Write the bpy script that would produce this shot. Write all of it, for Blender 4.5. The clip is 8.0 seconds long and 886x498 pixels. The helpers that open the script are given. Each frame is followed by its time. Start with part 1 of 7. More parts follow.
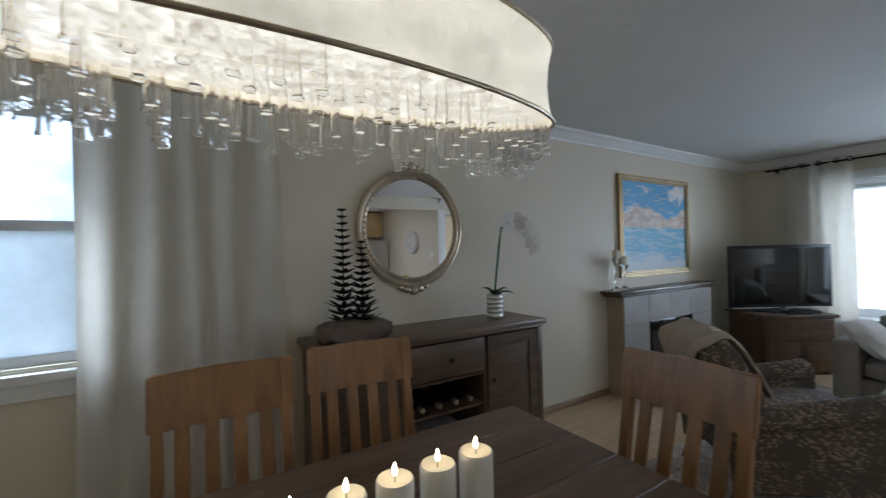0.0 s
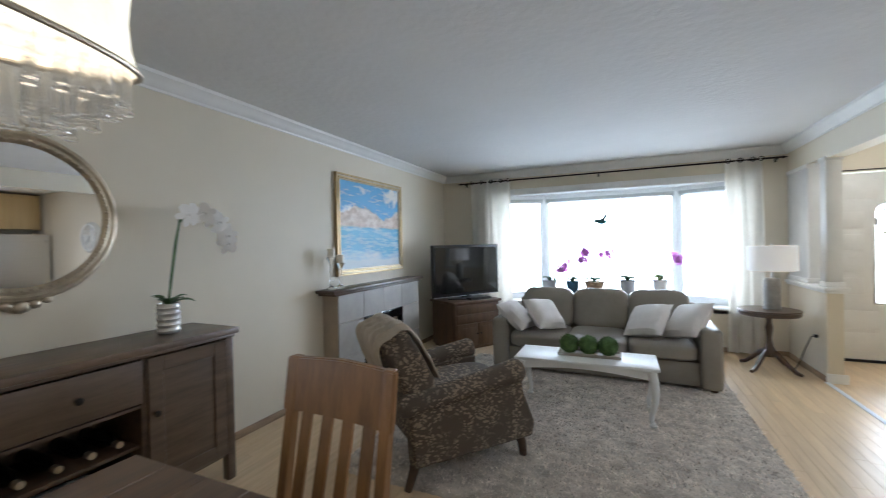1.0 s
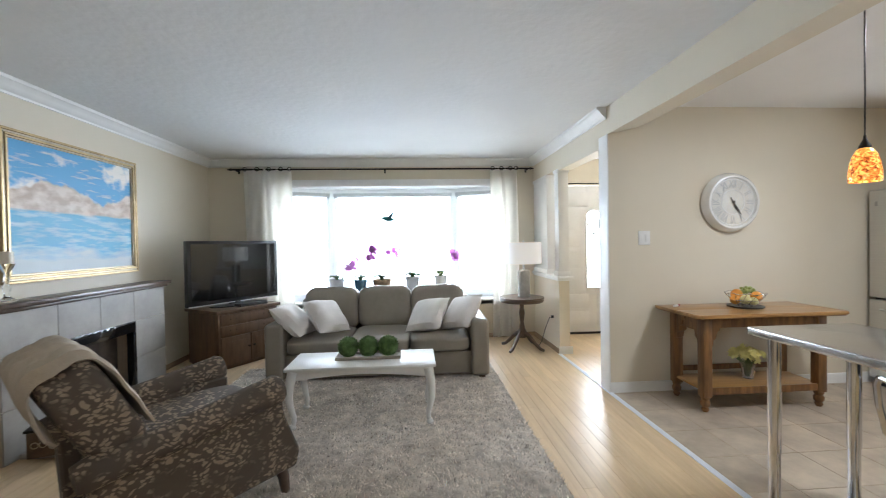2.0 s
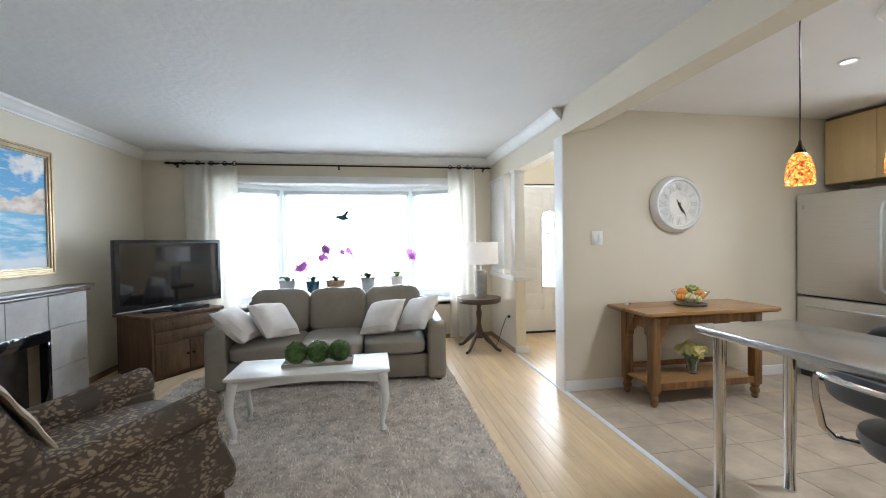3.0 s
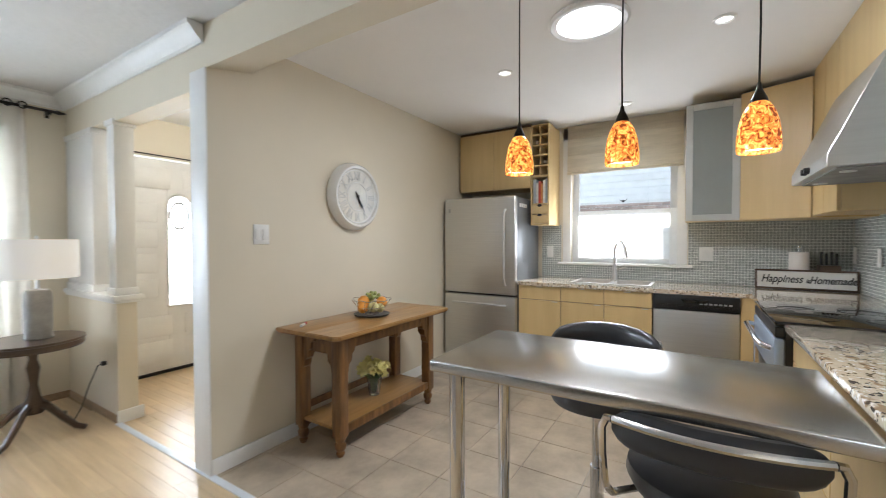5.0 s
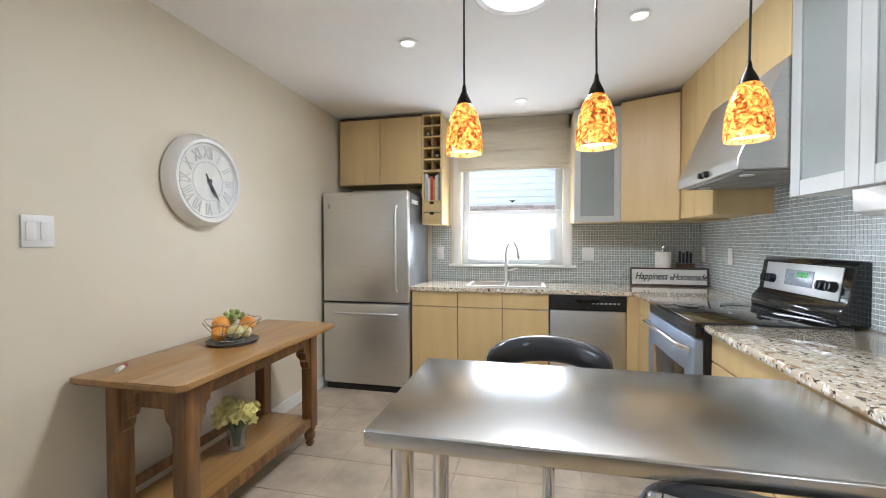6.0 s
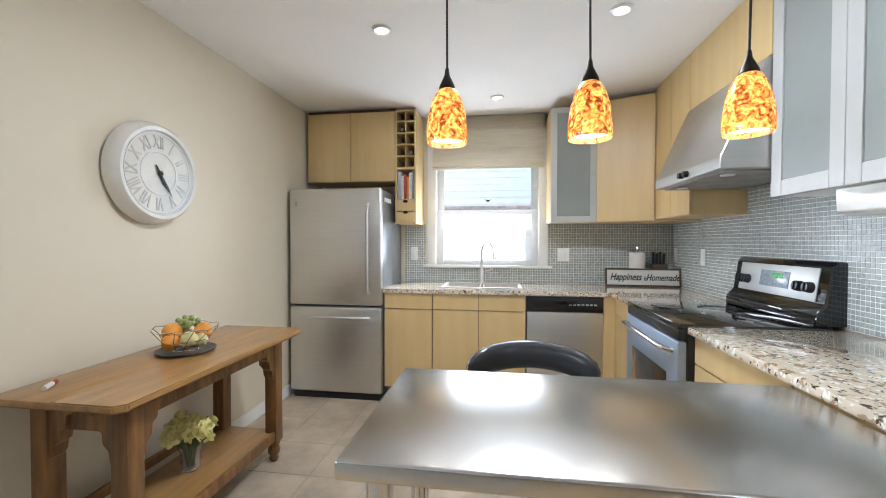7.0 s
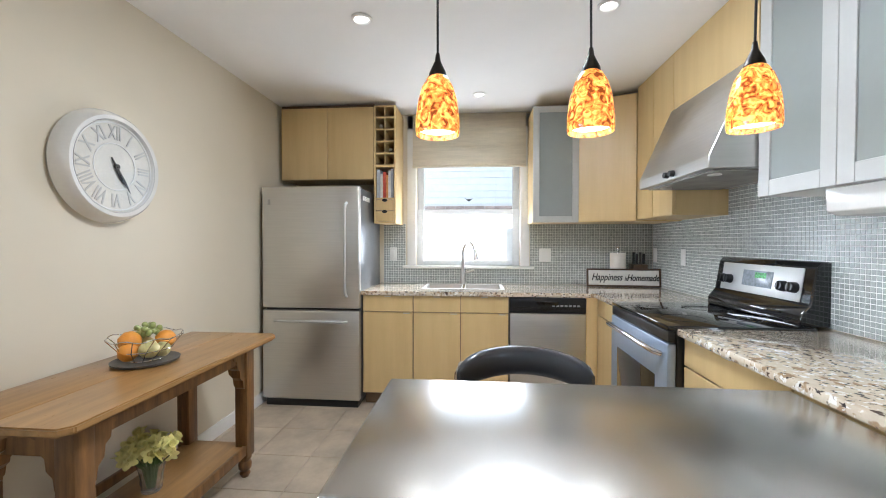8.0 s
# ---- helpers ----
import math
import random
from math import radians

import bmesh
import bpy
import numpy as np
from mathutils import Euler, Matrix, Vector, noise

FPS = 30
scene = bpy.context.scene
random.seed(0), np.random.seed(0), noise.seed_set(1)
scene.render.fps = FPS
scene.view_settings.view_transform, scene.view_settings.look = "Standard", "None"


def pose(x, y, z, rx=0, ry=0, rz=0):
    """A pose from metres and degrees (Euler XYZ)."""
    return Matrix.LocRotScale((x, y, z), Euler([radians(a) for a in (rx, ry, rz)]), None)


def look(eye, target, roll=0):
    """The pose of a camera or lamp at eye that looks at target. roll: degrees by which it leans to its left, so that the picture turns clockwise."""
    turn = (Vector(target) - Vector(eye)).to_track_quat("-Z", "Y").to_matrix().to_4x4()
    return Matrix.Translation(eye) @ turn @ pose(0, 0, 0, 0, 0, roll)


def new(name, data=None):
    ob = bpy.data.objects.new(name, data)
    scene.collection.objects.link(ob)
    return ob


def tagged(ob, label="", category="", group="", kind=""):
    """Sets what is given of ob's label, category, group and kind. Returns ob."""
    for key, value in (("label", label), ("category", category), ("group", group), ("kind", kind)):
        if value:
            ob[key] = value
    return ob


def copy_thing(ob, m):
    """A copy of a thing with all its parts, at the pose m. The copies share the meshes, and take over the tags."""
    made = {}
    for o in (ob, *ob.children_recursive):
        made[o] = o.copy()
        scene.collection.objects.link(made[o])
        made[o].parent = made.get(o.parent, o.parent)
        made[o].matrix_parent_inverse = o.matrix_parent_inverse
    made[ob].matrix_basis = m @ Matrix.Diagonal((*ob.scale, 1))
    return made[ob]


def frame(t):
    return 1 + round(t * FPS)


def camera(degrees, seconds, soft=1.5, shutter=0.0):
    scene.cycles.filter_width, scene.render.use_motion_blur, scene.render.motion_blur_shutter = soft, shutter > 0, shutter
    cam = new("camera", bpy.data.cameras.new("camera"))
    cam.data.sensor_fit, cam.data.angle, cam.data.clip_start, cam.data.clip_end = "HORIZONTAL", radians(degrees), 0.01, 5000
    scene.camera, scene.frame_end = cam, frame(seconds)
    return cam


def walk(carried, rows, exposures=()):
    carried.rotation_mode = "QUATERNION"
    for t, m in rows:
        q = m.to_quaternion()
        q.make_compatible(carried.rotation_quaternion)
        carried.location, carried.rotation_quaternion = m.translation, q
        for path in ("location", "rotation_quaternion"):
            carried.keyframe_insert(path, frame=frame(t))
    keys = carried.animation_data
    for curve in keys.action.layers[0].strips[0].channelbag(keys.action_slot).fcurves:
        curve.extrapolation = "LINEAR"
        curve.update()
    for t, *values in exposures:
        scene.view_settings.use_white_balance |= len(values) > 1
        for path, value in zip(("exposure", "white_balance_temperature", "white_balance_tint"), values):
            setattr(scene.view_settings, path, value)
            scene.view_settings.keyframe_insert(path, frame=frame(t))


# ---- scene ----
cam = camera(95.5, 8.0, soft=1.0, shutter=0.2)
PATH = [
    (0, (2.589, 1.523, 1.384), (0.887, 2.573, 1.399), -1.4),
    (0.5, (2.644, 1.683, 1.383), (1.307, 3.17, 1.375), -1.2),
    (1, (2.697, 1.886, 1.374), (1.884, 3.714, 1.354), -1.2),
    (1.5, (2.737, 2.116, 1.336), (2.483, 4.1, 1.308), -1.1),
    (2, (2.8, 2.281, 1.31), (2.94, 4.276, 1.278), -1.0),
    (3.5, (2.869, 2.46, 1.301), (3.342, 4.403, 1.263), -0.8),
    (4, (2.961, 2.692, 1.289), (3.784, 4.514, 1.249), -0.7),
    (4.5, (3.112, 3.069, 1.288), (4.43, 4.573, 1.246), -0.4),
    (5, (3.286, 3.382, 1.281), (4.981, 4.444, 1.239), -0.1),
    (5.2, (3.362, 3.531, 1.283), (5.154, 4.419, 1.245), -0.2),
    (6.3, (3.669, 3.814, 1.279), (5.635, 4.179, 1.24), 0.0),
    (6.5, (3.685, 3.823, 1.276), (5.655, 4.169, 1.24), 0.0),
    (7, (3.73, 3.85, 1.275), (5.708, 4.138, 1.239), 0.1),
    (7.5, (3.772, 3.876, 1.273), (5.759, 4.107, 1.239), 0.1),
    (8, (3.817, 3.901, 1.274), (5.809, 4.071, 1.24), 0.1),
]
walk(cam, [(t, look(eye, target, roll)) for t, eye, target, roll in PATH],
     exposures=((0, -0.64, 5290, 8), (0.5, -0.26, 5270, 8), (1, 0.08, 5430, 9), (1.5, 0.37, 5570, 9), (2, 0.43, 5650, 9), (3.5, 0.44, 5640, 9), (4.5, -0.16, 5770, 9), (5, 0.36, 5790, 9), (6.3, 0.66, 5620, 9), (8, 0.67, 5600, 9)))

# ---- world, daylight and lamps ----
world = bpy.data.worlds.new("world")
scene.world = world
world.use_nodes = True
wn, wl = world.node_tree.nodes, world.node_tree.links
sky = wn.new("ShaderNodeTexSky")
sky.sky_type = "NISHITA"
sky.sun_disc = False
sky.sun_elevation, sky.sun_rotation = radians(50), radians(135)
wl.new(sky.outputs["Color"], wn["Background"].inputs["Color"])
wn["Background"].inputs["Strength"].default_value = 0.12


def lamp(name, kind, m, energy, color=(1, 1, 1), size=None, size_y=None, angle=None):
    data = bpy.data.lights.new(name, kind)
    data.energy, data.color = energy, color
    if kind == "AREA":
        data.shape, data.size, data.size_y = "RECTANGLE", size, size_y
    elif kind == "SUN":
        data.angle = angle
    elif kind == "SPOT":
        data.spot_size, data.spot_blend, data.shadow_soft_size = radians(110), 0.6, size
    else:
        data.shadow_soft_size = size
    ob = new(name, data)
    ob.matrix_world = m
    return ob


lamp("sun", "SUN", look((11, 0, 11.8), (4, 7, 0)), 4.0, (1, 0.95, 0.88), angle=radians(0.5))
lamp("bay_daylight", "AREA", look((2.55, 8.5, 1.35), (2.55, 4.0, 1.2)), 92, (0.86, 0.93, 1.0), 3.1, 1.6)
lamp("dining_daylight", "AREA", look((0.10, 0.61, 1.24), (3, 0.61, 1.24)), 14, (0.86, 0.93, 1.0), 0.86, 0.60)
lamp("kitchen_daylight", "AREA", look((7.515, 3.99, 1.31), (5.5, 3.99, 1.9)), 9, (0.97, 0.98, 1.0), 0.8, 0.42)
lamp("door_daylight", "AREA", look((5.32, 7.87, 1.2), (5.32, 5, 1.2)), 9, (1, 0.97, 0.92), 0.22, 1.0)
# Unseen point lamp, added to brighten the hall.
lamp("hall_fill_light", "POINT", Matrix.Translation((5.35, 6.75, 2.28)), 11, (1, 0.93, 0.82), 0.09)
lamp("sky_tube_light", "AREA", look((5.51, 3.87, 2.40), (5.51, 3.87, 0)), 19.5, (1, 0.98, 0.95), 0.3, 0.3)


# ---- materials ----
def socket(n, name, value):
    n.inputs[name].default_value = value


def mat(name, color, rough=0.5, metal=0.0, vary=0.08, scale=6.0, bump=0.0, bump_scale=120.0, stretch=(1, 1, 1),
        color2=None, mix_scale=None, transmission=0.0, emit=0.0, emit_color=None, per_piece=0.0, coat=0.0, sheen=0.0, rough_vary=0.06, detail=6.0, translucent=0.0):
    m = bpy.data.materials.new(name)
    m.use_nodes = True
    nt = m.node_tree
    nd, lk = nt.nodes, nt.links
    bsdf = nd["Principled BSDF"]
    tc = nd.new("ShaderNodeTexCoord")
    mp = nd.new("ShaderNodeMapping")
    mp.inputs["Scale"].default_value = stretch
    if per_piece:
        lk.new(nd.new("ShaderNodeNewGeometry").outputs["Position"], mp.inputs["Vector"])
    else:
        lk.new(tc.outputs["Object"], mp.inputs["Vector"])
    n1 = nd.new("ShaderNodeTexNoise")
    socket(n1, "Scale", mix_scale or scale)
    socket(n1, "Detail", detail)
    socket(n1, "Roughness", 0.6)
    lk.new(mp.outputs["Vector"], n1.inputs["Vector"])
    n2 = nd.new("ShaderNodeTexNoise")
    socket(n2, "Scale", scale * 9)
    socket(n2, "Detail", 3.0)
    lk.new(mp.outputs["Vector"], n2.inputs["Vector"])
    ramp = nd.new("ShaderNodeMix")
    ramp.data_type = "RGBA"
    c1 = Vector(color)
    c2 = Vector(color2) if color2 else c1 * (1 - 2 * vary)
    ramp.inputs["A"].default_value = (*(c1 * (1 + vary)), 1)
    ramp.inputs["B"].default_value = (*c2, 1)
    st = nd.new("ShaderNodeMapRange")
    socket(st, "From Min", 0.32)
    socket(st, "From Max", 0.68)
    lk.new(n1.outputs["Fac"], st.inputs["Value"])
    lk.new(st.outputs["Result"], ramp.inputs["Factor"])
    hsv = nd.new("ShaderNodeHueSaturation")
    lk.new(ramp.outputs["Result"], hsv.inputs["Color"])
    ml = nd.new("ShaderNodeMapRange")
    socket(ml, "To Min", 1 - vary)
    socket(ml, "To Max", 1 + vary)
    lk.new(n2.outputs["Fac"], ml.inputs["Value"])
    val = ml.outputs["Result"]
    if per_piece:
        oi = nd.new("ShaderNodeObjectInfo")
        ge = nd.new("ShaderNodeNewGeometry")
        ad = nd.new("ShaderNodeMath")
        ad.operation = "ADD"
        lk.new(oi.outputs["Random"], ad.inputs[0])
        lk.new(ge.outputs["Random Per Island"], ad.inputs[1])
        fr = nd.new("ShaderNodeMath")
        fr.operation = "FRACT"
        lk.new(ad.outputs[0], fr.inputs[0])
        mr = nd.new("ShaderNodeMapRange")
        socket(mr, "To Min", 1 - per_piece)
        socket(mr, "To Max", 1 + per_piece)
        lk.new(fr.outputs[0], mr.inputs["Value"])
        mu = nd.new("ShaderNodeMath")
        mu.operation = "MULTIPLY"
        lk.new(val, mu.inputs[0])
        lk.new(mr.outputs["Result"], mu.inputs[1])
        val = mu.outputs[0]
    lk.new(val, hsv.inputs["Value"])
    lk.new(hsv.outputs["Color"], bsdf.inputs["Base Color"])
    rr = nd.new("ShaderNodeMapRange")
    socket(rr, "To Min", max(0.02, rough - rough_vary))
    socket(rr, "To Max", min(1, rough + rough_vary))
    lk.new(n2.outputs["Fac"], rr.inputs["Value"])
    lk.new(rr.outputs["Result"], bsdf.inputs["Roughness"])
    socket(bsdf, "Metallic", metal)
    socket(bsdf, "Transmission Weight", transmission)
    socket(bsdf, "Coat Weight", coat)
    socket(bsdf, "Sheen Weight", sheen)
    if bump:
        nb = nd.new("ShaderNodeTexNoise")
        socket(nb, "Scale", bump_scale)
        socket(nb, "Detail", 4.0)
        lk.new(mp.outputs["Vector"], nb.inputs["Vector"])
        bp = nd.new("ShaderNodeBump")
        socket(bp, "Strength", bump)
        socket(bp, "Distance", 0.004 if bump >= 0.3 else 0.0008)
        lk.new(nb.outputs["Fac"], bp.inputs["Height"])
        lk.new(bp.outputs["Normal"], bsdf.inputs["Normal"])
    if emit:
        lk.new(hsv.outputs["Color"], bsdf.inputs["Emission Color"])
        if emit_color:
            nt.links.remove(bsdf.inputs["Emission Color"].links[0])
            bsdf.inputs["Emission Color"].default_value = (*emit_color, 1)
        socket(bsdf, "Emission Strength", emit)
    if translucent:
        tl = nd.new("ShaderNodeBsdfTranslucent")
        lk.new(hsv.outputs["Color"], tl.inputs["Color"])
        ms = nd.new("ShaderNodeMixShader")
        socket(ms, "Fac", translucent)
        lk.new(bsdf.outputs["BSDF"], ms.inputs[1])
        lk.new(tl.outputs["BSDF"], ms.inputs[2])
        lk.new(ms.outputs["Shader"], nd["Material Output"].inputs["Surface"])
    return m


def glass_mat(name, color=(1, 1, 1), rough=0.02, ior=1.45):
    m = bpy.data.materials.new(name)
    m.use_nodes = True
    b = m.node_tree.nodes["Principled BSDF"]
    b.inputs["Base Color"].default_value = (*color, 1)
    socket(b, "Roughness", rough)
    socket(b, "Transmission Weight", 1.0)
    socket(b, "IOR", ior)
    return m


M_wall = mat("wall_paint", (0.72, 0.65, 0.515), 0.55, vary=0.012, scale=1.2, bump=0.05, bump_scale=220)
M_ceil = mat("ceiling_texture", (0.75, 0.745, 0.73), 0.9, vary=0.015, scale=2, bump=1.0, bump_scale=20)
M_kceil = mat("smooth_ceiling", (0.88, 0.865, 0.84), 0.8, vary=0.01, scale=2, bump=0.05)
M_white = mat("white_paint", (0.82, 0.81, 0.78), 0.35, vary=0.02, scale=5, bump=0.03)
M_trimwood = mat("stained_trim", (0.36, 0.24, 0.14), 0.4, vary=0.15, scale=4, stretch=(6, 1, 6))
M_oak = mat("oak_floor", (0.70, 0.53, 0.32), 0.33, vary=0.05, scale=2.2, stretch=(14, 1, 1), color2=(0.61, 0.44, 0.25), bump=0.03, bump_scale=60, per_piece=0.06)
M_oakgap = mat("floor_gap", (0.44, 0.31, 0.18), 0.8)
M_tile = mat("floor_tile", (0.55, 0.455, 0.34), 0.30, vary=0.04, scale=4.0, color2=(0.36, 0.295, 0.22), per_piece=0.08, detail=4.0, rough_vary=0.03)
M_grout = mat("grout", (0.50, 0.46, 0.40), 0.85, vary=0.08, scale=9)
M_strip = mat("aluminium_strip", (0.82, 0.86, 0.92), 0.35, 0.25, vary=0.03)
M_rug = mat("shag_rug", (0.66, 0.58, 0.485), 0.95, vary=0.12, scale=5, color2=(0.34, 0.29, 0.235), bump=1.0, bump_scale=90, mix_scale=9, sheen=0.3)
M_sofa = mat("taupe_leather", (0.285, 0.25, 0.20), 0.42, vary=0.06, scale=3, bump=0.12, bump_scale=260)
M_pillow = mat("pillow_cloth", (0.80, 0.755, 0.71), 0.85, vary=0.03, scale=12, bump=0.25, bump_scale=300)
M_walnut = mat("dark_walnut", (0.085, 0.05, 0.03), 0.3, vary=0.12, scale=3, stretch=(1, 9, 9), coat=0.2)
M_dine = mat("stained_table_wood", (0.14, 0.082, 0.045), 0.32, vary=0.14, scale=2.5, stretch=(9, 1, 9), color2=(0.085, 0.05, 0.03), bump=0.05)
M_chair = mat("honey_wood", (0.31, 0.155, 0.052), 0.38, vary=0.12, scale=3, stretch=(8, 8, 1), color2=(0.20, 0.105, 0.042), bump=0.04)
M_pine = mat("aged_pine", (0.39, 0.215, 0.073), 0.30, vary=0.08, scale=2.4, stretch=(1, 9, 9), color2=(0.27, 0.145, 0.049), bump=0.03, coat=0.25)
M_pinedark = mat("dark_pine", (0.235, 0.115, 0.038), 0.36, vary=0.15, scale=3, stretch=(9, 9, 1), color2=(0.095, 0.046, 0.018), bump=0.06)
M_cabwood = mat("stained_oak", (0.15, 0.085, 0.045), 0.4, vary=0.15, scale=3, stretch=(8, 8, 1), color2=(0.095, 0.055, 0.03), bump=0.05)
M_side = mat("grey_brown_wood", (0.14, 0.092, 0.058), 0.35, vary=0.12, scale=3, stretch=(9, 1, 9), color2=(0.085, 0.06, 0.04), bump=0.05)
M_maple = mat("maple_veneer", (0.645, 0.475, 0.225), 0.36, vary=0.025, scale=1.6, stretch=(9, 9, 0.6), color2=(0.605, 0.435, 0.20), bump=0.02)
M_steel = mat("brushed_steel", (0.66, 0.65, 0.63), 0.37, 1.0, vary=0.02, scale=3, stretch=(1, 1, 30), detail=2.0, rough_vary=0.04)
M_steeltop = mat("steel_table", (0.63, 0.62, 0.60), 0.24, 1.0, vary=0.015, scale=2.5, stretch=(1.2, 7, 1), detail=4.0, rough_vary=0.05)
M_chrome = mat("chrome", (0.66, 0.665, 0.68), 0.13, 1.0, vary=0.01)
M_black = mat("black_plastic", (0.012, 0.012, 0.013), 0.3, vary=0.05)
M_iron = mat("dark_metal", (0.03, 0.026, 0.022), 0.4, 0.7, vary=0.05)
M_blackglass = mat("black_glass", (0.006, 0.006, 0.007), 0.05, vary=0.02, coat=0.6)
M_leather = mat("black_leather", (0.026, 0.027, 0.031), 0.33, vary=0.05, bump=0.06, bump_scale=240, coat=0.35)
M_curtain = mat("cream_curtain", (0.95, 0.91, 0.83), 0.85, vary=0.02, scale=9, bump=0.1, bump_scale=260, translucent=0.1)
M_lin = mat("linen_blind", (0.80, 0.73, 0.60), 0.9, vary=0.05, scale=4, stretch=(1, 1, 9), bump=0.1, bump_scale=200, translucent=0.3)
M_gold = mat("gilt_frame", (0.55, 0.42, 0.22), 0.45, 0.85, vary=0.12, scale=9, bump=0.1)
M_silver = mat("silver_leaf", (0.52, 0.44, 0.32), 0.42, 0.8, vary=0.1, scale=9, bump=0.1)
M_mirror = mat("mirror", (0.92, 0.92, 0.92), 0.015, 1.0, vary=0.0, rough_vary=0.0)
M_glass = glass_mat("clear_glass")
M_frost = mat("frosted_glass", (0.27, 0.29, 0.275), 0.5, vary=0.03, scale=2, coat=0.35)
M_doorframe = mat("pale_frame", (0.52, 0.52, 0.50), 0.4, 0.15, vary=0.02)
# Frame white made translucent, so the window glare is built into the material.
M_vinyl = mat("white_vinyl", (0.88, 0.88, 0.87), 0.4, vary=0.02, translucent=0.3)
M_film = mat("frosted_pane", (0.92, 0.92, 0.91), 0.4, vary=0.05, scale=3, translucent=0.88)
M_alu = mat("satin_aluminium", (0.62, 0.63, 0.63), 0.38, 0.55, vary=0.02)
M_mosaic = mat("mosaic_tile", (0.36, 0.385, 0.36), 0.28, vary=0.04, scale=9, per_piece=0.12)
M_mgrout = mat("mosaic_grout", (0.90, 0.89, 0.86), 0.9, vary=0.03)
M_stone = mat("fireplace_tile", (0.40, 0.375, 0.335), 0.4, vary=0.05, scale=4, color2=(0.32, 0.30, 0.27), bump=0.06, per_piece=0.05)
M_leafgreen = mat("leaf", (0.075, 0.16, 0.04), 0.45, vary=0.2, scale=12)
M_moss = mat("moss", (0.10, 0.17, 0.05), 0.95, vary=0.3, scale=14, color2=(0.045, 0.085, 0.02), bump=1.0, bump_scale=110)
M_cer = mat("white_ceramic", (0.78, 0.76, 0.72), 0.22, vary=0.03, coat=0.3)
M_greycer = mat("grey_ceramic", (0.30, 0.285, 0.26), 0.6, vary=0.12, scale=9, bump=0.2)
M_vase = mat("vase_glass", (0.97, 0.98, 0.99), 0.06, vary=0.02, transmission=0.93)
M_vase.node_tree.nodes["Principled BSDF"].inputs["IOR"].default_value = 1.22
M_petalw = mat("white_petal", (0.93, 0.90, 0.85), 0.6, vary=0.03)
M_petalm = mat("magenta_petal", (0.60, 0.24, 0.58), 0.6, vary=0.2, translucent=0.5)
M_petaly = mat("yellow_petal", (0.88, 0.83, 0.36), 0.6, vary=0.08, translucent=0.25)
M_wax = mat("ivory_wax", (0.84, 0.77, 0.64), 0.45, vary=0.02)
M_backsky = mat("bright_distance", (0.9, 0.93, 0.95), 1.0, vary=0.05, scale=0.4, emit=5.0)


# ---- mesh tools ----
def part(name, bm, material, parent=None, label="", smooth=True):
    me = bpy.data.meshes.new(name)
    bm.normal_update()
    bm.to_mesh(me)
    bm.free()
    me.materials.append(material)
    if smooth:
        me.polygons.foreach_set("use_smooth", [True] * len(me.polygons))
        me.set_sharp_from_angle(angle=radians(38))
    ob = new(name, me)
    ob.parent = parent
    if label:
        ob["label"] = label
    return ob


def thing(name, m, label, category, group="", kind=""):
    e = new(name)
    e.empty_display_size = 0.1
    e.matrix_world = m
    return tagged(e, label, category, group, kind)


def solo(name, bm, material, m, label, category, group="", kind=""):
    ob = part(name, bm, material)
    ob.matrix_world = m
    return tagged(ob, label, category, group, kind)


def B():
    return bmesh.new()


def box(bm, x0, x1, y0, y1, z0, z1, b=0.0, seg=2, m=None):
    t = bmesh.new()
    bmesh.ops.create_cube(t, size=1.0)
    for v in t.verts:
        v.co = Vector((x0 if v.co.x < 0 else x1, y0 if v.co.y < 0 else y1, z0 if v.co.z < 0 else z1))
    if b:
        bmesh.ops.bevel(t, geom=list(t.edges), offset=b, segments=seg, profile=0.5, affect="EDGES")
    return merge(bm, t, m)


def merge(bm, t, m=None):
    if m is not None:
        bmesh.ops.transform(t, matrix=m, verts=t.verts)
    me = bpy.data.meshes.new("tmp")
    t.to_mesh(me)
    t.free()
    bm.from_mesh(me)
    bpy.data.meshes.remove(me)
    return bm


def lathe(bm, prof, segs=24, m=None, sx=1.0, sy=1.0):
    t = bmesh.new()
    rings = []
    for r, z in prof:
        if r < 1e-5:
            rings.append([t.verts.new((0, 0, z))])
        else:
            rings.append([t.verts.new((r * sx * math.cos(2 * math.pi * k / segs), r * sy * math.sin(2 * math.pi * k / segs), z)) for k in range(segs)])
    for a, c in zip(rings, rings[1:]):
        for k in range(segs):
            k2 = (k + 1) % segs
            vs = [a[k % len(a)], a[k2 % len(a)], c[k2 % len(c)], c[k % len(c)]]
            vs = list(dict.fromkeys(vs))
            if len(vs) > 2:
                t.faces.new(vs)
    bmesh.ops.recalc_face_normals(t, faces=t.faces)
    return merge(bm, t, m)


def tube(bm, pts, r, segs=10, m=None, taper=None):
    t = bmesh.new()
    pts = [Vector(p) for p in pts]
    rings = []
    up = None
    for i, p in enumerate(pts):
        d = (pts[min(i + 1, len(pts) - 1)] - pts[max(i - 1, 0)]).normalized()
        if up is None:
            up = d.orthogonal().normalized()
        u = (up - d * up.dot(d)).normalized()
        w = d.cross(u)
        up = u
        rad = r if taper is None else r + (taper - r) * i / (len(pts) - 1)
        rings.append([t.verts.new(p + (u * math.cos(2 * math.pi * k / segs) + w * math.sin(2 * math.pi * k / segs)) * rad) for k in range(segs)])
    for a, c in zip(rings, rings[1:]):
        for k in range(segs):
            t.faces.new((a[k], a[(k + 1) % segs], c[(k + 1) % segs], c[k]))
    t.faces.new(rings[0][::-1])
    t.faces.new(rings[-1])
    bmesh.ops.recalc_face_normals(t, faces=t.faces)
    return merge(bm, t, m)


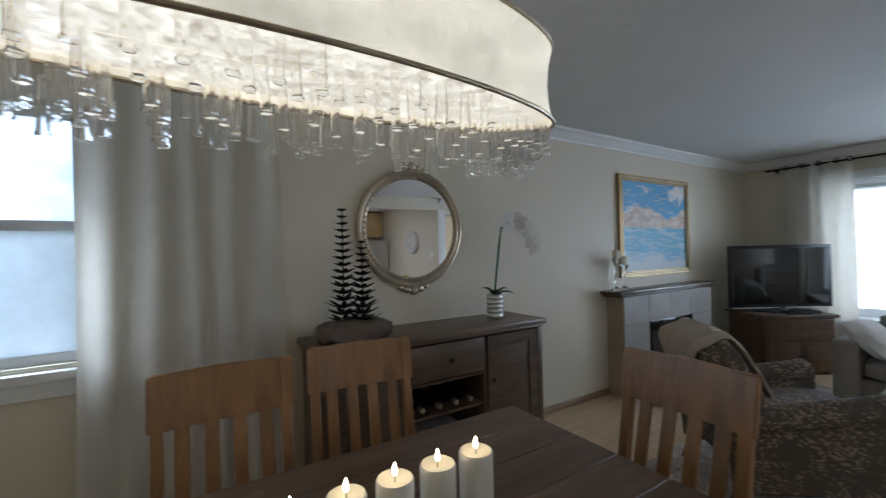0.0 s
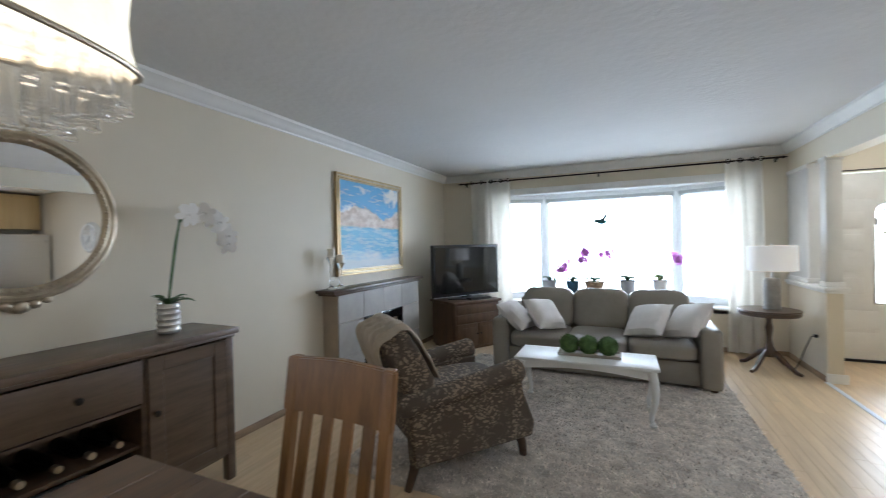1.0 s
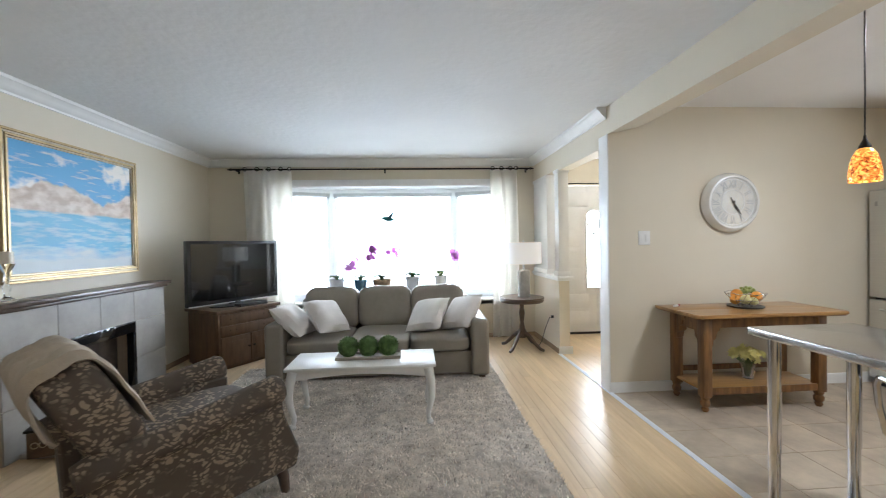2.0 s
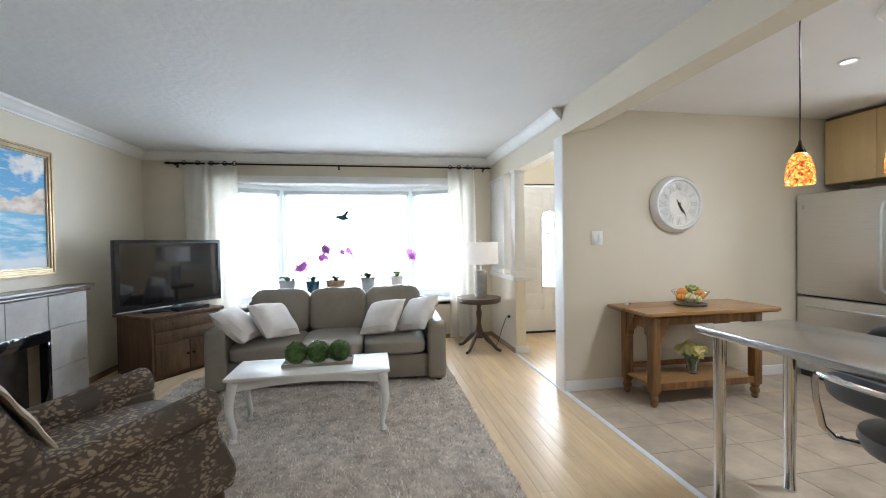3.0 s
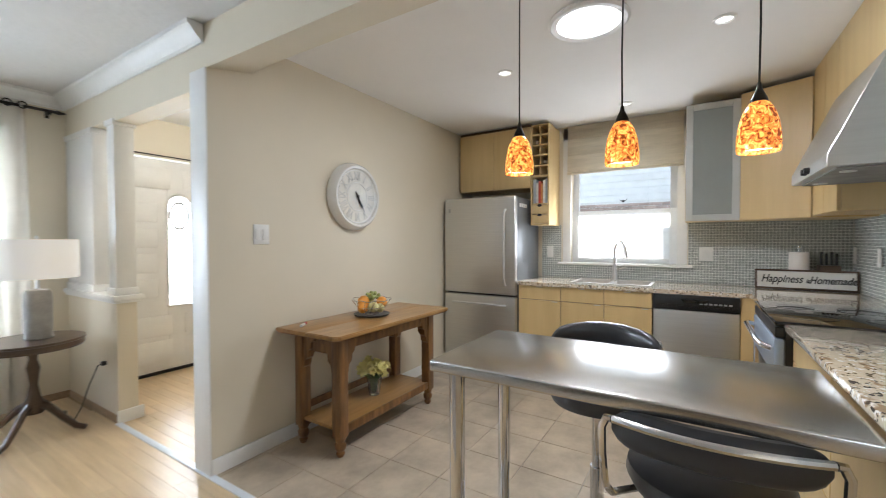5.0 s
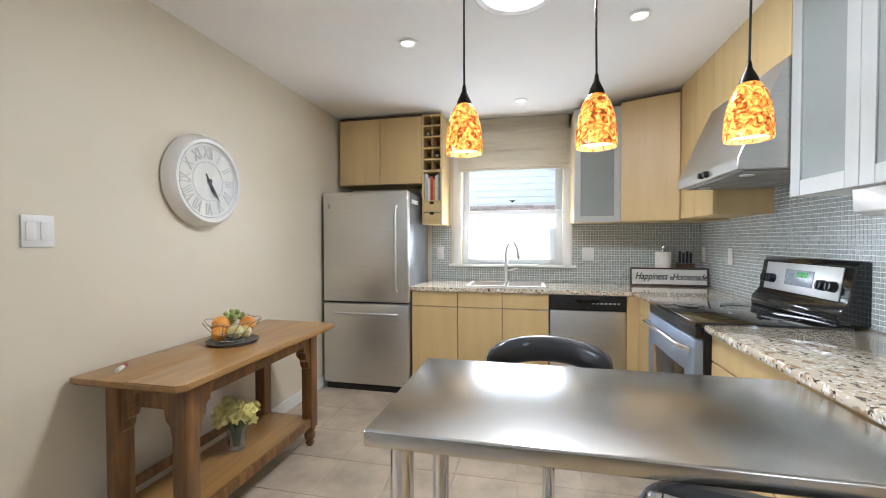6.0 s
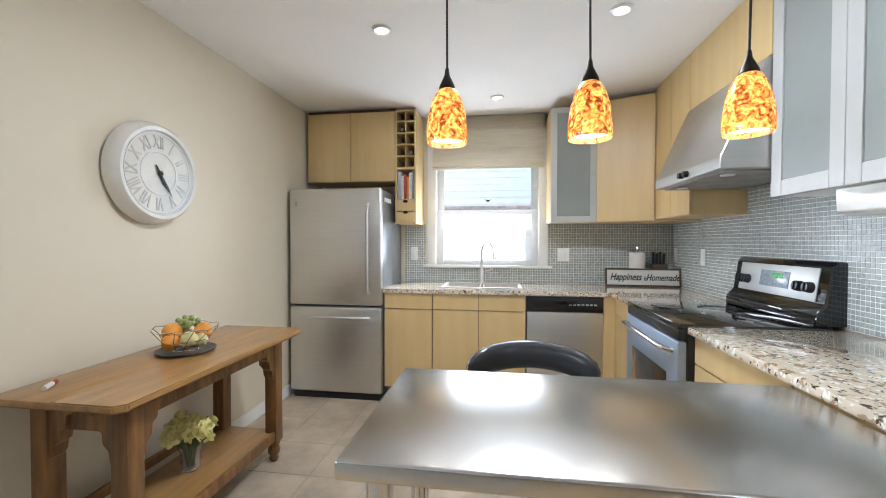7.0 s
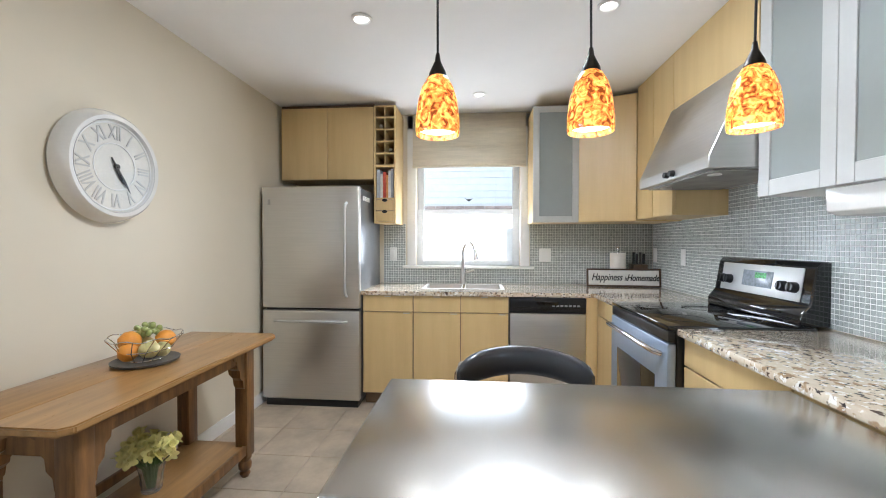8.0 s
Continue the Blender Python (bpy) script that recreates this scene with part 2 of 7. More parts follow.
def arc(c, r, a0, a1, n, ax=(1, 0, 0), ay=(0, 0, 1)):
    c, ax, ay = Vector(c), Vector(ax), Vector(ay)
    return [c + ax * r * math.cos(radians(a0 + (a1 - a0) * i / n)) + ay * r * math.sin(radians(a0 + (a1 - a0) * i / n)) for i in range(n + 1)]


def prism(bm, outline, h, m=None, b=0.0):
    """A plate: the outline in x and z, h thick in y."""
    t = bmesh.new()
    f = t.faces.new([t.verts.new((x, 0, z)) for x, z in outline])
    g = bmesh.ops.extrude_face_region(t, geom=[f])
    bmesh.ops.translate(t, verts=[v for v in g["geom"] if isinstance(v, bmesh.types.BMVert)], vec=(0, h, 0))
    bmesh.ops.recalc_face_normals(t, faces=t.faces)
    if b:
        bmesh.ops.bevel(t, geom=list(t.edges), offset=b, segments=1, affect="EDGES")
    return merge(bm, t, m)


def cushion(bm, sx, sy, sz, m=None, n=10, puff=0.5, seed=0):
    """A soft block with a swollen middle and rounded rim."""
    t = bmesh.new()
    bmesh.ops.create_cube(t, size=2.0)
    bmesh.ops.subdivide_edges(t, edges=list(t.edges), cuts=n, use_grid_fill=True)
    for v in t.verts:
        x, y, z = v.co
        e = 0.10
        k = 1 - puff * (abs(x) ** 4 * 0.5 + abs(y) ** 4 * 0.5)
        q = Vector((x, y, z))
        l = (abs(x) ** 7 + abs(y) ** 7 + abs(z) ** 7) ** (1 / 7)
        q = q / l if l else q
        w = noise.noise(Vector((x * 2 + seed, y * 2, z * 2))) * 0.05
        v.co = (q.x * sx / 2, q.y * sy / 2, q.z * sz / 2 * k * (1 + w))
    return merge(bm, t, m)


def throw_pillow(bm, s, th, m, seed=0):
    t = bmesh.new()
    n = 12
    top, bot = {}, {}
    for i in range(n + 1):
        for j in range(n + 1):
            u, v = 2 * i / n - 1, 2 * j / n - 1
            pin = 1 - 0.10 * (1 - u * u) * abs(v) ** 3 - 0.0
            x = u * s / 2 * (1 - 0.09 * (1 - v * v) * 0 - 0.10 * (1 - abs(v)) * abs(u) ** 6)
            y = v * s / 2 * (1 - 0.10 * (1 - abs(u)) * abs(v) ** 6)
            h = th / 2 * max(0.0, (1 - u ** 4) * (1 - v ** 4)) ** 0.6 * (1 + 0.15 * noise.noise(Vector((u * 1.7 + seed, v * 1.7, seed))))
            top[i, j] = t.verts.new((x, y, h))
            bot[i, j] = top[i, j] if i in (0, n) or j in (0, n) else t.verts.new((x, y, -h))
    for i in range(n):
        for j in range(n):
            t.faces.new((top[i, j], top[i + 1, j], top[i + 1, j + 1], top[i, j + 1]))
            f = (bot[i, j + 1], bot[i + 1, j + 1], bot[i + 1, j], bot[i, j])
            if len(set(f)) == 4:
                t.faces.new(f) if not t.faces.get(f) else None
    return merge(bm, t, m)


I4 = Matrix.Identity(4)

# ---- setting ----
H = 2.44
WX, EY, BX, CY, KX, SY = 0.13, 7.75, 4.45, 5.6, 7.48, 2.37


def wall(name, boxes, material=M_wall, label="cream painted plaster wall"):
    bm = B()
    for b in boxes:
        box(bm, *b)
    ob = part(name, bm, material)
    return tagged(ob, label, "wall", kind="structure")


# left wall with the dining window opening
wall("wall_west", [(-0.05, WX, -0.9, 0.12, 0, H), (-0.05, WX, 0.12, 1.1, 0, 0.92), (-0.05, WX, 0.12, 1.1, 2.1, H), (-0.05, WX, 1.1, EY, 0, H)])
# end wall with the bay opening, and on to the hall
wall("wall_north", [(-0.05, 0.92, EY, EY + 0.18, 0, H), (0.92, 4.12, EY, EY + 0.18, 0, 0.5), (0.92, 4.12, EY, EY + 0.18, 2.13, H),
                    (4.12, 4.8, EY, EY + 0.18, 0, H), (4.8, 5.75, EY, EY + 0.18, 2.08, H), (5.75, 6.5, EY, EY + 0.18, 0, H)])
wall("wall_south", [(-0.05, 4.6, -1.08, -0.9, 0, H)])
wall("wall_dining_east", [(BX, 4.6, -0.9, SY - 0.12, 0, H)])
wall("wall_clock", [(BX, KX + 0.18, CY, CY + 0.14, 0, H)])
wall("wall_hall_header", [(BX, 4.59, CY + 0.14, 6.78, 2.11, H), (BX, 4.59, 6.78, EY, 2.13, H)])
wall("wall_half", [(BX, 4.57, 6.80, EY, 0, 0.85)])
wall("wall_hall_east", [(6.32, 6.5, CY + 0.14, EY, 0, H)])
wall("wall_kitchen_east", [(KX, KX + 0.18, SY - 0.12, 3.52, 0, H), (KX, KX + 0.18, 3.52, 4.46, 0, 1.06), (KX, KX + 0.18, 3.52, 4.46, 2.3, H), (KX, KX + 0.18, 4.46, CY, 0, H)])
wall("wall_kitchen_south", [(BX, KX, SY - 0.12, SY, 0, H)])
# the dropped beam widens a little, with a soft curve, where it meets the clock wall
bm = B()
secs = []
for y, xk, zk in ((SY, 4.615, 2.21), (4.95, 4.615, 2.21), (5.20, 4.622, 2.213), (5.36, 4.64, 2.222), (5.48, 4.668, 2.237), (5.56, 4.70, 2.254), (CY, 4.725, 2.268)):
    secs.append([bm.verts.new(p) for p in ((BX, y, 2.205), (xk, y, zk), (xk, y, H), (BX, y, H))])
for p, q in zip(secs, secs[1:]):
    for k in range(4):
        bm.faces.new((p[k], p[(k + 1) % 4], q[(k + 1) % 4], q[k]))
bm.faces.new(secs[0])
bm.faces.new(secs[-1][::-1])
bmesh.ops.recalc_face_normals(bm, faces=bm.faces)
tagged(part("beam", bm, M_wall), "cream painted dropped ceiling beam", "beam", kind="structure")

bm = B()
box(bm, -0.05, 4.46, -1.08, 8.6, H, H + 0.1)
tagged(part("ceiling_living", bm, M_ceil), "white textured plaster ceiling", "ceiling", kind="structure")
bm = B()
box(bm, 4.46, KX + 0.18, SY - 0.12, CY + 0.07, H, H + 0.1)
box(bm, 4.46, 6.5, CY + 0.07, 8.0, H, H + 0.1)
tagged(part("ceiling_kitchen", bm, M_kceil), "smooth white painted ceiling", "ceiling", kind="structure")


def molding(name, prof, p0, p1, out, material, label, ext=0.0):
    """A profile (d out of the wall, z) drawn from p0 to p1 along a wall whose room side is out."""
    bm = B()
    o = Vector(out)
    ends = []
    for p in (Vector(p0), Vector(p1)):
        ends.append([bm.verts.new((p.x + o.x * d, p.y + o.y * d, z)) for d, z in prof])
    n = len(prof)
    for i in range(n):
        bm.faces.new((ends[0][i], ends[0][(i + 1) % n], ends[1][(i + 1) % n], ends[1][i]))
    bm.faces.new(ends[0][::-1])
    bm.faces.new(ends[1])
    bmesh.ops.recalc_face_normals(bm, faces=bm.faces)
    return tagged(part(name, bm, material), label, "trim", kind="structure")


crown = [(0.002, 2.34), (0.012, 2.34), (0.016, 2.355), (0.03, 2.365), (0.05, 2.385), (0.068, 2.41), (0.082, 2.417), (0.085, 2.438), (0.002, 2.438)]
molding("trim_crown_west", crown, (WX, -0.9, 0), (WX, EY, 0), (1, 0), M_white, "white painted crown moulding")
molding("trim_crown_north", crown, (WX, EY, 0), (BX, EY, 0), (0, -1), M_white, "white painted crown moulding")
molding("trim_crown_east", crown, (BX, 5.62, 0), (BX, EY, 0), (-1, 0), M_white, "white painted crown moulding")
base = [(0.002, 0.0), (0.014, 0.0), (0.014, 0.07), (0.009, 0.085), (0.002, 0.088)]
woodbase = [(0.002, 0.0), (0.012, 0.0), (0.012, 0.045), (0.006, 0.055), (0.002, 0.055)]
molding("baseboard_clock", base, (BX, CY, 0), (KX, CY, 0), (0, -1), M_white, "white painted baseboard")
molding("baseboard_west_a", woodbase, (WX, -0.9, 0), (WX, 4.86, 0), (1, 0), M_trimwood, "narrow stained wood baseboard")
molding("baseboard_west_b", woodbase, (WX, 6.46, 0), (WX, EY, 0), (1, 0), M_trimwood, "narrow stained wood baseboard")
molding("baseboard_north", woodbase, (WX, EY, 0), (BX, EY, 0), (0, -1), M_trimwood, "narrow stained wood baseboard")
molding("baseboard_half", woodbase, (BX, 6.8, 0), (BX, EY, 0), (-1, 0), M_trimwood, "narrow stained wood baseboard")
molding("baseboard_half_end", base, (BX - 0.01, 6.8, 0), (4.60, 6.8, 0), (0, -1), M_white, "white painted baseboard")
# end trim of the clock wall and half wall cap and posts
bm = B()
box(bm, BX - 0.012, BX - 0.002, CY - 0.012, CY + 0.15, 0.0, 2.205, 0.003)
tagged(part("trim_wall_end", bm, M_white), "pale glossy trim on the end of the wall", "trim", kind="structure")
bm = B()
box(bm, BX - 0.035, 4.605, 6.755, EY, 0.862, 0.90, 0.008)
box(bm, BX - 0.02, 4.59, 6.775, EY, 0.845, 0.866, 0.004)
tagged(part("trim_half_wall_cap", bm, M_white), "white painted cap of the half wall", "trim", kind="structure")
for nm, y0, y1 in (("trim_post_a", 6.80, 6.92), ("trim_post_b", 7.20, 7.745)):
    bm = B()
    box(bm, BX, 4.57, y0, y1, 0.90, 2.13, 0.004)
    box(bm, BX - 0.012, 4.582, y0 - 0.012, min(y1 + 0.012, 7.748), 0.90, 0.95, 0.004)
    box(bm, BX - 0.012, 4.582, y0 - 0.012, min(y1 + 0.012, 7.748), 2.09, 2.13, 0.004)
    tagged(part(nm, bm, M_white), "white painted square post on the half wall", "post", kind="structure")

# floors
bm = B()
box(bm, -0.05, BX, -1.08, 8.0, -0.06, -0.006)
box(bm, BX, 6.5, CY + 0.1, 8.0, -0.06, -0.006)
floor = tagged(part("floor", bm, M_oakgap), "honey oak strip floor, glossy", "floor", kind="structure")
bm = B()
box(bm, BX, KX + 0.18, SY - 0.12, CY + 0.1, -0.06, -0.005)
tile_floor = tagged(part("floor_kitchen", bm, M_grout), "beige stone-look ceramic tile floor", "floor", kind="structure")
bm = B()
box(bm, 4.425, 4.465, 2.37, 6.8, 0.0, 0.007, 0.003)
tagged(part("trim_threshold", bm, M_strip), "bright aluminium threshold strip between wood and tile", "trim", kind="structure")

# ---- bay window ----
bm = B()
box(bm, 0.92, 4.12, EY + 0.0, 8.5, 0.46, 0.53)
box(bm, 0.88, 4.16, EY - 0.03, EY + 0.02, 0.505, 0.535, 0.006)
tagged(part("window_seat", bm, M_white), "white painted deep bay window sill", "sill", kind="structure")
bm = B()
box(bm, 0.92, 4.12, EY + 0.18, 8.6, 2.10, 2.2)
box(bm, 0.87, 4.17, EY - 0.02, EY - 0.002, 2.08, 2.17, 0.004)
tagged(part("window_head", bm, M_white), "white painted bay window head", "window head", kind="structure")
bay = thing("window_1", I4, "white bay window of three tall panes, glaring with daylight", "window", kind="structure")


def bay_unit(p0, p1, z0, z1):
    d = Vector((p1[0] - p0[0], p1[1] - p0[1], 0))
    L = d.length
    m = Matrix.Translation((p0[0], p0[1], 0)) @ Matrix.Rotation(math.atan2(d.y, d.x), 4, "Z")
    bm = B()
    w = 0.07
    box(bm, 0, w, -0.04, 0.04, z0, z1, 0.005, m=m)
    box(bm, L - w, L, -0.04, 0.04, z0, z1, 0.005, m=m)
    box(bm, w, L - w, -0.04, 0.04, z0, z0 + 0.09, 0.005, m=m)
    box(bm, w, L - w, -0.04, 0.04, z1 - 0.09, z1, 0.005, m=m)
    part("window_frame", bm, M_vinyl, bay)
    bm = B()
    box(bm, w, L - w, -0.006, 0.006, z0 + 0.09, z1 - 0.09, m=m)
    g = part("pane", bm, M_glass, bay)
    g.visible_shadow = False
    bm = B()
    box(bm, 0.04, L - 0.04, -0.075, -0.045, z1 - 0.10, z1 - 0.055, 0.006, m=m)
    for k in range(5):
        box(bm, 0.05, L - 0.05, -0.085, -0.055, z1 - 0.128 + k * 0.006, z1 - 0.125 + k * 0.006, m=m)
    part("blind_stack", bm, M_alu, bay, "raised grey slat blind")


bay_unit((0.93, 7.94), (1.60, 8.27), 0.53, 2.10)
bay_unit((1.60, 8.27), (3.40, 8.27), 0.53, 2.10)
bay_unit((3.40, 8.27), (4.11, 7.94), 0.53, 2.10)

# ---- kitchen window ----
kw = thing("window_2", I4, "white sash window over the sink", "window", kind="structure")
bm = B()
box(bm, KX - 0.02, KX - 0.002, 4.46, 4.54, 1.04, 2.42, 0.004)
box(bm, KX - 0.02, KX - 0.002, 3.44, 3.52, 1.04, 2.42, 0.004)
box(bm, KX - 0.02, KX - 0.002, 3.44, 4.54, 2.30, 2.42, 0.004)
part("window_trim", bm, M_white, kw)
bm = B()
box(bm, KX - 0.05, KX + 0.12, 3.40, 4.58, 1.035, 1.06, 0.006)
part("window_sill", bm, M_white, kw)
for z0, z1, dx in ((1.06, 1.575, 0.05), (1.53, 2.30, 0.09)):
    bm = B()
    w = 0.06
    box(bm, KX + dx, KX + dx + 0.035, 3.52, 3.52 + w, z0, z1, 0.004)
    box(bm, KX + dx, KX + dx + 0.035, 4.46 - w, 4.46, z0, z1, 0.004)
    box(bm, KX + dx, KX + dx + 0.035, 3.52 + w, 4.46 - w, z0, z0 + 0.045, 0.004)
    box(bm, KX + dx, KX + dx + 0.035, 3.52 + w, 4.46 - w, z1 - 0.045, z1, 0.004)
    sash = part("sash", bm, M_vinyl, kw)
    bm = B()
    box(bm, KX + dx + 0.012, KX + dx + 0.02, 3.52 + w, 4.46 - w, z0 + 0.045, z1 - 0.045)
    g = part("pane", bm, M_film if z0 < 1.3 else M_glass, sash)
    g.visible_shadow = False

# ---- dining window ----
dw = thing("window_3", I4, "white sash window in the dining wall", "window", kind="structure")
bm = B()
box(bm, WX + 0.002, WX + 0.02, 1.1, 1.18, 0.86, 2.18, 0.004)
box(bm, WX + 0.002, WX + 0.02, 0.04, 0.12, 0.86, 2.18, 0.004)
box(bm, WX + 0.002, WX + 0.02, 0.04, 1.18, 2.1, 2.18, 0.004)
box(bm, WX + 0.002, WX + 0.018, 0.04, 1.18, 0.78, 0.86, 0.004)
part("window_trim", bm, M_white, dw)
bm = B()
box(bm, -0.02, WX + 0.05, 0.02, 1.20, 0.86, 0.90, 0.006)
part("window_sill", bm, M_white, dw)
for z0, z1, dx in ((0.92, 1.57, 0.05), (1.53, 2.1, 0.01)):
    bm = B()
    w = 0.05
    box(bm, dx, dx + 0.035, 0.12, 0.12 + w, z0, z1, 0.004)
    box(bm, dx, dx + 0.035, 1.1 - w, 1.1, z0, z1, 0.004)
    box(bm, dx, dx + 0.035, 0.12 + w, 1.1 - w, z0, z0 + 0.045, 0.004)
    box(bm, dx, dx + 0.035, 0.12 + w, 1.1 - w, z1 - 0.045, z1, 0.004)
    sash = part("sash", bm, M_vinyl, dw)
    bm = B()
    box(bm, dx + 0.012, dx + 0.02, 0.12 + w, 1.1 - w, z0 + 0.045, z1 - 0.045)
    g = part("pane", bm, M_film if z0 < 1.3 else M_glass, sash)
    g.visible_shadow = False

# ---- front door ----
door = thing("door_1", pose(4.8, 7.74, 0), "white panelled front door with an arched glass light", "door", kind="structure")
bm = B()
g0, g1, gz0, gz1 = 0.385, 0.61, 0.645, 1.735
box(bm, 0, g0, 0, 0.045, 0.03, 2.06, 0.003)
box(bm, g1, 0.95, 0, 0.045, 0.03, 2.06, 0.003)
box(bm, g0, g1, 0, 0.045, 0.03, gz0, 0.0)
box(bm, g0, g1, 0, 0.045, gz1, 2.06, 0.0)
part("door_leaf", bm, M_white, door)
bm = B()
for k in range(13):
    a0, a1 = radians(180 * k / 13), radians(180 * (k + 1) / 13)
    r, c = (g1 - g0) / 2, (g0 + g1) / 2
    zc = gz1 - r
    prism(bm, [(c + r * math.cos(a0), zc + r * math.sin(a0)), (c + r * math.cos(a1), zc + r * math.sin(a1)), (c + r * math.cos(a1), gz1 + 0.001), (c + r * math.cos(a0), gz1 + 0.001)], 0.045)
tube(bm, [(g0, -0.002, gz0)] + [(g0, -0.002, gz0 + 0.3), (g0, -0.002, 1.3)] + arc(((g0 + g1) / 2, -0.002, gz1 - (g1 - g0) / 2), (g1 - g0) / 2, 180, 0, 16) + [(g1, -0.002, 1.3), (g1, -0.002, gz0), (g0, -0.002, gz0)], 0.013, 8)
part("light_frame", bm, M_white, door)
bm = B()
box(bm, g0, g1, 0.018, 0.026, gz0, gz1)
g = part("pane", bm, M_glass, door)
g.visible_shadow = False
bm = B()
tube(bm, [((g0 + g1) / 2 + 0.085 * math.cos(2 * math.pi * k / 28), 0.008, 1.53 + 0.13 * math.sin(2 * math.pi * k / 28)) for k in range(29)], 0.012, 6)
part("leaded_ring", bm, M_greycer, door)
for z0, z1 in ((1.78, 1.98), (0.12, 0.32), (0.36, 0.56)):
    for x0, x1 in ((0.08, 0.42), (0.53, 0.87)):
        bm = B()
        box(bm, x0, x1, -0.006, -0.0005, z0, z1, 0.004)
        part("door_panel", bm, M_white, door)
for z in (0.74, 0.98, 1.22, 1.46):
    bm = B()
    box(bm, 0.08, 0.30, -0.006, -0.0005, z, z + 0.18, 0.004)
    part("door_panel", bm, M_white, door)
bm = B()
box(bm, 0, 0.95, -0.01, 0.05, 0.0, 0.028)
part("door_sweep", bm, M_black, door)
bm = B()
tube(bm, [(-0.05, -0.05, 2.09), (0.9, -0.05, 2.09)], 0.006, 8)
part("door_rod", bm, M_iron, door, "thin dark rod over the door")

# ---- hall ceiling light: unseen fixture, added to go with the fill lamp ----
hl = thing("ceiling_light", pose(5.35, 6.75, H), "unseen round flush white glass ceiling light, lit, added to brighten the hall", "ceiling light")
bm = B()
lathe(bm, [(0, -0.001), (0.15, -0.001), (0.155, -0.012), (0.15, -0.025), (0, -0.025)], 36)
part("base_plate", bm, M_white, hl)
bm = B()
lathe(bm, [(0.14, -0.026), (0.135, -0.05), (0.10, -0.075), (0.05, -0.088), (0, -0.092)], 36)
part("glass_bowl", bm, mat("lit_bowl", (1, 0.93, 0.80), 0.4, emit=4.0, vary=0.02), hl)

# ---- outside ----
bm = B()
box(bm, -60, 70, -60, 70, -0.62, -0.5)
M_lawn = mat("lawn", (0.12, 0.16, 0.07), 0.95, vary=0.2, scale=0.6)
tagged(part("ground", bm, M_lawn), "green lawn and ground round the house", "ground", kind="structure")
# Glowing sheet that stands in for blown-out daylight beyond the bay.
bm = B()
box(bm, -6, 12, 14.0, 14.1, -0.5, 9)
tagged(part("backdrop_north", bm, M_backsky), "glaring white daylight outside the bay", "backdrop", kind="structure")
# Glowing sheet, white and blue patches stand for the bright view west.
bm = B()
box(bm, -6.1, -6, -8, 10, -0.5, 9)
M_backwest = mat("glowing_blue_white_distance", (0.95, 0.97, 1.0), 1.0, vary=0.05, scale=0.9, color2=(0.42, 0.58, 0.80), emit=2.0)
tagged(part("backdrop_west", bm, M_backwest), "glowing bluish white backdrop in place of the view outside the dining window", "backdrop", kind="structure")

# ---- living room: sofa ----
sofa = thing("sofa", pose(2.455, 6.56, 0, 0, 0, -1.5), "taupe leather three-seat sofa with plump back cushions", "sofa")
W = 1.05
bm = B()
box(bm, -W + 0.12, W - 0.12, -0.44, 0.46, 0.05, 0.27, 0.02)
part("base", bm, M_sofa, sofa)
for s in (-1, 1):
    bm = B()
    box(bm, min(s * W, s * (W - 0.17)), max(s * W, s * (W - 0.17)), -0.50, 0.46, 0.04, 0.575, 0.035, 3)
    part("arm", bm, M_sofa, sofa)
for i in range(3):
    x = (-1 + i) * 0.583
    bm = B()
    cushion(bm, 0.58, 0.72, 0.17, pose(x, -0.14, 0.345), puff=0.25, seed=i)
    part("seat_cushion", bm, M_sofa, sofa)
    bm = B()
    cushion(bm, 0.585, 0.24, 0.47, pose(x, 0.28, 0.60, -10), puff=0.2, seed=i + 7)
    part("back_cushion", bm, M_sofa, sofa)
bm = B()
box(bm, -W + 0.1, W - 0.1, 0.36, 0.48, 0.05, 0.70, 0.03)
part("back_frame", bm, M_sofa, sofa)
for x in (-W + 0.07, W - 0.07):
    for y in (-0.44, 0.4):
        bm = B()
        box(bm, x - 0.03, x + 0.03, y - 0.03, y + 0.03, 0.0, 0.045, 0.004)
        part("foot", bm, M_walnut, sofa)
for i, (x, y, z, rx, ry, rz) in enumerate(((1.625, 6.27, 0.585, 40, 2, 79), (1.915, 6.345, 0.600, 44, 6, 55), (2.92, 6.345, 0.585, 40, -10, -33), (3.26, 6.31, 0.605, 46, -12, -52))):
    bm = B()
    throw_pillow(bm, 0.40, 0.17, I4, i * 3.1)
    solo("throw_pillow", bm, M_pillow, pose(x, y, z, rx, ry, rz), "cream square throw pillow leaning on the sofa", "pillow", "sofa pillows")

# ---- coffee table ----
ct = thing("coffee_table", pose(2.405, 5.33, 0.021, 0, 0, 0), "white painted coffee table with curved cabriole legs", "coffee table")
bm = B()
box(bm, -0.53, 0.53, -0.21, 0.21, 0.405, 0.43, 0.008)
part("tabletop", bm, M_white, ct)
for s in (-1, 1):
    bm = B()
    prism(bm, [(-0.47, 0.405)] + [(-0.47 + 0.94 * k / 12, 0.335 + 0.035 * math.sin(math.pi * k / 12) * (1 if k % 12 else 0)) for k in range(13)] + [(0.47, 0.405)], 0.018, pose(0, s * 0.175 - 0.009, 0))
    part("apron_long", bm, M_white, ct)
    bm = B()
    box(bm, s * 0.48 - 0.009, s * 0.48 + 0.009, -0.165, 0.165, 0.335, 0.405)
    part("apron_end", bm, M_white, ct)
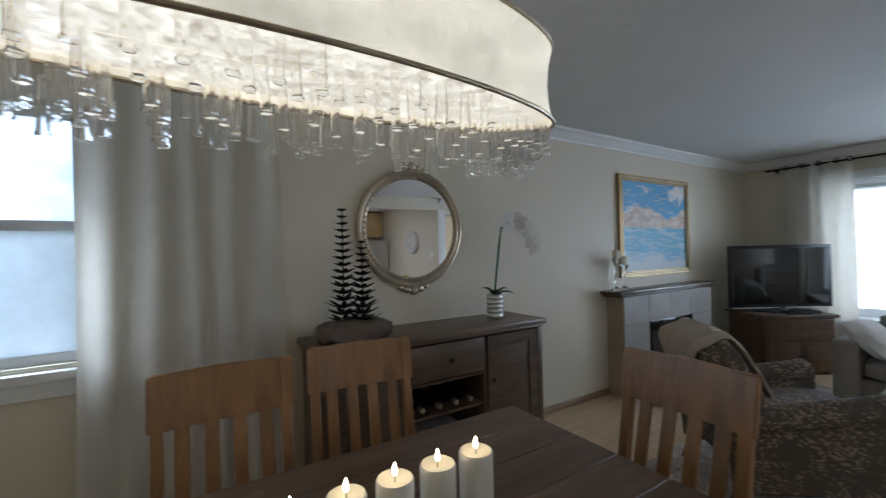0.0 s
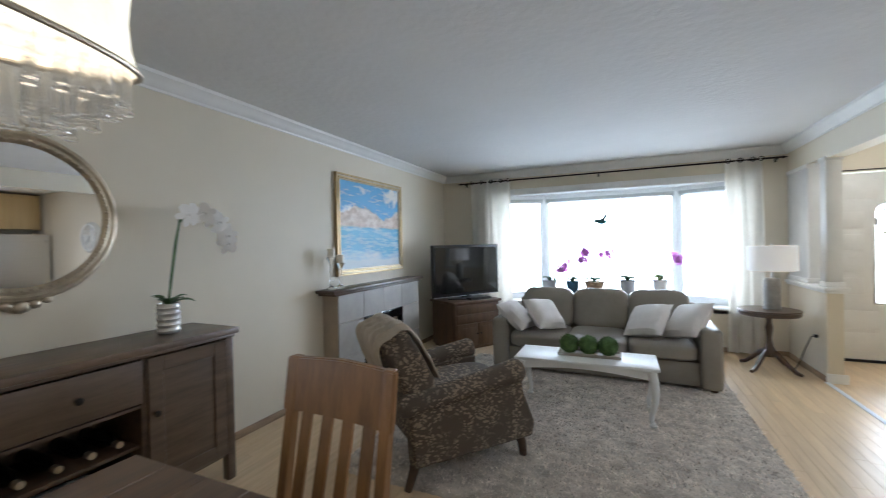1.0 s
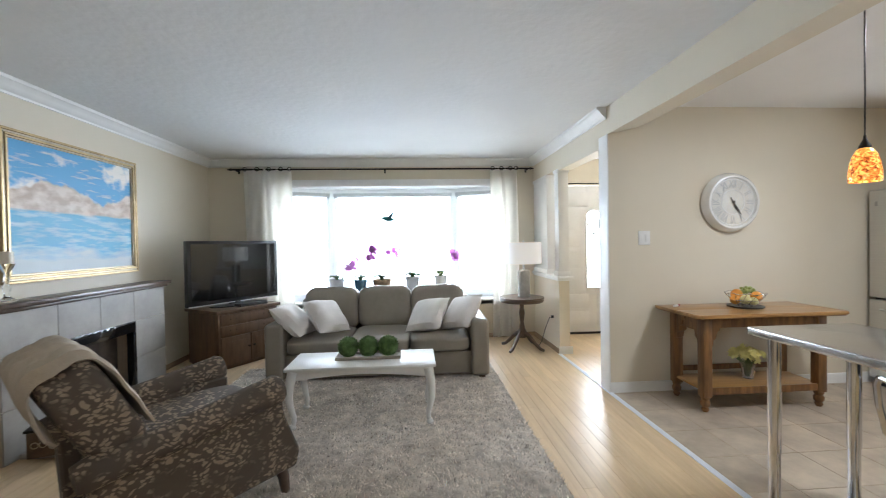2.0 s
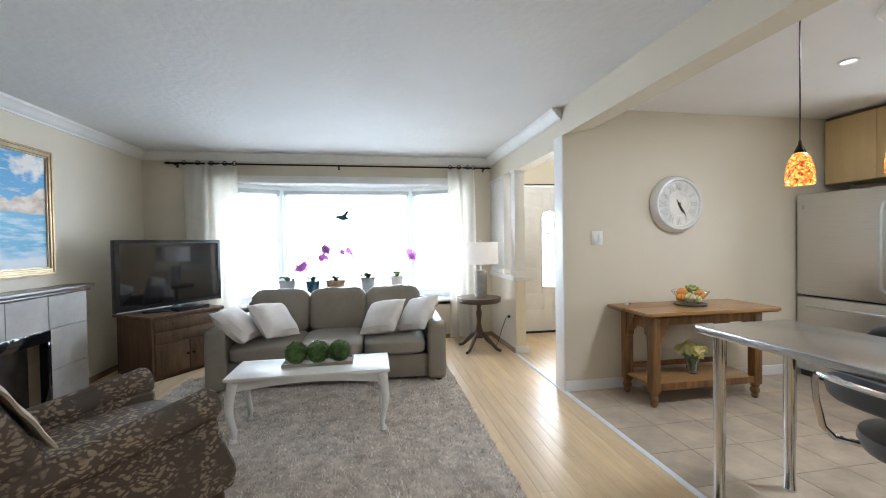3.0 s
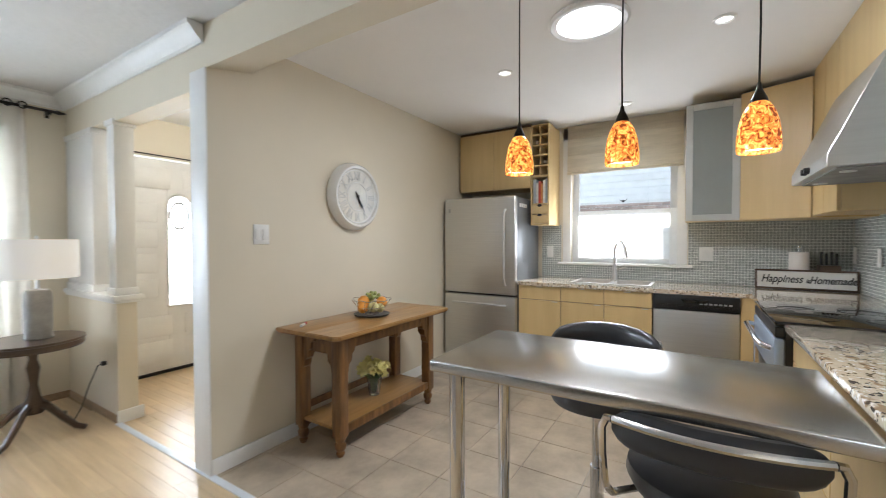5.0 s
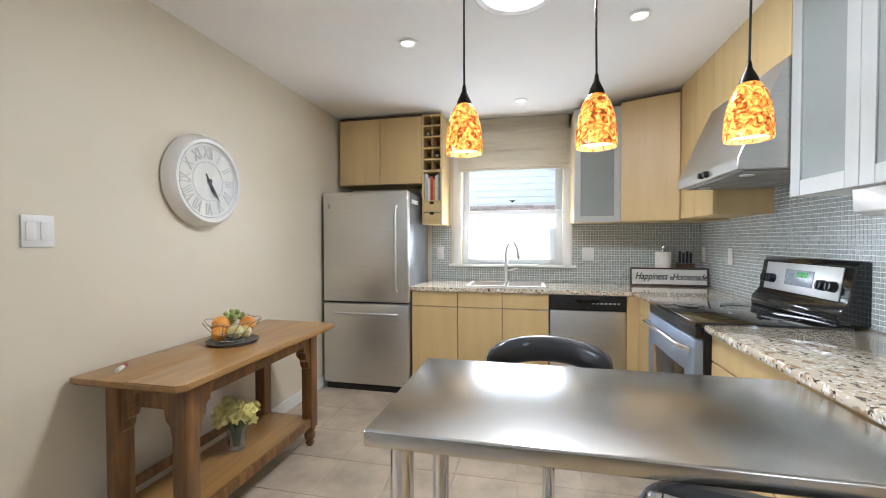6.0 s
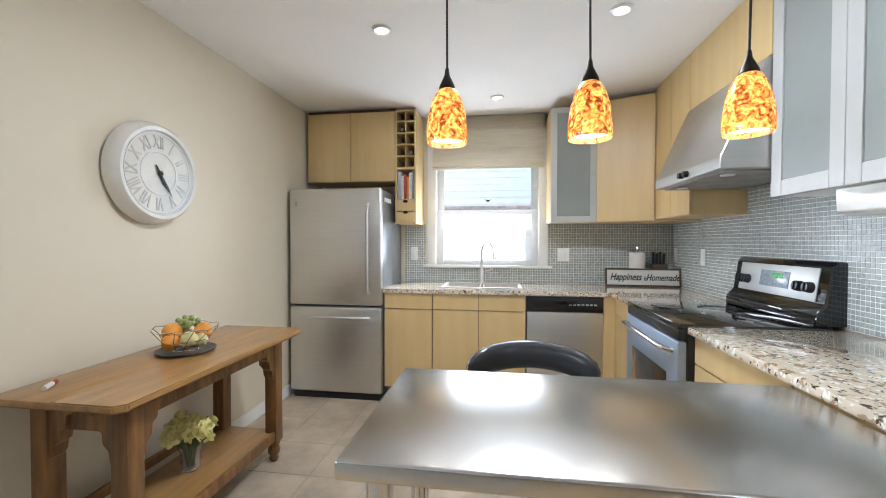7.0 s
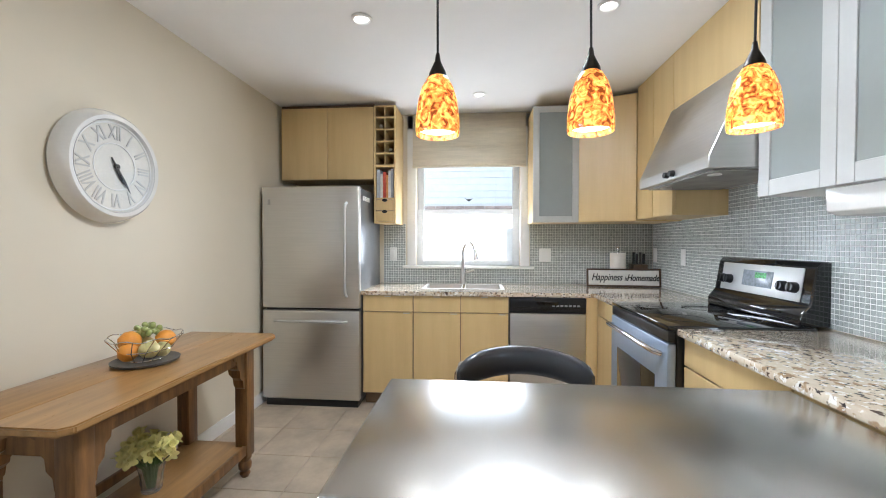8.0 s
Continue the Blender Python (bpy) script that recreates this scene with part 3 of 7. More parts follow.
for sx in (-1, 1):
    for sy in (-1, 1):
        bm = B()
        pts = [(sx * (0.475 + 0.030 * math.sin(u * math.pi * 1.0) * (1 if u < 1 else 0) - 0.03 * u * u + 0.05 * max(0, u - 0.85) * 5), sy * (0.175 + 0.02 * math.sin(u * math.pi) - 0.015 * u + 0.03 * max(0, u - 0.85) * 5), 0.40 - 0.395 * u) for u in [k / 10 for k in range(11)]]
        tube(bm, pts, 0.036, 10, taper=0.014)
        lathe(bm, [(0, 0), (0.022, 0.0), (0.026, 0.012), (0.016, 0.03), (0, 0.03)], 12, Matrix.Translation((pts[-1][0], pts[-1][1], 0)))
        part("leg", bm, M_white, ct)
tray = B()
box(tray, -0.23, 0.23, -0.075, 0.075, 0, 0.008)
for a in ((-0.24, 0.24, -0.085, -0.075), (-0.24, 0.24, 0.075, 0.085), (-0.24, -0.23, -0.075, 0.075), (0.23, 0.24, -0.075, 0.075)):
    box(tray, *a, 0, 0.022)
M_tray = mat("tray_wood", (0.36, 0.31, 0.24), 0.6, vary=0.1)
solo("tray", tray, M_tray, pose(2.44, 5.36, 0.453), "shallow weathered wooden tray on the coffee table", "tray")
for i, x in enumerate((2.285, 2.435, 2.585)):
    bm = B()
    bmesh.ops.create_icosphere(bm, subdivisions=4, radius=0.072)
    rnd = random.Random(i)
    for v in bm.verts:
        v.co *= 1 + 0.05 * noise.noise(v.co * 25 + Vector((i, 0, 0))) + 0.05 * rnd.random()
    for k in range(700):
        d = Vector((rnd.gauss(0, 1), rnd.gauss(0, 1), rnd.gauss(0, 1))).normalized()
        q = d.orthogonal().normalized() * 0.003
        q.rotate(Matrix.Rotation(rnd.random() * 6.28, 3, d))
        a = d * 0.07
        e = d * 0.083 + Vector((rnd.gauss(0, 1), rnd.gauss(0, 1), rnd.gauss(0, 1))) * 0.004
        bm.faces.new([bm.verts.new(a - q), bm.verts.new(a + q), bm.verts.new(e)])
    solo("moss_ball", bm, M_moss, pose(x, 5.36, 0.534), "round green moss ball on the tray", "moss ball", "moss balls")

# ---- rug ----
bm = B()
nx, ny = 150, 170
x0, x1, y0, y1 = 1.05, 3.58, 3.86, 6.62
vs = {}
for i in range(nx + 1):
    for j in range(ny + 1):
        e = min(i, nx - i, j, ny - j)
        h = 0.0 if e == 0 else 0.012 + 0.011 * random.random() + 0.006 * noise.noise(Vector((i * 0.13, j * 0.13, 0)))
        jx = 0.008 * (random.random() - 0.5) * (2.5 if e < 2 else 1)
        vs[i, j] = bm.verts.new((x0 + (x1 - x0) * i / nx + jx, y0 + (y1 - y0) * j / ny + 0.008 * (random.random() - 0.5), 0.002 + h))
for i in range(nx):
    for j in range(ny):
        bm.faces.new((vs[i, j], vs[i + 1, j], vs[i + 1, j + 1], vs[i, j + 1]))
tagged(part("rug", bm, M_rug), "shaggy grey and cream area rug on the wood floor", "rug")

# ---- armchair ----
def upholstery():
    m = mat("floral_upholstery", (0.105, 0.082, 0.062), 0.85, vary=0.06, scale=8, bump=0.2, bump_scale=300)
    nd, lk = m.node_tree.nodes, m.node_tree.links
    tc = nd.new("ShaderNodeTexCoord")
    nz = nd.new("ShaderNodeTexNoise")
    socket(nz, "Scale", 14.0)
    lk.new(tc.outputs["Object"], nz.inputs["Vector"])
    vm = nd.new("ShaderNodeMix")
    vm.data_type = "RGBA"
    vm.inputs["Factor"].default_value = 0.06
    lk.new(tc.outputs["Object"], vm.inputs["A"])
    lk.new(nz.outputs["Color"], vm.inputs["B"])
    mp = nd.new("ShaderNodeMapping")
    mp.inputs["Scale"].default_value = (1.0, 1.0, 1.7)
    lk.new(vm.outputs["Result"], mp.inputs["Vector"])
    vo = nd.new("ShaderNodeTexVoronoi")
    socket(vo, "Scale", 42.0)
    lk.new(mp.outputs["Vector"], vo.inputs["Vector"])
    n2 = nd.new("ShaderNodeTexNoise")
    socket(n2, "Scale", 7.0)
    lk.new(tc.outputs["Object"], n2.inputs["Vector"])
    lt = nd.new("ShaderNodeMapRange")
    socket(lt, "From Min", 0.50)
    socket(lt, "From Max", 0.36)
    lk.new(vo.outputs["Distance"], lt.inputs["Value"])
    l2 = nd.new("ShaderNodeMapRange")
    socket(l2, "From Min", 0.38)
    socket(l2, "From Max", 0.50)
    lk.new(n2.outputs["Fac"], l2.inputs["Value"])
    mu = nd.new("ShaderNodeMath")
    mu.operation = "MULTIPLY"
    lk.new(lt.outputs["Result"], mu.inputs[0])
    lk.new(l2.outputs["Result"], mu.inputs[1])
    bs = nd["Principled BSDF"]
    old = bs.inputs["Base Color"].links[0].from_socket
    mx = nd.new("ShaderNodeMix")
    mx.data_type = "RGBA"
    lk.new(mu.outputs[0], mx.inputs["Factor"])
    lk.new(old, mx.inputs["A"])
    mx.inputs["B"].default_value = (0.32, 0.245, 0.17, 1)
    lk.new(mx.outputs["Result"], bs.inputs["Base Color"])
    return m


M_floral = upholstery()
ac = thing("armchair", pose(1.62, 4.31, 0.0, 0, 0, -41), "dark brown armchair with a tan leaf pattern and rolled arms", "armchair")
# the chair faces local +y; its back leans to -y
bm = B()
box(bm, -0.30, 0.30, -0.30, 0.40, 0.17, 0.36, 0.02)
part("seat_frame", bm, M_floral, ac)
bm = B()
cushion(bm, 0.56, 0.60, 0.16, pose(0, 0.10, 0.43), puff=0.2)
part("seat_cushion", bm, M_floral, ac)
for s in (-1, 1):
    bm = B()
    # side panel, with a concave front edge
    out = [(-0.36, 0.14), (0.44, 0.16), (0.46, 0.24), (0.42, 0.34), (0.38, 0.44), (0.37, 0.49), (0.37, 0.54), (0.2, 0.54), (-0.2, 0.50), (-0.38, 0.47)]
    prism(bm, out, 0.10, Matrix.Rotation(radians(90), 4, "Z") @ Matrix.Translation((0, -0.05 - s * 0.295, 0)), b=0.012)
    t = B()
    lathe(t, [(0, -0.40), (0.05, -0.40), (0.062, -0.36), (0.066, 0.0), (0.072, 0.34), (0.076, 0.375), (0.062, 0.40), (0, 0.40)], 20)
    merge(bm, t, Matrix.Translation((s * 0.315, -0.03, 0.535)) @ Matrix.Rotation(radians(-90 + 7), 4, "X"))
    part("arm", bm, M_floral, ac)
bm = B()
cushion(bm, 0.64, 0.20, 0.70, pose(0, -0.30, 0.59, 27), puff=0.12, n=12)
part("backrest", bm, M_floral, ac)
for sx, y, ln in ((-1, 0.38, 0), (1, 0.38, 0), (-1, -0.32, -0.05), (1, -0.32, -0.05)):
    bm = B()
    pts = [(sx * 0.27, y - ln * 0, 0.17), (sx * 0.275, y + (0.02 if y > 0 else -0.02), 0.10), (sx * 0.28, y + (0.03 if y > 0 else -0.06), 0.0)]
    tube(bm, pts, 0.036, 10, taper=0.022)
    part("foot", bm, M_walnut, ac, "dark turned wooden foot")
# throw blanket over the back
bm = B()
M_throw = mat("tan_throw", (0.47, 0.40, 0.31), 0.95, vary=0.06, scale=9, bump=0.4, bump_scale=200)
back_m = pose(0, -0.30, 0.59, 27)
rn = random.Random(12)
grid = []
NR, NC = 44, 22
for i in range(NR + 1):
    row = []
    for k in range(NC + 1):
        x = -0.17 + 0.46 * k / NC
        # from low on the seat side, over the top, to low behind the back
        fi = radians(-8 + (170 + 8 * math.sin(k * 0.45)) * i / NR)
        fo = 0.5 + 0.5 * math.sin(k * 1.25 + 0.8 * math.sin(i * 0.22))
        out = 0.014 + 0.013 * fo + 0.07 * max(0.0, i / NR - 0.72) + 0.006 * noise.noise(Vector((x * 9, i * 0.3, 1)))
        c, s_ = math.cos(fi), math.sin(fi)
        l = (abs(c) ** 4 + abs(s_) ** 4) ** 0.25
        over = max(0.0, abs(x) - 0.27) * 2.2
        row.append(bm.verts.new(back_m @ Vector((x + 0.012 * math.sin(i * 0.3), c / l * (0.104 + out), s_ / l * (0.345 + out - over * (s_ > 0))))))
    grid.append(row)
for a, c in zip(grid, grid[1:]):
    for k in range(NC):
        bm.faces.new((a[k], a[k + 1], c[k + 1], c[k]))
bmesh.ops.recalc_face_normals(bm, faces=bm.faces)
bmesh.ops.solidify(bm, geom=list(bm.faces), thickness=0.010)
solo("throw_blanket", bm, M_throw, pose(1.62, 4.31, 0, 0, 0, -41), "tan knitted throw draped over the armchair back", "blanket")

# ---- television and cabinet in the corner ----
tc_ = thing("tv_cabinet", pose(0.715, 7.055, 0, 0, 0, 56.5), "brown wooden television cabinet with two drawers over two doors", "cabinet")
bm = B()
box(bm, -0.36, 0.36, -0.28, 0.28, 0.03, 0.60, 0.005)
box(bm, -0.34, 0.34, -0.26, 0.26, 0.0, 0.03)
part("body", bm, M_cabwood, tc_)
bm = B()
box(bm, -0.39, 0.39, -0.31, 0.30, 0.60, 0.635, 0.008)
part("top", bm, M_cabwood, tc_)
for i, (x0, x1, z0, z1) in enumerate(((-0.34, 0.34, 0.475, 0.585), (-0.34, 0.34, 0.355, 0.465))):
    bm = B()
    box(bm, x0, x1, -0.295, -0.281, z0, z1, 0.004)
    dr = part("drawer", bm, M_cabwood, tc_)
    for hx in (-0.2, 0.2):
        bm = B()
        tube(bm, arc((hx, -0.30, (z0 + z1) / 2), 0.035, 180, 360, 8, (1, 0, 0), (0, -0.5, -0.5)), 0.005, 6)
        part("handle", bm, M_iron, dr)
for s in (-1, 1):
    bm = B()
    box(bm, min(s * 0.34, s * 0.005), max(s * 0.34, s * 0.005), -0.295, -0.281, 0.05, 0.345, 0.004)
    a, c = sorted((s * 0.29, s * 0.055))
    box(bm, a, c, -0.300, -0.2955, 0.10, 0.295, 0.002)
    dr = part("door", bm, M_cabwood, tc_)
    bm = B()
    lathe(bm, [(0, 0), (0.008, 0), (0.006, 0.015), (0.013, 0.022), (0, 0.028)], 10, Matrix.Translation((s * 0.03, -0.296, 0.21)) @ Matrix.Rotation(radians(90), 4, "X"))
    part("knob", bm, M_iron, dr)
tv = thing("television", pose(0.725, 7.09, 0.636, 0, 0, 57), "black flat-screen television, switched off", "television")
bm = B()
box(bm, -0.55, 0.55, -0.03, 0.04, 0.035, 0.735, 0.008)
box(bm, -0.3, 0.3, 0.035, 0.09, 0.12, 0.6, 0.02)
part("housing", bm, M_black, tv)
bm = B()
box(bm, -0.515, 0.515, -0.034, -0.0305, 0.085, 0.70)
part("screen", bm, M_blackglass, tv, "dark glossy screen")
bm = B()
box(bm, -0.55, 0.55, -0.036, -0.0305, 0.036, 0.046)
part("silver_strip", bm, M_alu, tv)
bm = B()
lathe(bm, [(0, 0), (0.2, 0), (0.2, 0.01), (0.06, 0.02), (0.05, 0.05), (0, 0.05)], 28, sx=1.5, sy=0.75)
part("stand", bm, M_black, tv)
bm = B()
box(bm, -0.17, 0.17, -0.06, 0.06, 0.0, 0.03, 0.004)
solo("media_box", bm, M_black, pose(0.92, 7.03, 0.636, 0, 0, 57), "slim black media box on the cabinet", "media box")

# ---- end table and lamp ----
et = thing("end_table", pose(4.09, 7.1, 0), "round dark wood pedestal table with splayed feet", "side table")
bm = B()
lathe(bm, [(0, 0.575), (0.255, 0.575), (0.265, 0.59), (0.262, 0.615), (0.27, 0.62), (0.265, 0.632), (0, 0.632)], 40)
part("tabletop", bm, M_walnut, et)
bm = B()
lathe(bm, [(0, 0.14), (0.05, 0.14), (0.06, 0.2), (0.035, 0.25), (0.022, 0.33), (0.03, 0.4), (0.036, 0.44), (0.022, 0.5), (0.03, 0.56), (0.05, 0.576), (0, 0.576)], 20)
part("pedestal", bm, M_walnut, et)
for k in range(4):
    bm = B()
    a = radians(45 + 90 * k)
    tube(bm, [(math.cos(a) * r, math.sin(a) * r, z) for r, z in ((0.03, 0.2), (0.09, 0.17), (0.17, 0.09), (0.24, 0.03), (0.29, 0.018))], 0.026, 8, taper=0.017)
    part("foot", bm, M_walnut, et)
lp = thing("table_lamp", pose(4.12, 7.1, 0.633), "table lamp with a white drum shade and a grey ceramic base", "lamp")
bm = B()
lathe(bm, [(0, 0), (0.075, 0), (0.078, 0.01), (0.072, 0.02), (0.072, 0.30), (0.06, 0.325), (0.02, 0.33), (0, 0.33)], 28)
part("base", bm, M_greycer, lp)
bm = B()
lathe(bm, [(0.012, 0.33), (0.012, 0.42), (0, 0.42)], 12)
part("stem", bm, M_alu, lp)
bm = B()
lathe(bm, [(0.208, 0.405), (0.213, 0.405), (0.211, 0.66), (0.206, 0.66), (0.208, 0.405)], 48)
M_shade = mat("lamp_shade", (0.85, 0.82, 0.77), 0.8, vary=0.02, bump=0.1, bump_scale=300, emit=0.25, emit_color=(1, 0.9, 0.78))
part("shade", bm, M_shade, lp, "white fabric drum shade")
bm = B()
lathe(bm, [(0, 0.66), (0.008, 0.66), (0.012, 0.675), (0, 0.69)], 10)
part("finial", bm, M_alu, lp)

# ---- curtains ----
def curtain(name, x0, x1, y, z0, z1, folds, amp, label, along="x", flare=0.0):
    bm = B()
    nx, nz = folds * 10, 14
    g = []
    for j in range(nz + 1):
        z = z0 + (z1 - z0) * j / nz
        row = []
        for i in range(nx + 1):
            u = i / nx
            a = amp * (0.75 + 0.5 * noise.noise(Vector((u * 5, j * 0.05, x0)))) * (1 - 0.25 * j / nz)
            w = math.sin(u * folds * 2 * math.pi + 0.35 * math.sin(j * 0.25 + u * 9))
            p = x0 + (x1 - x0) * (u + flare * (1 - j / nz) * (u - 0.5)) + 0.012 * math.sin(j * 0.3 + u * 12)
            d = a * w
            row.append(bm.verts.new((p, y + d, z) if along == "x" else (y + d, p, z)))
        g.append(row)
    for a, c in zip(g, g[1:]):
        for i in range(nx):
            bm.faces.new((a[i], a[i + 1], c[i + 1], c[i]))
    bmesh.ops.solidify(bm, geom=list(bm.faces), thickness=0.004)
    return tagged(part(name, bm, M_curtain), label, "curtain", "curtains")


cl = "cream grommet curtain hanging in soft folds"
curtain("curtain", 0.62, 1.22, 7.665, 0.02, 2.33, 4, 0.027, cl)
curtain("curtain", 3.84, 4.20, 7.665, 0.02, 2.33, 3, 0.027, cl)
curtain("curtain", 1.08, 1.92, 0.24, 0.02, 2.33, 5, 0.033, cl, along="y", flare=0.06)


def rod(name, p0, p1, label):
    t = thing(name, I4, label, "curtain rod")
    bm = B()
    tube(bm, [p0, p1], 0.011, 10)
    part("pole", bm, M_iron, t)
    d = (Vector(p1) - Vector(p0)).normalized()
    for p, s in ((p0, -1), (p1, 1)):
        bm = B()
        tube(bm, [Vector(p), Vector(p) + d * s * 0.02, Vector(p) + d * s * 0.05], 0.018, 10, taper=0.006)
        part("finial", bm, M_iron, t)
    return t


r1 = rod("curtain_rod", (0.46, 7.66, 2.295), (4.38, 7.66, 2.295), "long black iron curtain rod over the bay")
for x in (0.52, 2.42, 4.34):
    bm = B()
    box(bm, x - 0.008, x + 0.008, 7.66, 7.748, 2.275, 2.30, 0.002)
    box(bm, x - 0.012, x + 0.012, 7.742, 7.749, 2.255, 2.32, 0.002)
    part("bracket", bm, M_iron, r1)
r2 = rod("curtain_rod", (0.235, 0.0, 2.295), (0.235, 1.98, 2.295), "black iron curtain rod over the dining window")
bm = B()
box(bm, 0.132, 0.235, 1.94, 1.955, 2.275, 2.30, 0.002)
part("bracket", bm, M_iron, r2)

# ---- fireplace ----
fp = thing("fireplace", I4, "low fireplace with beige stone tiles and a dark wooden mantel shelf", "fireplace")
bm = B()
box(bm, WX + 0.002, 0.30, 4.86, 5.26, 0.0, 0.925)
box(bm, WX + 0.002, 0.30, 6.02, 6.45, 0.0, 0.925)
box(bm, WX + 0.002, 0.30, 5.26, 6.02, 0.66, 0.925)
# Sides browner than the tiles: their shade is put into this colour.
part("surround", bm, mat("shaded_surround", (0.46, 0.37, 0.27), 0.6, vary=0.06), fp)
for y0 in (4.86, 5.26, 5.64, 6.02):
    y1 = {4.86: 5.26, 5.26: 5.64, 5.64: 6.02, 6.02: 6.45}[y0]
    for z0, z1 in ((0.0, 0.33), (0.33, 0.66), (0.66, 0.925)):
        if z0 < 0.6 and 5.2 < y0 < 6.0:
            continue
        bm = B()
        box(bm, 0.301, 0.312, y0 + 0.002, y1 - 0.002, z0 + 0.002, z1 - 0.002, 0.002, 1)
        part("tile", bm, M_stone, fp)
bm = B()
box(bm, WX + 0.004, 0.16, 5.26, 6.02, 0.0, 0.66)
part("firebox", bm, mat("dark_brown_lining", (0.06, 0.045, 0.035), 0.9, vary=0.3), fp, "dark brown firebox back")
bm = B()
box(bm, 0.26, 0.322, 5.255, 6.025, 0.57, 0.665, 0.004)
box(bm, 0.26, 0.322, 5.255, 5.29, 0.0, 0.57, 0.004)
box(bm, 0.26, 0.322, 5.99, 6.025, 0.0, 0.57, 0.004)
part("firebox_frame", bm, M_blackglass, fp, "glossy black metal firebox frame")
bm = B()
box(bm, WX + 0.002, 0.35, 4.76, 6.51, 0.95, 0.982, 0.006)
box(bm, WX + 0.002, 0.33, 4.80, 6.48, 0.926, 0.950, 0.004)
part("mantel", bm, M_walnut, fp, "dark polished mantel shelf")
bm = B()
box(bm, 0.315, 0.80, 4.95, 6.36, 0.0, 0.035, 0.006)
part("hearth", bm, M_stone, fp)

# ---- painting ----
pa = thing("painting", pose(WX + 0.002, 5.69, 1.60), "seascape painting of blue water, hills and clouds in a gold frame", "painting")
m90 = Matrix.Rotation(radians(90), 4, "Z")
w2, h2 = 0.635, 0.515
for k, (d0, d1, z0, z1, mm) in enumerate(((0.0, 0.035, 0.0, 0.018, M_gold), (0.004, 0.028, 0.018, 0.034, M_silver), (0.0, 0.036, 0.034, 0.05, M_gold), (0.0, 0.026, 0.05, 0.064, M_silver))):
    bm = B()
    a, b_ = z0, z1
    box(bm, d0, d1, -w2 + a, w2 - a, h2 - b_, h2 - a, 0.003, 1)
    box(bm, d0, d1, -w2 + a, w2 - a, -h2 + a, -h2 + b_, 0.003, 1)
    box(bm, d0, d1, -w2 + a, -w2 + b_, -h2 + b_, h2 - b_, 0.003, 1)
    box(bm, d0, d1, w2 - b_, w2 - a, -h2 + b_, h2 - b_, 0.003, 1)
    part("frame", bm, mm, pa)


def canvas_mat():
    """Sky with cumulus, tan hills, blue water and pale surf, by height and broken by brushed noise."""
    m = bpy.data.materials.new("seascape")
    m.use_nodes = True
    nd, lk = m.node_tree.nodes, m.node_tree.links
    bs = nd["Principled BSDF"]
    socket(bs, "Roughness", 0.45)
    tc = nd.new("ShaderNodeTexCoord")
    sx = nd.new("ShaderNodeSeparateXYZ")
    lk.new(tc.outputs["Object"], sx.inputs["Vector"])

    def field(scale, stretch, detail=4.0, shift=0.0):
        mp = nd.new("ShaderNodeMapping")
        mp.inputs["Scale"].default_value = stretch
        mp.inputs["Location"].default_value = (shift, shift, shift)
        lk.new(tc.outputs["Object"], mp.inputs["Vector"])
        nz = nd.new("ShaderNodeTexNoise")
        socket(nz, "Scale", scale)
        socket(nz, "Detail", detail)
        lk.new(mp.outputs["Vector"], nz.inputs["Vector"])
        return nz.outputs["Fac"]

    def math_node(op, a, b):
        n = nd.new("ShaderNodeMath")
        n.operation = op
        for i, v in enumerate((a, b)):
            if isinstance(v, float):
                n.inputs[i].default_value = v
            else:
                lk.new(v, n.inputs[i])
        return n.outputs[0]

    def rise(v, lo, hi):
        n = nd.new("ShaderNodeMapRange")
        socket(n, "From Min", lo)
        socket(n, "From Max", hi)
        lk.new(v, n.inputs["Value"])
        return n.outputs["Result"]

    def blend(fac, a, b):
        n = nd.new("ShaderNodeMix")
        n.data_type = "RGBA"
        lk.new(fac, n.inputs["Factor"])
        for key, v in (("A", a), ("B", b)):
            if isinstance(v, tuple):
                n.inputs[key].default_value = (*v, 1)
            else:
                lk.new(v, n.inputs[key])
        return n.outputs["Result"]

    z = sx.outputs["Z"]
    fine = field(13.0, (1, 0.4, 2.4), 5.0)
    # water, with light strokes and pale surf at the foot
    water = blend(rise(fine, 0.46, 0.66), (0.11, 0.40, 0.62), (0.42, 0.62, 0.72))
    surf = rise(math_node("ADD", z, math_node("MULTIPLY", field(5.0, (1, 0.5, 1.6), 4.0, 3.0), 0.35)), -0.12, -0.20)
    water = blend(surf, water, (0.60, 0.66, 0.68))
    # sky: blue above, heaped white clouds
    cloud = rise(math_node("SUBTRACT", field(4.2, (1, 0.8, 1.2), 5.0, 1.3), math_node("MULTIPLY", z, 0.22)), 0.42, 0.52)
    sky_c = blend(cloud, (0.12, 0.38, 0.66), (0.84, 0.81, 0.77))
    sky_c = blend(rise(fine, 0.55, 0.72), sky_c, (0.70, 0.68, 0.66))
    # hills whose crest rolls along the picture
    crest = math_node("MULTIPLY_ADD", field(3.2, (1, 1, 0.1), 3.0, 7.0), 0.42)
    crest.node.inputs[2].default_value = -0.06
    hill_c = blend(rise(field(9.0, (1, 1, 1.8), 5.0, 2.0), 0.38, 0.62), (0.50, 0.38, 0.28), (0.74, 0.64, 0.54))
    above = blend(rise(math_node("SUBTRACT", crest, z), -0.008, 0.008), sky_c, hill_c)
    shore = math_node("ADD", z, math_node("MULTIPLY", fine, 0.05))
    col = blend(rise(shore, -0.005, 0.012), water, above)
    lk.new(col, bs.inputs["Base Color"])
    bp = nd.new("ShaderNodeBump")
    socket(bp, "Strength", 0.2)
    lk.new(fine, bp.inputs["Height"])
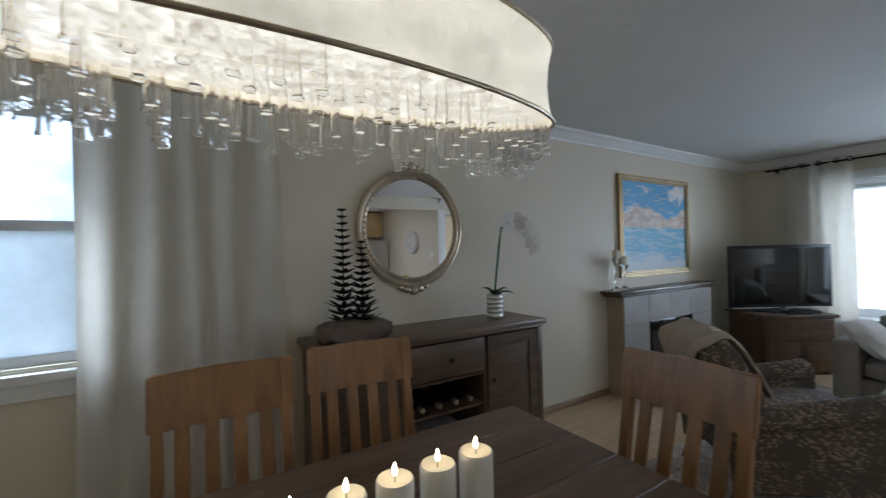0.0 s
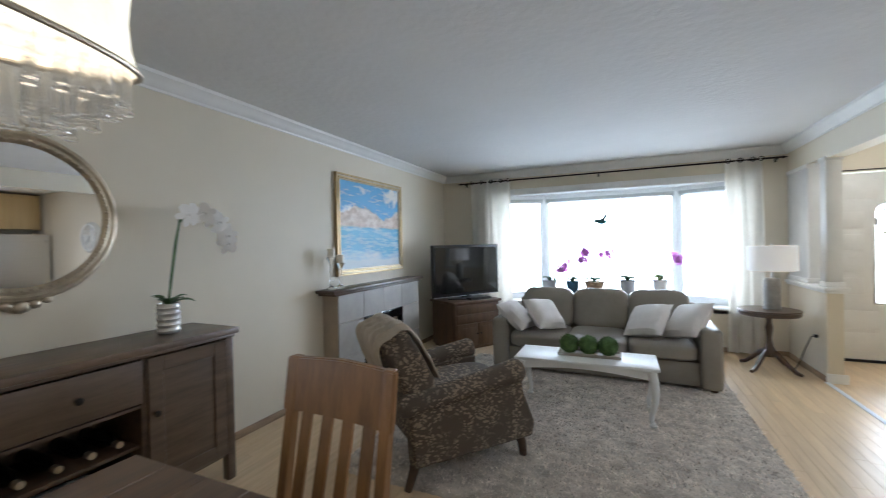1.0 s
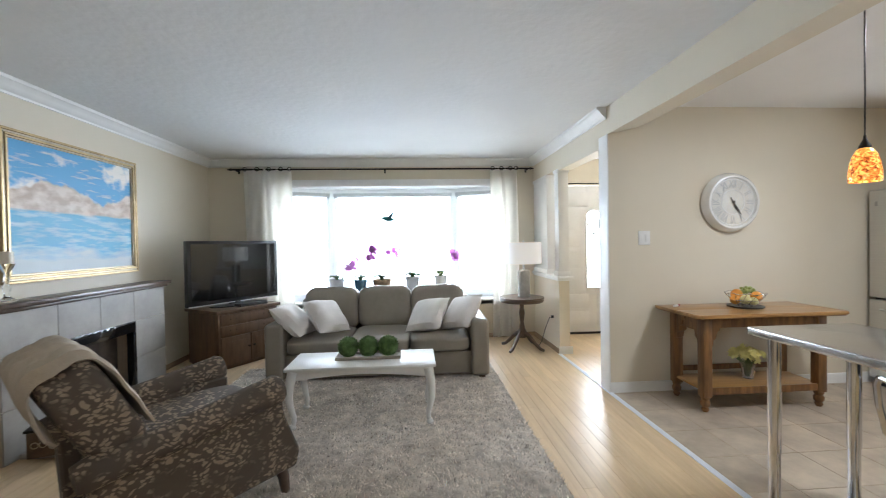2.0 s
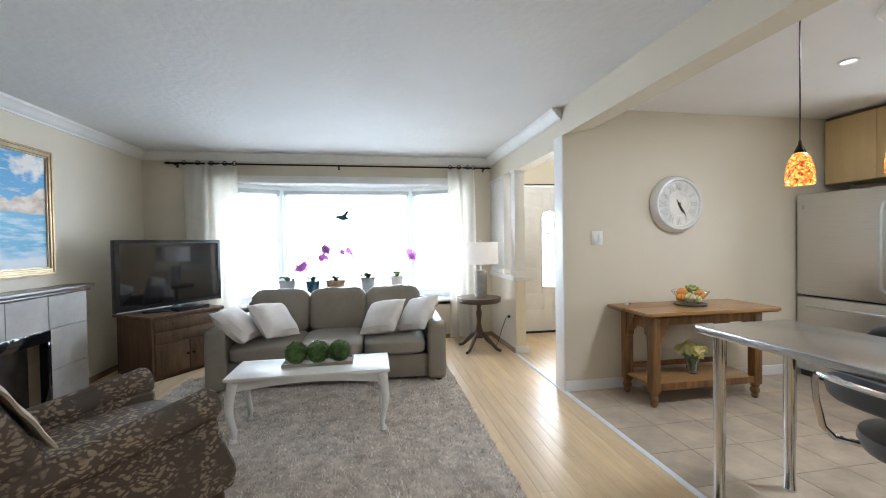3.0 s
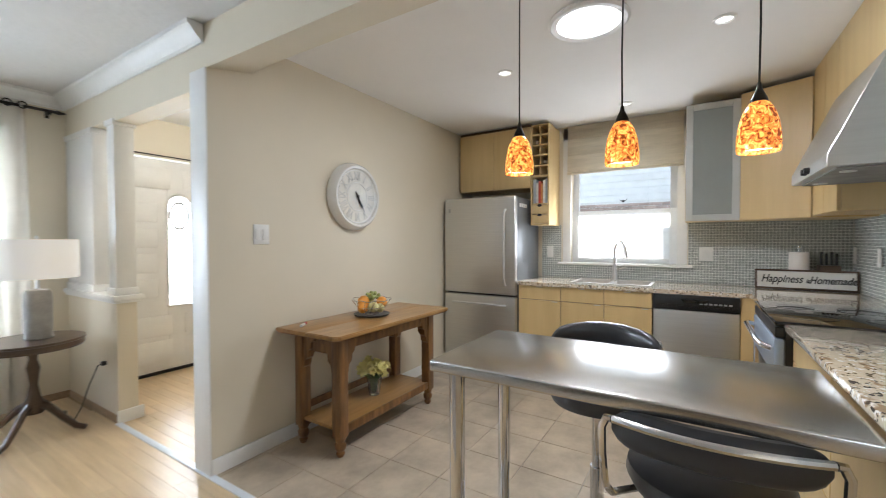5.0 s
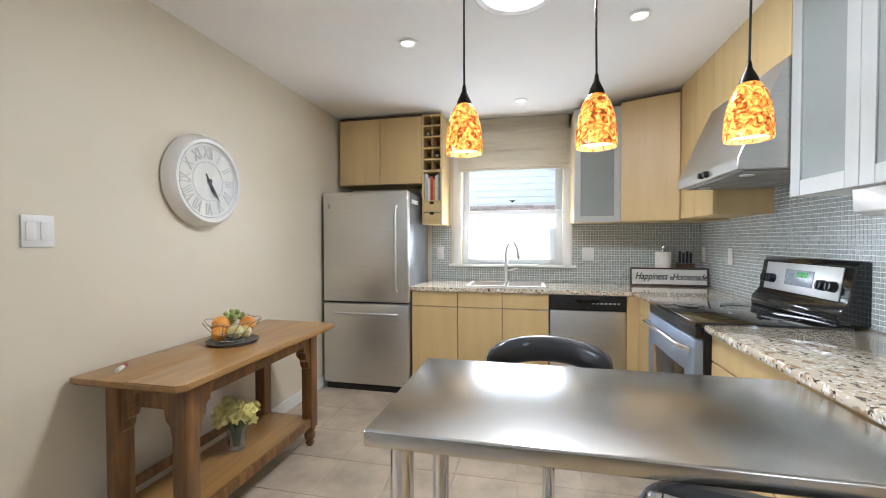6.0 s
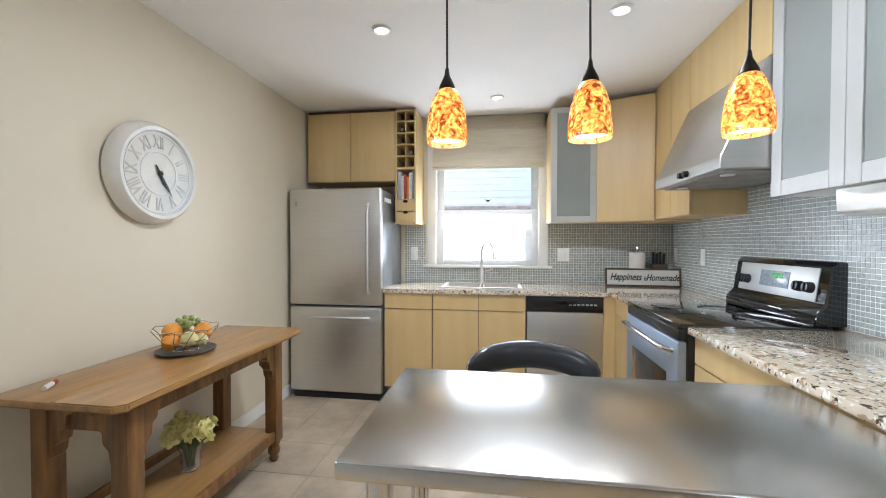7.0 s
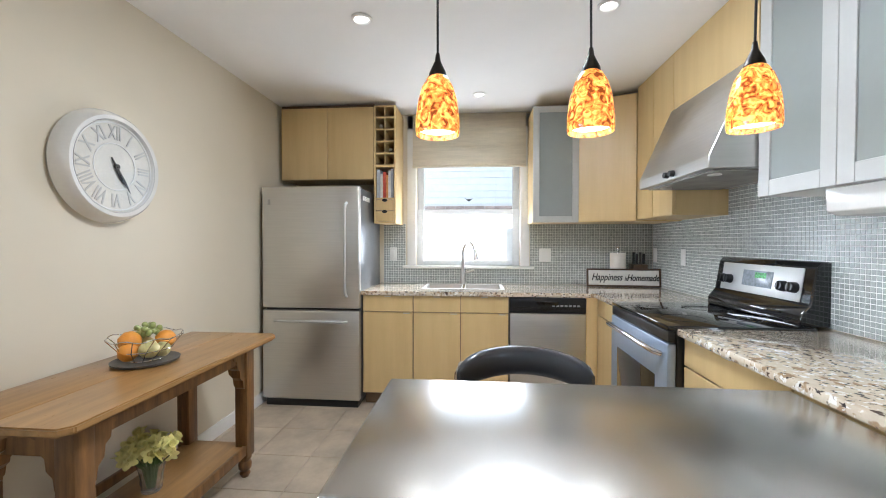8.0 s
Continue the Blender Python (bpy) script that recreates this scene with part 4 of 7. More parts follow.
    lk.new(bp.outputs["Normal"], bs.inputs["Normal"])
    return m


bm = B()
box(bm, 0.004, 0.014, -w2 + 0.064, w2 - 0.064, -h2 + 0.064, h2 - 0.064)
part("canvas", bm, canvas_mat(), pa)

# ---- kitchen ----
def poly(bm, pts, z0, z1, b=0.0, m=None):
    """An upright slab with the outline pts in x and y."""
    t = bmesh.new()
    f = t.faces.new([t.verts.new((x, y, z0)) for x, y in pts])
    g = bmesh.ops.extrude_face_region(t, geom=[f])
    bmesh.ops.translate(t, verts=[v for v in g["geom"] if isinstance(v, bmesh.types.BMVert)], vec=(0, 0, z1 - z0))
    bmesh.ops.recalc_face_normals(t, faces=t.faces)
    if b:
        bmesh.ops.bevel(t, geom=list(t.edges), offset=b, segments=2, affect="EDGES")
    return merge(bm, t, m)


def lettering(name, text, size, m, material, parent, shear=0.0, depth=0.001, label=""):
    cu = bpy.data.curves.new(name, "FONT")
    cu.body, cu.size, cu.shear, cu.extrude, cu.offset = text, size, shear, depth, 0.0012
    cu.align_x, cu.align_y = "CENTER", "CENTER"
    tmp = new("tmp_text", cu)
    bpy.context.view_layer.update()
    me = bpy.data.meshes.new_from_object(tmp.evaluated_get(bpy.context.evaluated_depsgraph_get()))
    bpy.data.objects.remove(tmp)
    bpy.data.curves.remove(cu)
    me.materials.clear()
    me.materials.append(material)
    ob = new(name, me)
    ob.parent = parent
    ob.matrix_basis = m
    if label:
        ob["label"] = label
    return ob


# wall clock, facing -y
ck = thing("wall_clock", pose(5.518, CY - 0.022, 1.613, 90, 0, 0), "large white round wall clock with Roman numerals and dark pointers", "clock")
bm = B()
lathe(bm, [(0.0, -0.02), (0.248, -0.02), (0.255, -0.008), (0.25, 0.015), (0.240, 0.04), (0.226, 0.056), (0.210, 0.052), (0.204, 0.03), (0, 0.03)], 64)
part("rim", bm, M_cer, ck)
M_face = mat("clock_face", (0.70, 0.67, 0.60), 0.6, vary=0.06, scale=7)
M_romannum = mat("faded_numeral", (0.52, 0.51, 0.48), 0.5, vary=0.08)
M_num = mat("pale_numeral", (0.80, 0.79, 0.76), 0.5, vary=0.05)
M_grey = mat("grey_ink", (0.42, 0.42, 0.42), 0.5, vary=0.05)
bm = B()
lathe(bm, [(0, 0.031), (0.205, 0.031), (0.205, 0.034), (0, 0.034)], 64)
part("dial", bm, M_face, ck, "aged cream dial")
bm = B()
tube(bm, arc((0, 0, 0.036), 0.105, 0, 360, 48, (1, 0, 0), (0, 1, 0)), 0.003, 6)
tube(bm, arc((0, 0, 0.036), 0.196, 0, 360, 64, (1, 0, 0), (0, 1, 0)), 0.004, 6)
part("dial_ring", bm, M_num, ck)
for k, s in enumerate(("XII", "I", "II", "III", "IV", "V", "VI", "VII", "VIII", "IX", "X", "XI")):
    a = radians(-30 * k)
    m = Matrix.Rotation(a, 4, "Z") @ Matrix.Translation((0, 0.150, 0.0365)) @ Matrix.Diagonal((0.72, 1.15, 1, 1))
    lettering("numeral", s, 0.075, m, M_romannum, ck, depth=0.0015)
for L, w, a in ((0.085, 0.010, 152), (0.135, 0.007, 148)):
    bm = B()
    prism(bm, [(-w * 0.3, -0.045), (w * 0.3, -0.045), (w * 0.45, 0.0), (w, L * 0.62), (0, L), (-w, L * 0.62), (-w * 0.45, 0.0)], 0.002, Matrix.Translation((0, 0, 0.041 if L < 0.12 else 0.045)) @ Matrix.Rotation(radians(-a), 4, "Z") @ Matrix.Rotation(radians(-90), 4, "X"))
    part("pointer", bm, M_iron, ck)
bm = B()
lathe(bm, [(0, 0.04), (0.012, 0.04), (0.012, 0.05), (0, 0.052)], 14)
part("hub", bm, M_iron, ck)
bm = B()
lathe(bm, [(0, 0.0515), (0.206, 0.0515), (0.206, 0.0535), (0, 0.0535)], 48)
g = part("clock_glass", bm, M_glass, ck)
g.visible_shadow = False


def switch_plate(name, m, n, label, toggle=True):
    t = thing(name, m, label, "switch" if toggle else "outlet")
    w = 0.037 * n + 0.03
    bm = B()
    box(bm, -w / 2, w / 2, -0.006, 0, -0.06, 0.06, 0.003)
    part("plate", bm, M_white, t)
    for k in range(n):
        x = (k - (n - 1) / 2) * 0.046
        bm = B()
        box(bm, x - 0.017, x + 0.017, -0.009, -0.0065, -0.034, 0.034, 0.002)
        part("rocker" if toggle else "socket", bm, M_white, t)
    return t


switch_plate("light_switch", pose(4.76, CY - 0.001, 1.32), 2, "white double light switch on the cream wall")
switch_plate("wall_outlet", pose(KX - 0.012, 4.67, 1.165, 0, 0, -90), 1, "white wall outlet on the mosaic tile", False)
switch_plate("wall_outlet", pose(KX - 0.012, 3.30, 1.16, 0, 0, -90), 2, "white double outlet on the mosaic tile", False)
switch_plate("wall_outlet", pose(6.93, SY + 0.012, 1.165, 0, 0, 180), 1, "white wall outlet on the mosaic tile", False)
switch_plate("wall_outlet", pose(7.40, SY + 0.012, 1.165, 0, 0, 180), 1, "white wall outlet on the mosaic tile", False)

# ---- console table ----
cs = thing("console_table", pose(4.80, 5.05, 0), "honey pine console table with carved brackets and a low shelf", "console table")
L, D = 1.25, 0.53
bm = B()
c = 0.03
poly(bm, [(0.04 + c, 0), (L - c, 0), (L, c), (L, D / 2 - 0.0008), (0.04, D / 2 - 0.0008), (0.04, c)], 0.720, 0.745, 0.005)
part("top_board", bm, M_pine, cs)
bm = B()
box(bm, 0.04, L, D / 2 + 0.0008, D, 0.720, 0.745, 0.005)
part("top_board", bm, M_pine, cs)
bm = B()
c = 0.04
poly(bm, [(0.04 + c, 0.012), (L - c, 0.012), (L - 0.012, c), (L - 0.012, D - 0.005), (0.052, D - 0.005), (0.052, c)], 0.7115, 0.7195, 0.003)
part("edge_moulding", bm, M_pinedark, cs, "darker moulding under the top")
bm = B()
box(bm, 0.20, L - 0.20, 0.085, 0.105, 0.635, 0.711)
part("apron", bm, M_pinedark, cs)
bm = B()
box(bm, 0.20, L - 0.20, 0.44, 0.46, 0.635, 0.711)
part("apron", bm, M_pinedark, cs)
for x in (0.13, L - 0.20):
    bm = B()
    box(bm, x + 0.025, x + 0.045, 0.145, 0.40, 0.60, 0.711)
    part("side_rail", bm, M_pinedark, cs)
    for y in (0.07, 0.40):
        bm = B()
        box(bm, x, x + 0.07, y, y + 0.07, 0.115, 0.711, 0.006)
        lathe(bm, [(0, 0), (0.018, 0), (0.028, 0.02), (0.022, 0.035), (0.033, 0.05), (0.035, 0.075), (0.026, 0.09), (0.034, 0.105), (0.034, 0.116), (0, 0.116)], 16, Matrix.Translation((x + 0.035, y + 0.035, 0)))
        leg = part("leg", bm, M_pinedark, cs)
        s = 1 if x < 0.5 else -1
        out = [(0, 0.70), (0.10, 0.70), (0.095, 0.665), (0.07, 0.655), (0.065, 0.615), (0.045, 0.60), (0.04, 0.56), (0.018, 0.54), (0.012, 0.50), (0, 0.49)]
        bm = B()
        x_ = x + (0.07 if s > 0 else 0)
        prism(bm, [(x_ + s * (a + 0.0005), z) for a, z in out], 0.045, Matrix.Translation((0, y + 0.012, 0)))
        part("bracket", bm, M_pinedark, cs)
        bm = B()
        s2 = 1 if y < 0.2 else -1
        y_ = y + (0.07 if s2 > 0 else 0)
        prism(bm, [(s2 * (a + 0.0005), z) for a, z in out], 0.045, Matrix.Translation((x + 0.057, y_, 0)) @ Matrix.Rotation(radians(90), 4, "Z"))
        part("bracket", bm, M_pinedark, cs)
bm = B()
box(bm, 0.145, L - 0.145, 0.10, 0.44, 0.155, 0.175, 0.003)
part("shelf", bm, M_pine, cs)
bm = B()
box(bm, 0.16, L - 0.16, 0.078, 0.0995, 0.13, 0.182, 0.004)
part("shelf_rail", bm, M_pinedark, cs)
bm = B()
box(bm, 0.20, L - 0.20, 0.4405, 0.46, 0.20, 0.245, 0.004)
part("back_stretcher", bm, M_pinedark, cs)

# fruit bowl on a slate plate
bm = B()
lathe(bm, [(0, 0), (0.115, 0), (0.125, 0.006), (0.128, 0.014), (0.12, 0.013), (0.11, 0.009), (0, 0.009)], 36)
M_slate = mat("slate", (0.09, 0.085, 0.08), 0.45, vary=0.2, scale=14)
solo("plate", bm, M_slate, pose(5.46, 5.35, 0.746), "dark mottled plate on the console table", "plate")
fb = thing("fruit_bowl", pose(5.46, 5.35, 0.757), "chrome wire fruit bowl", "bowl")
for k in range(3):
    r, z = ((0.06, 0.004), (0.10, 0.05), (0.14, 0.105))[k]
    bm = B()
    n = 48
    tube(bm, [(r * math.cos(2 * math.pi * i / n), r * math.sin(2 * math.pi * i / n), z + (0.005 * math.sin(8 * 2 * math.pi * i / n) if k == 2 else 0)) for i in range(n + 1)], 0.0022, 6)
    part("wire_ring", bm, M_chrome, fb)
for k in range(12):
    a = 2 * math.pi * k / 12
    bm = B()
    tube(bm, [(math.cos(a + d) * r, math.sin(a + d) * r, z) for r, z, d in ((0.06, 0.004, 0), (0.10, 0.05, 0.2), (0.14, 0.105, 0.4))], 0.002, 6)
    part("wire", bm, M_chrome, fb)
M_orange = mat("orange_peel", (0.80, 0.33, 0.04), 0.45, vary=0.08, bump=0.35, bump_scale=180)
M_apple = mat("pale_apple", (0.70, 0.62, 0.28), 0.35, vary=0.12, scale=12)
M_grape = mat("green_grape", (0.36, 0.42, 0.13), 0.3, vary=0.12, coat=0.3)
for x, y, z, r, k in ((-0.045, 0.035, 0.088, 0.045, 0), (-0.07, 0.02, 0.048, 0.040, 0), (0.045, -0.055, 0.080, 0.042, 0), (-0.04, -0.05, 0.056, 0.040, 1), (0.04, 0.045, 0.055, 0.042, 1), (0.01, -0.07, 0.045, 0.034, 1)):
    bm = B()
    if k == 0:
        lathe(bm, [(0, -r * 0.95), (r * 0.35, -r * 0.9), (r * 0.75, -r * 0.62), (r, 0), (r * 0.75, r * 0.65), (r * 0.35, r * 0.92), (0.004, r * 0.94), (0, r * 0.9)], 20)
        solo("orange", bm, M_orange, pose(5.46 + x, 5.35 + y, 0.757 + z, 20, 10, 0), "ripe orange in the wire bowl", "orange", "oranges")
    else:
        lathe(bm, [(0, -r * 0.75), (r * 0.3, -r * 0.88), (r * 0.75, -r * 0.6), (r, 0.05 * r), (r * 0.85, r * 0.55), (r * 0.4, r * 0.85), (0.1 * r, r * 0.7), (0, r * 0.62)], 20)
        solo("apple", bm, M_apple, pose(5.46 + x, 5.35 + y, 0.757 + z, -70 if y < 0 else 10, 0, 0), "pale yellow-green apple in the wire bowl", "apple", "apples")
gr = thing("grapes", pose(5.475, 5.36, 0.862), "bunch of green grapes on top of the fruit", "grapes")
rg = random.Random(4)
for k in range(34):
    bm = B()
    bmesh.ops.create_icosphere(bm, subdivisions=2, radius=0.0125)
    bmesh.ops.transform(bm, matrix=Matrix.Translation((rg.uniform(-0.04, 0.05), rg.uniform(-0.035, 0.035), rg.uniform(0.0, 0.042))), verts=bm.verts)
    part("grape", bm, M_grape, gr)

# vase of daffodils on the shelf
va = thing("flower_vase", pose(5.46, 5.33, 0.176), "cut-glass vase of yellow daffodils", "vase")
bm = B()
lathe(bm, [(0, 0), (0.036, 0), (0.040, 0.008), (0.040, 0.03), (0.046, 0.045), (0.043, 0.06), (0.050, 0.10), (0.060, 0.135), (0.056, 0.135), (0.046, 0.10), (0.038, 0.06), (0.036, 0.03), (0.034, 0.014), (0, 0.014)], 12)
part("glass_vase", bm, M_vase, va)
rf = random.Random(9)
for k in range(32):
    a, r = rf.random() * 6.28, 0.115 * math.sqrt(rf.random())
    x, y, z = r * math.cos(a), r * math.sin(a), 0.19 + rf.random() * 0.06 - r * 0.25
    bm = B()
    tube(bm, [(x * 0.15, y * 0.15, 0.02), (x * 0.3, y * 0.3, 0.11), (x, y, z)], 0.003, 6)
    st = part("stem", bm, M_leafgreen, va)
    bm = B()
    rot = Matrix.Translation((x, y, z)) @ Euler((rf.uniform(-0.6, 0.9) - y * 8, rf.uniform(-0.7, 0.7) + x * 8, rf.random() * 6)).to_matrix().to_4x4()
    for p in range(6):
        b = 2 * math.pi * p / 6
        q = [(0.004, 0), (0.016, -0.015), (0.034, -0.009), (0.040, 0.0), (0.034, 0.009), (0.016, 0.015)]
        vs = [bm.verts.new((math.cos(b) * u - math.sin(b) * v, math.sin(b) * u + math.cos(b) * v, 0.006 + 0.2 * u * (1 if p % 2 else 0.4))) for u, v in q]
        bm.faces.new(vs)
    lathe(bm, [(0.006, 0), (0.012, 0.016), (0.020, 0.028), (0.016, 0.026), (0.007, 0.004)], 8)
    bmesh.ops.transform(bm, matrix=rot, verts=bm.verts)
    part("blossom", bm, M_petaly, va)
bm = B()
tube(bm, [(-0.035, 0, 0), (0.02, 0, 0)], 0.009, 10)
t_ = thing("marker_pen", pose(4.95, 5.46, 0.7555, 0, 0, 30), "white marker pen with a red band on the console table", "pen")
part("barrel", bm, M_white, t_)
bm = B()
tube(bm, [(0.0205, 0, 0), (0.045, 0, 0)], 0.0095, 10)
part("cap", bm, mat("red_plastic", (0.35, 0.03, 0.03), 0.4), t_)

# ---- fridge ----
fg = thing("refrigerator", pose(6.80, 4.79, 0), "stainless steel bottom-freezer refrigerator with dark grey sides", "refrigerator")
M_fside = mat("grey_enamel", (0.13, 0.135, 0.14), 0.3, vary=0.04)
bm = B()
box(bm, 0.055, 0.655, 0.004, 0.766, 0.04, 1.69, 0.006)
part("cabinet", bm, M_fside, fg, "dark grey enamel cabinet")
bm = B()
box(bm, -0.005, 0.05, 0.0, 0.77, 0.765, 1.70, 0.014, 3)
d1 = part("upper_door", bm, M_steel, fg)
bm = B()
box(bm, -0.005, 0.05, 0.0, 0.77, 0.06, 0.75, 0.014, 3)
d2 = part("freezer_drawer", bm, M_steel, fg)
bm = B()
tube(bm, [(-0.004, 0.10, 0.86), (-0.035, 0.10, 0.875), (-0.05, 0.10, 0.92), (-0.052, 0.10, 1.2), (-0.05, 0.10, 1.50), (-0.035, 0.10, 1.555), (-0.004, 0.10, 1.57)], 0.011, 10)
part("handle", bm, M_alu, d1)
bm = B()
tube(bm, [(-0.004, 0.10, 0.665), (-0.035, 0.115, 0.668), (-0.05, 0.15, 0.672), (-0.05, 0.62, 0.672), (-0.035, 0.655, 0.668), (-0.004, 0.67, 0.665)], 0.010, 10)
part("handle", bm, M_alu, d2)
bm = B()
box(bm, -0.0065, -0.0052, 0.70, 0.72, 1.56, 1.60)
part("badge", bm, M_grey, d1)
bm = B()
box(bm, 0.02, 0.6, 0.02, 0.75, 0.0, 0.055, 0.004)
part("kick_plate", bm, M_black, fg)
for k in range(4):
    bm = B()
    box(bm, 0.10 + k * 0.05, 0.135 + k * 0.05, -0.001, 0.003, 1.60, 1.635, 0.001)
    part("magnet", bm, M_white, fg)

# ---- cabinets over the fridge, wine rack ----
# Darker than maple: carries the shade in the gaps between cabinet fronts.
M_gap_shade = mat("cabinet_gap_shade", (0.20, 0.13, 0.07), 0.6, vary=0.1)
oc = thing("wall_cabinet", pose(7.14, 4.765, 1.80), "maple cabinet with two doors above the refrigerator", "cabinet")
bm = B()
box(bm, 0.005, 0.338, 0.0, 0.80, 0.0, 0.60, 0.002)
part("body", bm, M_maple, oc)
for y0 in (0.002, 0.402):
    bm = B()
    box(bm, -0.015, 0.003, y0, y0 + 0.396, 0.002, 0.60, 0.002)
    part("door", bm, M_maple, oc)
bm = B()
box(bm, 0.0, 0.338, -0.005, 0.80, 0.601, 0.625)
part("top_trim", bm, M_walnut, oc)
wr = thing("wine_rack", pose(7.125, 4.58, 1.43), "tall maple unit with bottle cubbies, a book shelf and two drawers", "wine rack")
for nm, a in [("side_panel", (0, 0.352, 0.0, 0.0138, 0, 0.98)), ("side_panel", (0, 0.352, 0.1682, 0.182, 0, 0.98)), ("back_panel", (0.33, 0.352, 0.014, 0.168, 0, 0.98)), ("divider", (0.002, 0.3295, 0.087, 0.095, 0.491, 0.965))] + [
        ("shelf", (0.002, 0.3295, 0.014, 0.168, z, z + (0.014 if z != 0.47 else 0.02))) for z in (0.0, 0.20, 0.47, 0.575, 0.675, 0.775, 0.875, 0.966)]:
    bm = B()
    box(bm, *a)
    part(nm, bm, M_maple, wr)
for z in (0.016, 0.110):
    bm = B()
    box(bm, -0.006, 0.2, 0.016, 0.166, z, z + 0.086, 0.003)
    d = part("drawer", bm, M_maple, wr)
    # Flat black disc on the front, drawn for the notch's dark hollow.
    bm = B()
    lathe(bm, [(0, 0), (0.022, 0), (0.022, 0.002), (0, 0.002)], 16, Matrix.Translation((-0.0065, 0.091, z + 0.082)) @ Matrix.Rotation(radians(-90), 4, "Y") @ Matrix.Diagonal((0.6, 1, 1, 1)))
    part("painted_notch", bm, M_black, d)
rb = random.Random(3)
y = 0.020
for k, (w, h, col) in enumerate(((0.030, 0.235, (0.45, 0.48, 0.52)), (0.02, 0.20, (0.75, 0.72, 0.66)), (0.024, 0.215, (0.55, 0.08, 0.04)), (0.018, 0.19, (0.72, 0.30, 0.08)), (0.022, 0.225, (0.70, 0.68, 0.63)), (0.016, 0.24, (0.30, 0.31, 0.32)))):
    bm = B()
    box(bm, 0.01, 0.17, -w / 2, w / 2, 0, h, 0.002)
    lab = {0: "blue-grey patterned", 1: "cream", 2: "dark red", 3: "orange", 4: "off-white", 5: "dark grey"}[k]
    solo("cook_book", bm, mat("book_cover", col, 0.5, vary=0.15, scale=30), pose(7.125, 4.58 + 0.166 - y + 0.0 - w / 2 + 0.016, 1.645), lab + " cook book standing upright on the shelf", "book", "cook books")
    y += w + 0.0015
for yy, zz in ((0.13, 0.80), (0.05, 0.60)):
    bo = thing("wine_bottle", pose(7.16, 4.58 + yy, 1.43 + zz + 0.018, 0, 0, 0), "dark wine bottle lying in the rack", "bottle", "wine bottles")
    bm = B()
    lathe(bm, [(0, 0), (0.016, 0), (0.016, 0.05), (0.034, 0.09), (0.034, 0.27), (0, 0.27)], 16, Matrix.Rotation(radians(90), 4, "Y"))
    part("bottle_glass", bm, M_blackglass, bo)
    bm = B()
    lathe(bm, [(0, -0.003), (0.012, -0.003), (0.017, 0.002), (0.017, 0.02)], 14, Matrix.Rotation(radians(90), 4, "Y"))
    part("foil_cap", bm, M_silver, bo)

# roman blind
rbnd = thing("roman_blind", pose(7.42, 3.98, 1.94), "cream linen roman blind folded halfway up", "blind")
for k, (z0, z1, d) in enumerate(((0.0, 0.03, 0.035), (0.02, 0.19, 0.028), (0.17, 0.36, 0.022), (0.34, 0.49, 0.012))):
    bm = B()
    n = 12
    g = []
    for j in range(n + 1):
        z = z0 + (z1 - z0) * j / n
        x = 0.04 - d - 0.012 * math.sin(math.pi * j / n)
        g.append([bm.verts.new((x + 0.003 * noise.noise(Vector((i * 0.7, j * 0.5, k))), -0.505 + 1.01 * i / 16, z)) for i in range(17)])
    for a, c_ in zip(g, g[1:]):
        for i in range(16):
            bm.faces.new((a[i], a[i + 1], c_[i + 1], c_[i]))
    bmesh.ops.solidify(bm, geom=list(bm.faces), thickness=0.006)
    part("fold", bm, M_lin, rbnd)

# ---- counters ----
def granite():
    m = mat("granite", (0.62, 0.53, 0.40), 0.1, vary=0.05, scale=20, coat=0.5)
    nd, lk = m.node_tree.nodes, m.node_tree.links
    bs = nd["Principled BSDF"]
    tc = nd.new("ShaderNodeTexCoord")
    cur = bs.inputs["Base Color"].links[0].from_socket
    for sc, lo, hi, col in ((26, 0.56, 0.62, (0.36, 0.25, 0.15, 1)), (48, 0.58, 0.62, (0.80, 0.77, 0.71, 1)), (62, 0.60, 0.64, (0.05, 0.04, 0.035, 1)), (34, 0.63, 0.67, (0.10, 0.07, 0.05, 1))):
        nz = nd.new("ShaderNodeTexNoise")
        socket(nz, "Scale", float(sc))
        socket(nz, "Detail", 3.0)
        mp = nd.new("ShaderNodeMapping")
        mp.inputs["Location"].default_value = (sc * 3.1, sc, 0)
        lk.new(tc.outputs["Object"], mp.inputs["Vector"])
        lk.new(mp.outputs["Vector"], nz.inputs["Vector"])
        mr = nd.new("ShaderNodeMapRange")
        socket(mr, "From Min", lo)
        socket(mr, "From Max", hi)
        lk.new(nz.outputs["Fac"], mr.inputs["Value"])
        mx = nd.new("ShaderNodeMix")
        mx.data_type = "RGBA"
        lk.new(mr.outputs["Result"], mx.inputs["Factor"])
        lk.new(cur, mx.inputs["A"])
        mx.inputs["B"].default_value = col
        cur = mx.outputs["Result"]
    lk.new(cur, bs.inputs["Base Color"])
    return m


M_granite = granite()
CZ = 0.90
SX0, SX1, FY = 5.645, 6.385, 3.035
bm = B()
# the sink cut-out lies at x 7.0 to 7.36, y 3.70 to 4.33
box(bm, 6.83, 7.0, 3.04, 4.785, CZ - 0.032, CZ)
box(bm, 7.36, 7.478, 3.04, 4.785, CZ - 0.032, CZ)
box(bm, 7.0, 7.36, 4.33, 4.785, CZ - 0.032, CZ)
box(bm, 7.0, 7.36, 3.04, 3.70, CZ - 0.032, CZ)
box(bm, SX1 + 0.003, 7.478, SY + 0.002, 3.04, CZ - 0.032, CZ)
bmesh.ops.remove_doubles(bm, verts=bm.verts, dist=0.0005)
tagged(part("countertop", bm, M_granite), "polished speckled granite corner worktop with a sink", "worktop")
bm = B()
